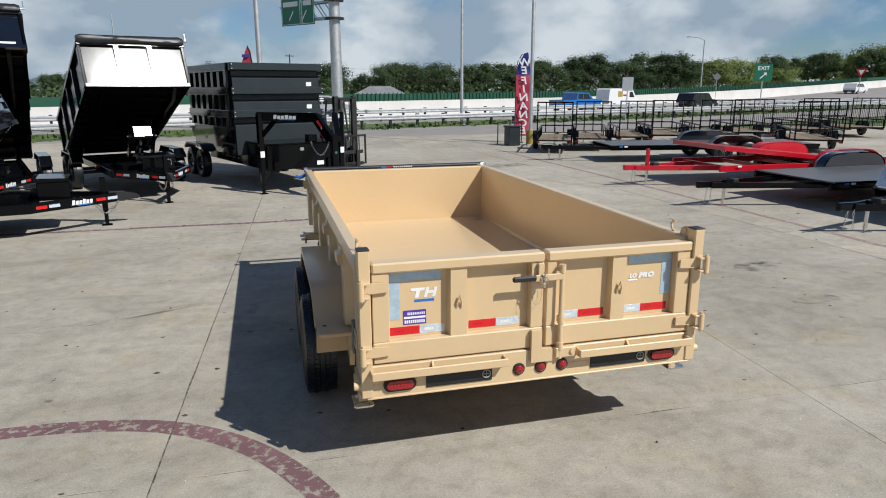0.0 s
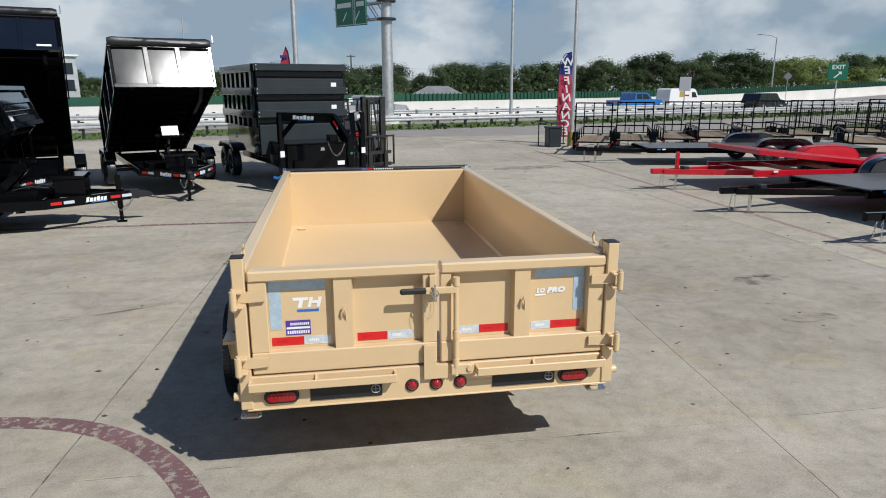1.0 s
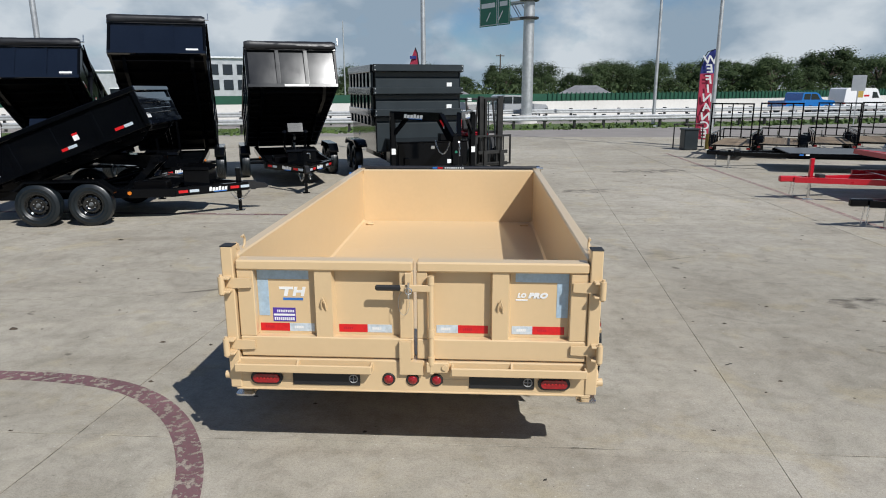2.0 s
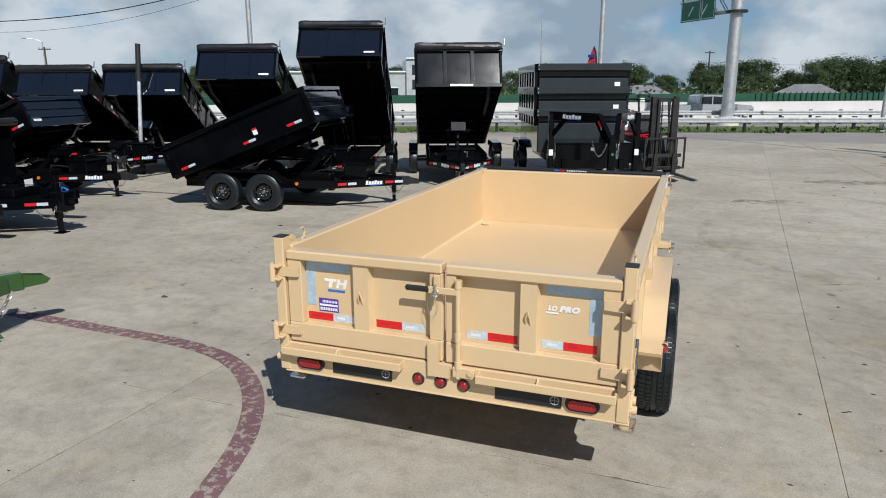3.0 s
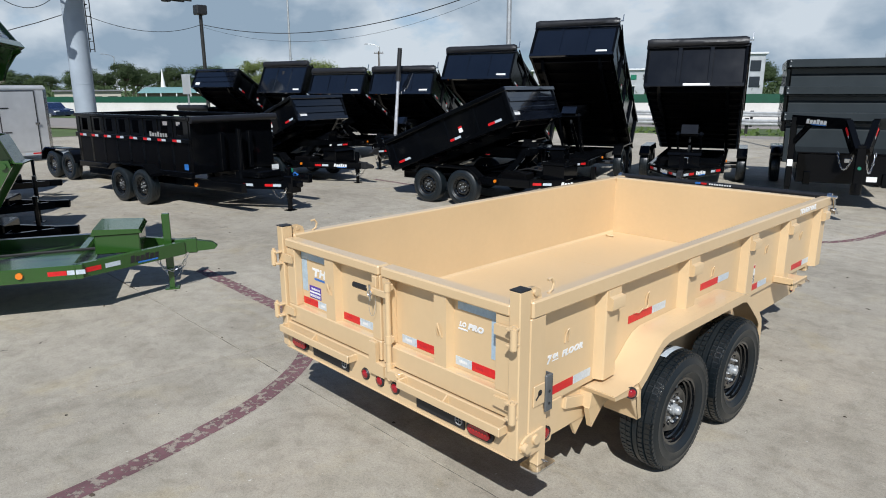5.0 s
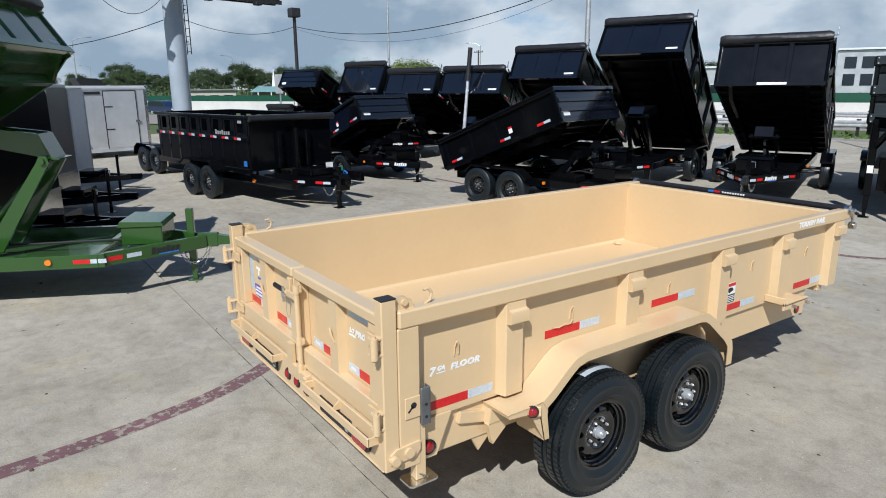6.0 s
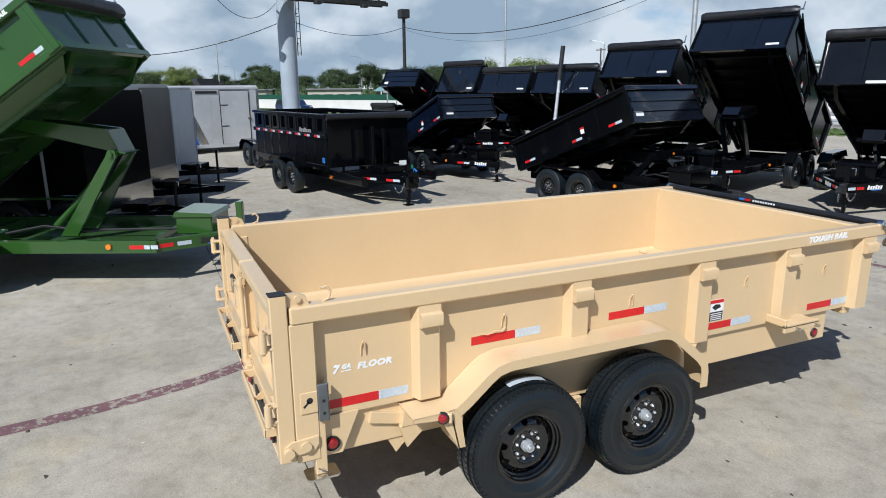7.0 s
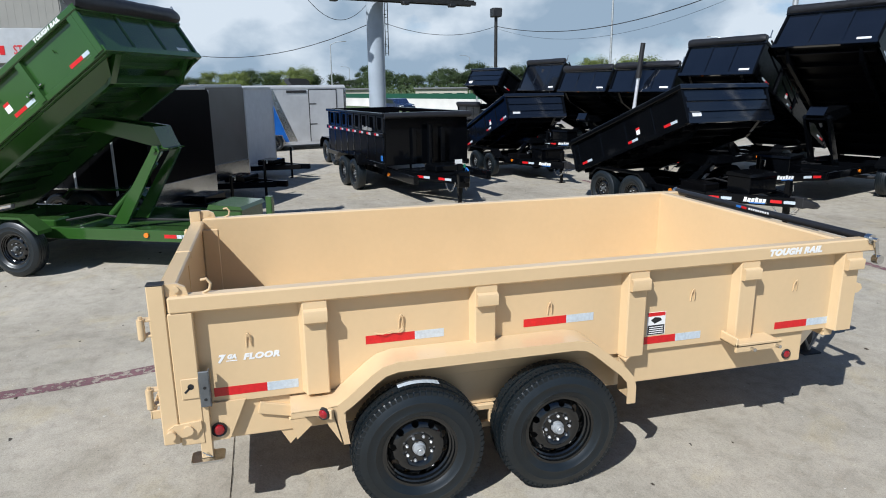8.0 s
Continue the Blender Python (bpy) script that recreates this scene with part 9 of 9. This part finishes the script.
def steeple(x, y):
    T = thing("church_steeple", pose(x, y, -1.9), "far slim white church steeple", "steeple")
    part("tower", Build().box(-0.42, 0.42, -0.42, 0.42, -0.2, 4.6, 0.03), WHITE, T)
    part("spire", Build().cyl((0, 0, 4.6), (0, 0, 7.7), 0.42, 8, 0.03), WHITE, T)


steeple(-116.0, 49.0)


def shop_row(x, y, turn, w):
    T = thing("shop_row", pose(x, y, -1.9, 0, 0, turn), "far low tan shop row half hidden by trees", "building", "far shops")
    part("wall", Build().box(-w / 2, w / 2, 0, 6, -0.2, 3.9, 0.04), TAN_WALL, T)
    part("roof", Build().box(-w / 2 - 0.3, w / 2 + 0.3, -0.4, 6.3, 3.9, 4.15, 0.03), ROOF_GREY, T)
    for k in range(int(w / 2.4)):
        part("window", Build().box(-w / 2 + 0.7 + 2.4 * k, -w / 2 + 2.2 + 2.4 * k, -0.04, 0.03, 1.7, 3.1, 0.01), WINDOW, T)


shop_row(-119.0, 37.5, 74, 10)
shop_row(-118.0, 22.0, 80, 7)


def house(x, y, turn, w=11.0):
    T = thing("house", pose(x, y, -2.3, 0, 0, turn), "far single-storey house with grey hipped roof", "house", "far houses")
    part("wall", Build().box(-w / 2, w / 2, -4, 4, 1.9, 2.8, 0.05), TAN_WALL, T)
    part("roof", Build().put([(-w / 2 - .5, -4.5, 2.7), (w / 2 + .5, -4.5, 2.7), (w / 2 + .5, 4.5, 2.7), (-w / 2 - .5, 4.5, 2.7), (-w / 2 + 4, 0, 5.0), (w / 2 - 4, 0, 5.0)], [(0, 1, 5, 4), (1, 2, 5), (2, 3, 4, 5), (3, 0, 4), (0, 1, 2, 3)]), ROOF_GREY, T)
    for k in (-0.3, 0.1, 0.35):
        part("window", Build().box(k * w - 0.6, k * w + 0.6, -4.05, -3.98, 0.9, 2.1, 0.02), WINDOW, T)


house(16.5, 96, -10)
house(64, 112, -30)
house(-4, 104, 5)
house(-118, 72, 60, 14)


def store_building():
    """The dealer's own metal building at the lot's western end."""
    T = thing("store_building", pose(-37.5, -6.4, 0, 0, 0, -3), "grey metal store building with a pale sign band", "building")
    part("wall", Build().box(-14, 0, -34, 0, -0.2, 8.2, 0.05), STORE_WALL, T)
    for k in range(85):
        part("wall_rib", Build().box(0.0, 0.007, -33.6 + 0.4 * k, -33.56 + 0.4 * k, 0, 8.1, 0.004), STORE_WALL, T)
    part("roof", Build().prism([(-34.4, 8.1), (0.4, 8.1), (0.4, 8.35), (-17, 10.4), (-34.4, 8.35)], "x", -14.3, 0.4), ROOF_GREY, T)
    sg = part("sign_band", Build().box(0.06, 0.16, -16, -0.8, 4.0, 5.9, 0.02), SILVER_SKIN, T, "pale blue-white sign band")
    for k in range(7):
        part("writing_bar", Build().box(0.16, 0.18, -5.60 + k * 0.37, -5.34 + k * 0.37, 4.45, 4.95, 0.01), RED_TAPE, sg, "red writing")
    lettering("sign_lettering", "STORE", 0.70, pose(0.162, -2.0, 4.70, 90, 0, 90) @ Matrix.Diagonal((0.62, 1, 1, 1)), RED_TAPE, sg, 0, "red block letters", 0.01, spacing=1.05, bold=0.01)
    part("roll_door", Build().box(0.02, 0.08, -8, -4, 0, 3.6, 0.02), SILVER_SKIN, T)


store_building()


# ---- trees ----
def tree_kind(name, seed, leaf, h=8.0, spread=3.6, clumps=38, leaves=135):
    """A tapered trunk with limbs, and a crown of leaf clumps with gaps."""
    rng = random.Random(seed)
    trunk = Build()
    top = Vector((rng.uniform(-.3, .3), rng.uniform(-.3, .3), h * 0.55))
    trunk.tube([(0, 0, -0.3), (0.05, 0.02, h * 0.2), top], 0.28, 8, 0.13)
    crown = Build()
    for k in range(clumps):
        a, e = rng.uniform(0, 6.283), rng.uniform(-0.25, 1.0)
        rad = spread * (0.45 + 0.6 * rng.random()) * math.cos(e * 1.1)
        c = Vector((rad * math.cos(a), rad * math.sin(a), h * 0.52 + h * 0.40 * math.sin(e * 1.4) + rng.uniform(-.3, .3)))
        if k % 3 == 0:
            mid = top.lerp(c, 0.5) + Vector((0, 0, 0.3))
            trunk.tube([top * rng.uniform(0.6, 1.0), mid, c], 0.09, 5, 0.02)
        size = rng.uniform(0.65, 1.25) * spread / 3.4
        for j in range(leaves):
            d = Vector((rng.gauss(0, 1), rng.gauss(0, 1), rng.gauss(0, 0.75))).normalized() * size * rng.uniform(0.35, 1.1)
            p, n = c + d, (1.3 * d.normalized() + 0.7 * (c - Vector((0, 0, h * 0.5))).normalized() + Vector((rng.gauss(0, .22), rng.gauss(0, .22), 0.3 + rng.gauss(0, .22)))).normalized()
            u = n.orthogonal().normalized() * rng.uniform(0.09, 0.17)
            v = n.cross(u) * rng.uniform(0.6, 1.1)
            crown.put([p - u, p - v * 0.7, p + u, p + v], [(0, 1, 2, 3)])
    return mesh_of("trunk", trunk, BARK), mesh_of("crown", crown, leaf, tidy=False)


TREES = [tree_kind("oak", 1, LEAF), tree_kind("oak", 2, LEAF, 8, 4.2, 44), tree_kind("oak", 3, LEAF, 8.5, 3.2), tree_kind("elm", 4, LEAF_PALE, 8, 3.6), tree_kind("elm", 5, LEAF_PALE, 7.6, 4.2, 38)]


def plant_tree(x, y, height, kind, turn, squash=1.0):
    T = thing("tree", pose(x, y, -0.1, 0, 0, turn), "dense leafy green tree beyond the highway" if kind < 3 else "light green leafy tree beyond the highway", "tree", "trees along the highway")
    s = height / 8.0
    T.scale = (s * squash, s * squash, s)
    part("trunk", TREES[kind][0], None, T)
    part("crown", TREES[kind][1], None, T)


def plant_line():
    """Tree line along the horizon: bearing, skyline slope and nearness by stretch."""
    rng = random.Random(21)
    stretches = [(-112, -96, 0.026, 190, 1.7), (-96, -84, 0.030, 160, 1.6), (-84, -64, 0.029, 170, 1.5), (-64, -53, 0.036, 135, 2.2), (-53, -30, 0.030, 150, 2), (-28, -8, 0.028, 135, 2), (-8, 13, 0.032, 112, 1.9), (13.5, 27, 0.034, 112, 1.7), (27, 35, 0.043, 120, 1.7), (35, 43, 0.040, 158, 1.7), (43, 54, 0.052, 250, 1.5)]
    for b0, b1, slope, dist, step in stretches:
        b = b0
        while b < b1:
            for row in (0, 1):
                a = radians(b + rng.uniform(-0.8, 0.8))
                d = dist * (1 + 0.16 * row) * rng.uniform(0.94, 1.08)
                hgt = (2.4 + d * slope) * rng.uniform(0.62, 1.12)
                pale = (b > 35 or -64 < b < -50 or b < -84) and rng.random() < 0.6
                plant_tree(d * math.sin(a), d * math.cos(a), hgt, rng.choice((3, 4)) if pale else rng.choice((0, 1, 2)), rng.uniform(0, 360), rng.uniform(1.05, 1.5))
            b += step * rng.uniform(0.8, 1.2)


plant_line()
plant_tree(-66.3, 48.0, 5.9, 4, 40, 1.25)


def undergrowth():
    """Low scrub that closes the foot of the tree line."""
    rng = random.Random(8)
    b = Build()
    for k in range(14000):
        bear = radians(rng.uniform(-110, 54))
        d = rng.uniform(100, 128) * (1.25 if bear < -0.9 else 1.0 if bear < 0.5 else 1.28 if bear < 0.68 else 2.1)
        x, y, z = d * math.sin(bear), d * math.cos(bear), rng.uniform(0.2, 2.9)
        u = Vector((rng.gauss(0, 1), rng.gauss(0, 1), rng.gauss(0, 1))).normalized()
        v = u.orthogonal().normalized()
        w = u.cross(v) * rng.uniform(0.14, 0.34)
        v = v * rng.uniform(0.16, 0.4)
        p = Vector((x, y, z))
        b.put([p - v, p - w, p + v, p + w], [(0, 1, 2, 3)])
    solid("scrub", b, LEAF, "dense dark scrub under the far trees", "shrubs", kind="stuff", tidy=False)


undergrowth()

# ---- the concrete slabs, last ----
build_slabs()
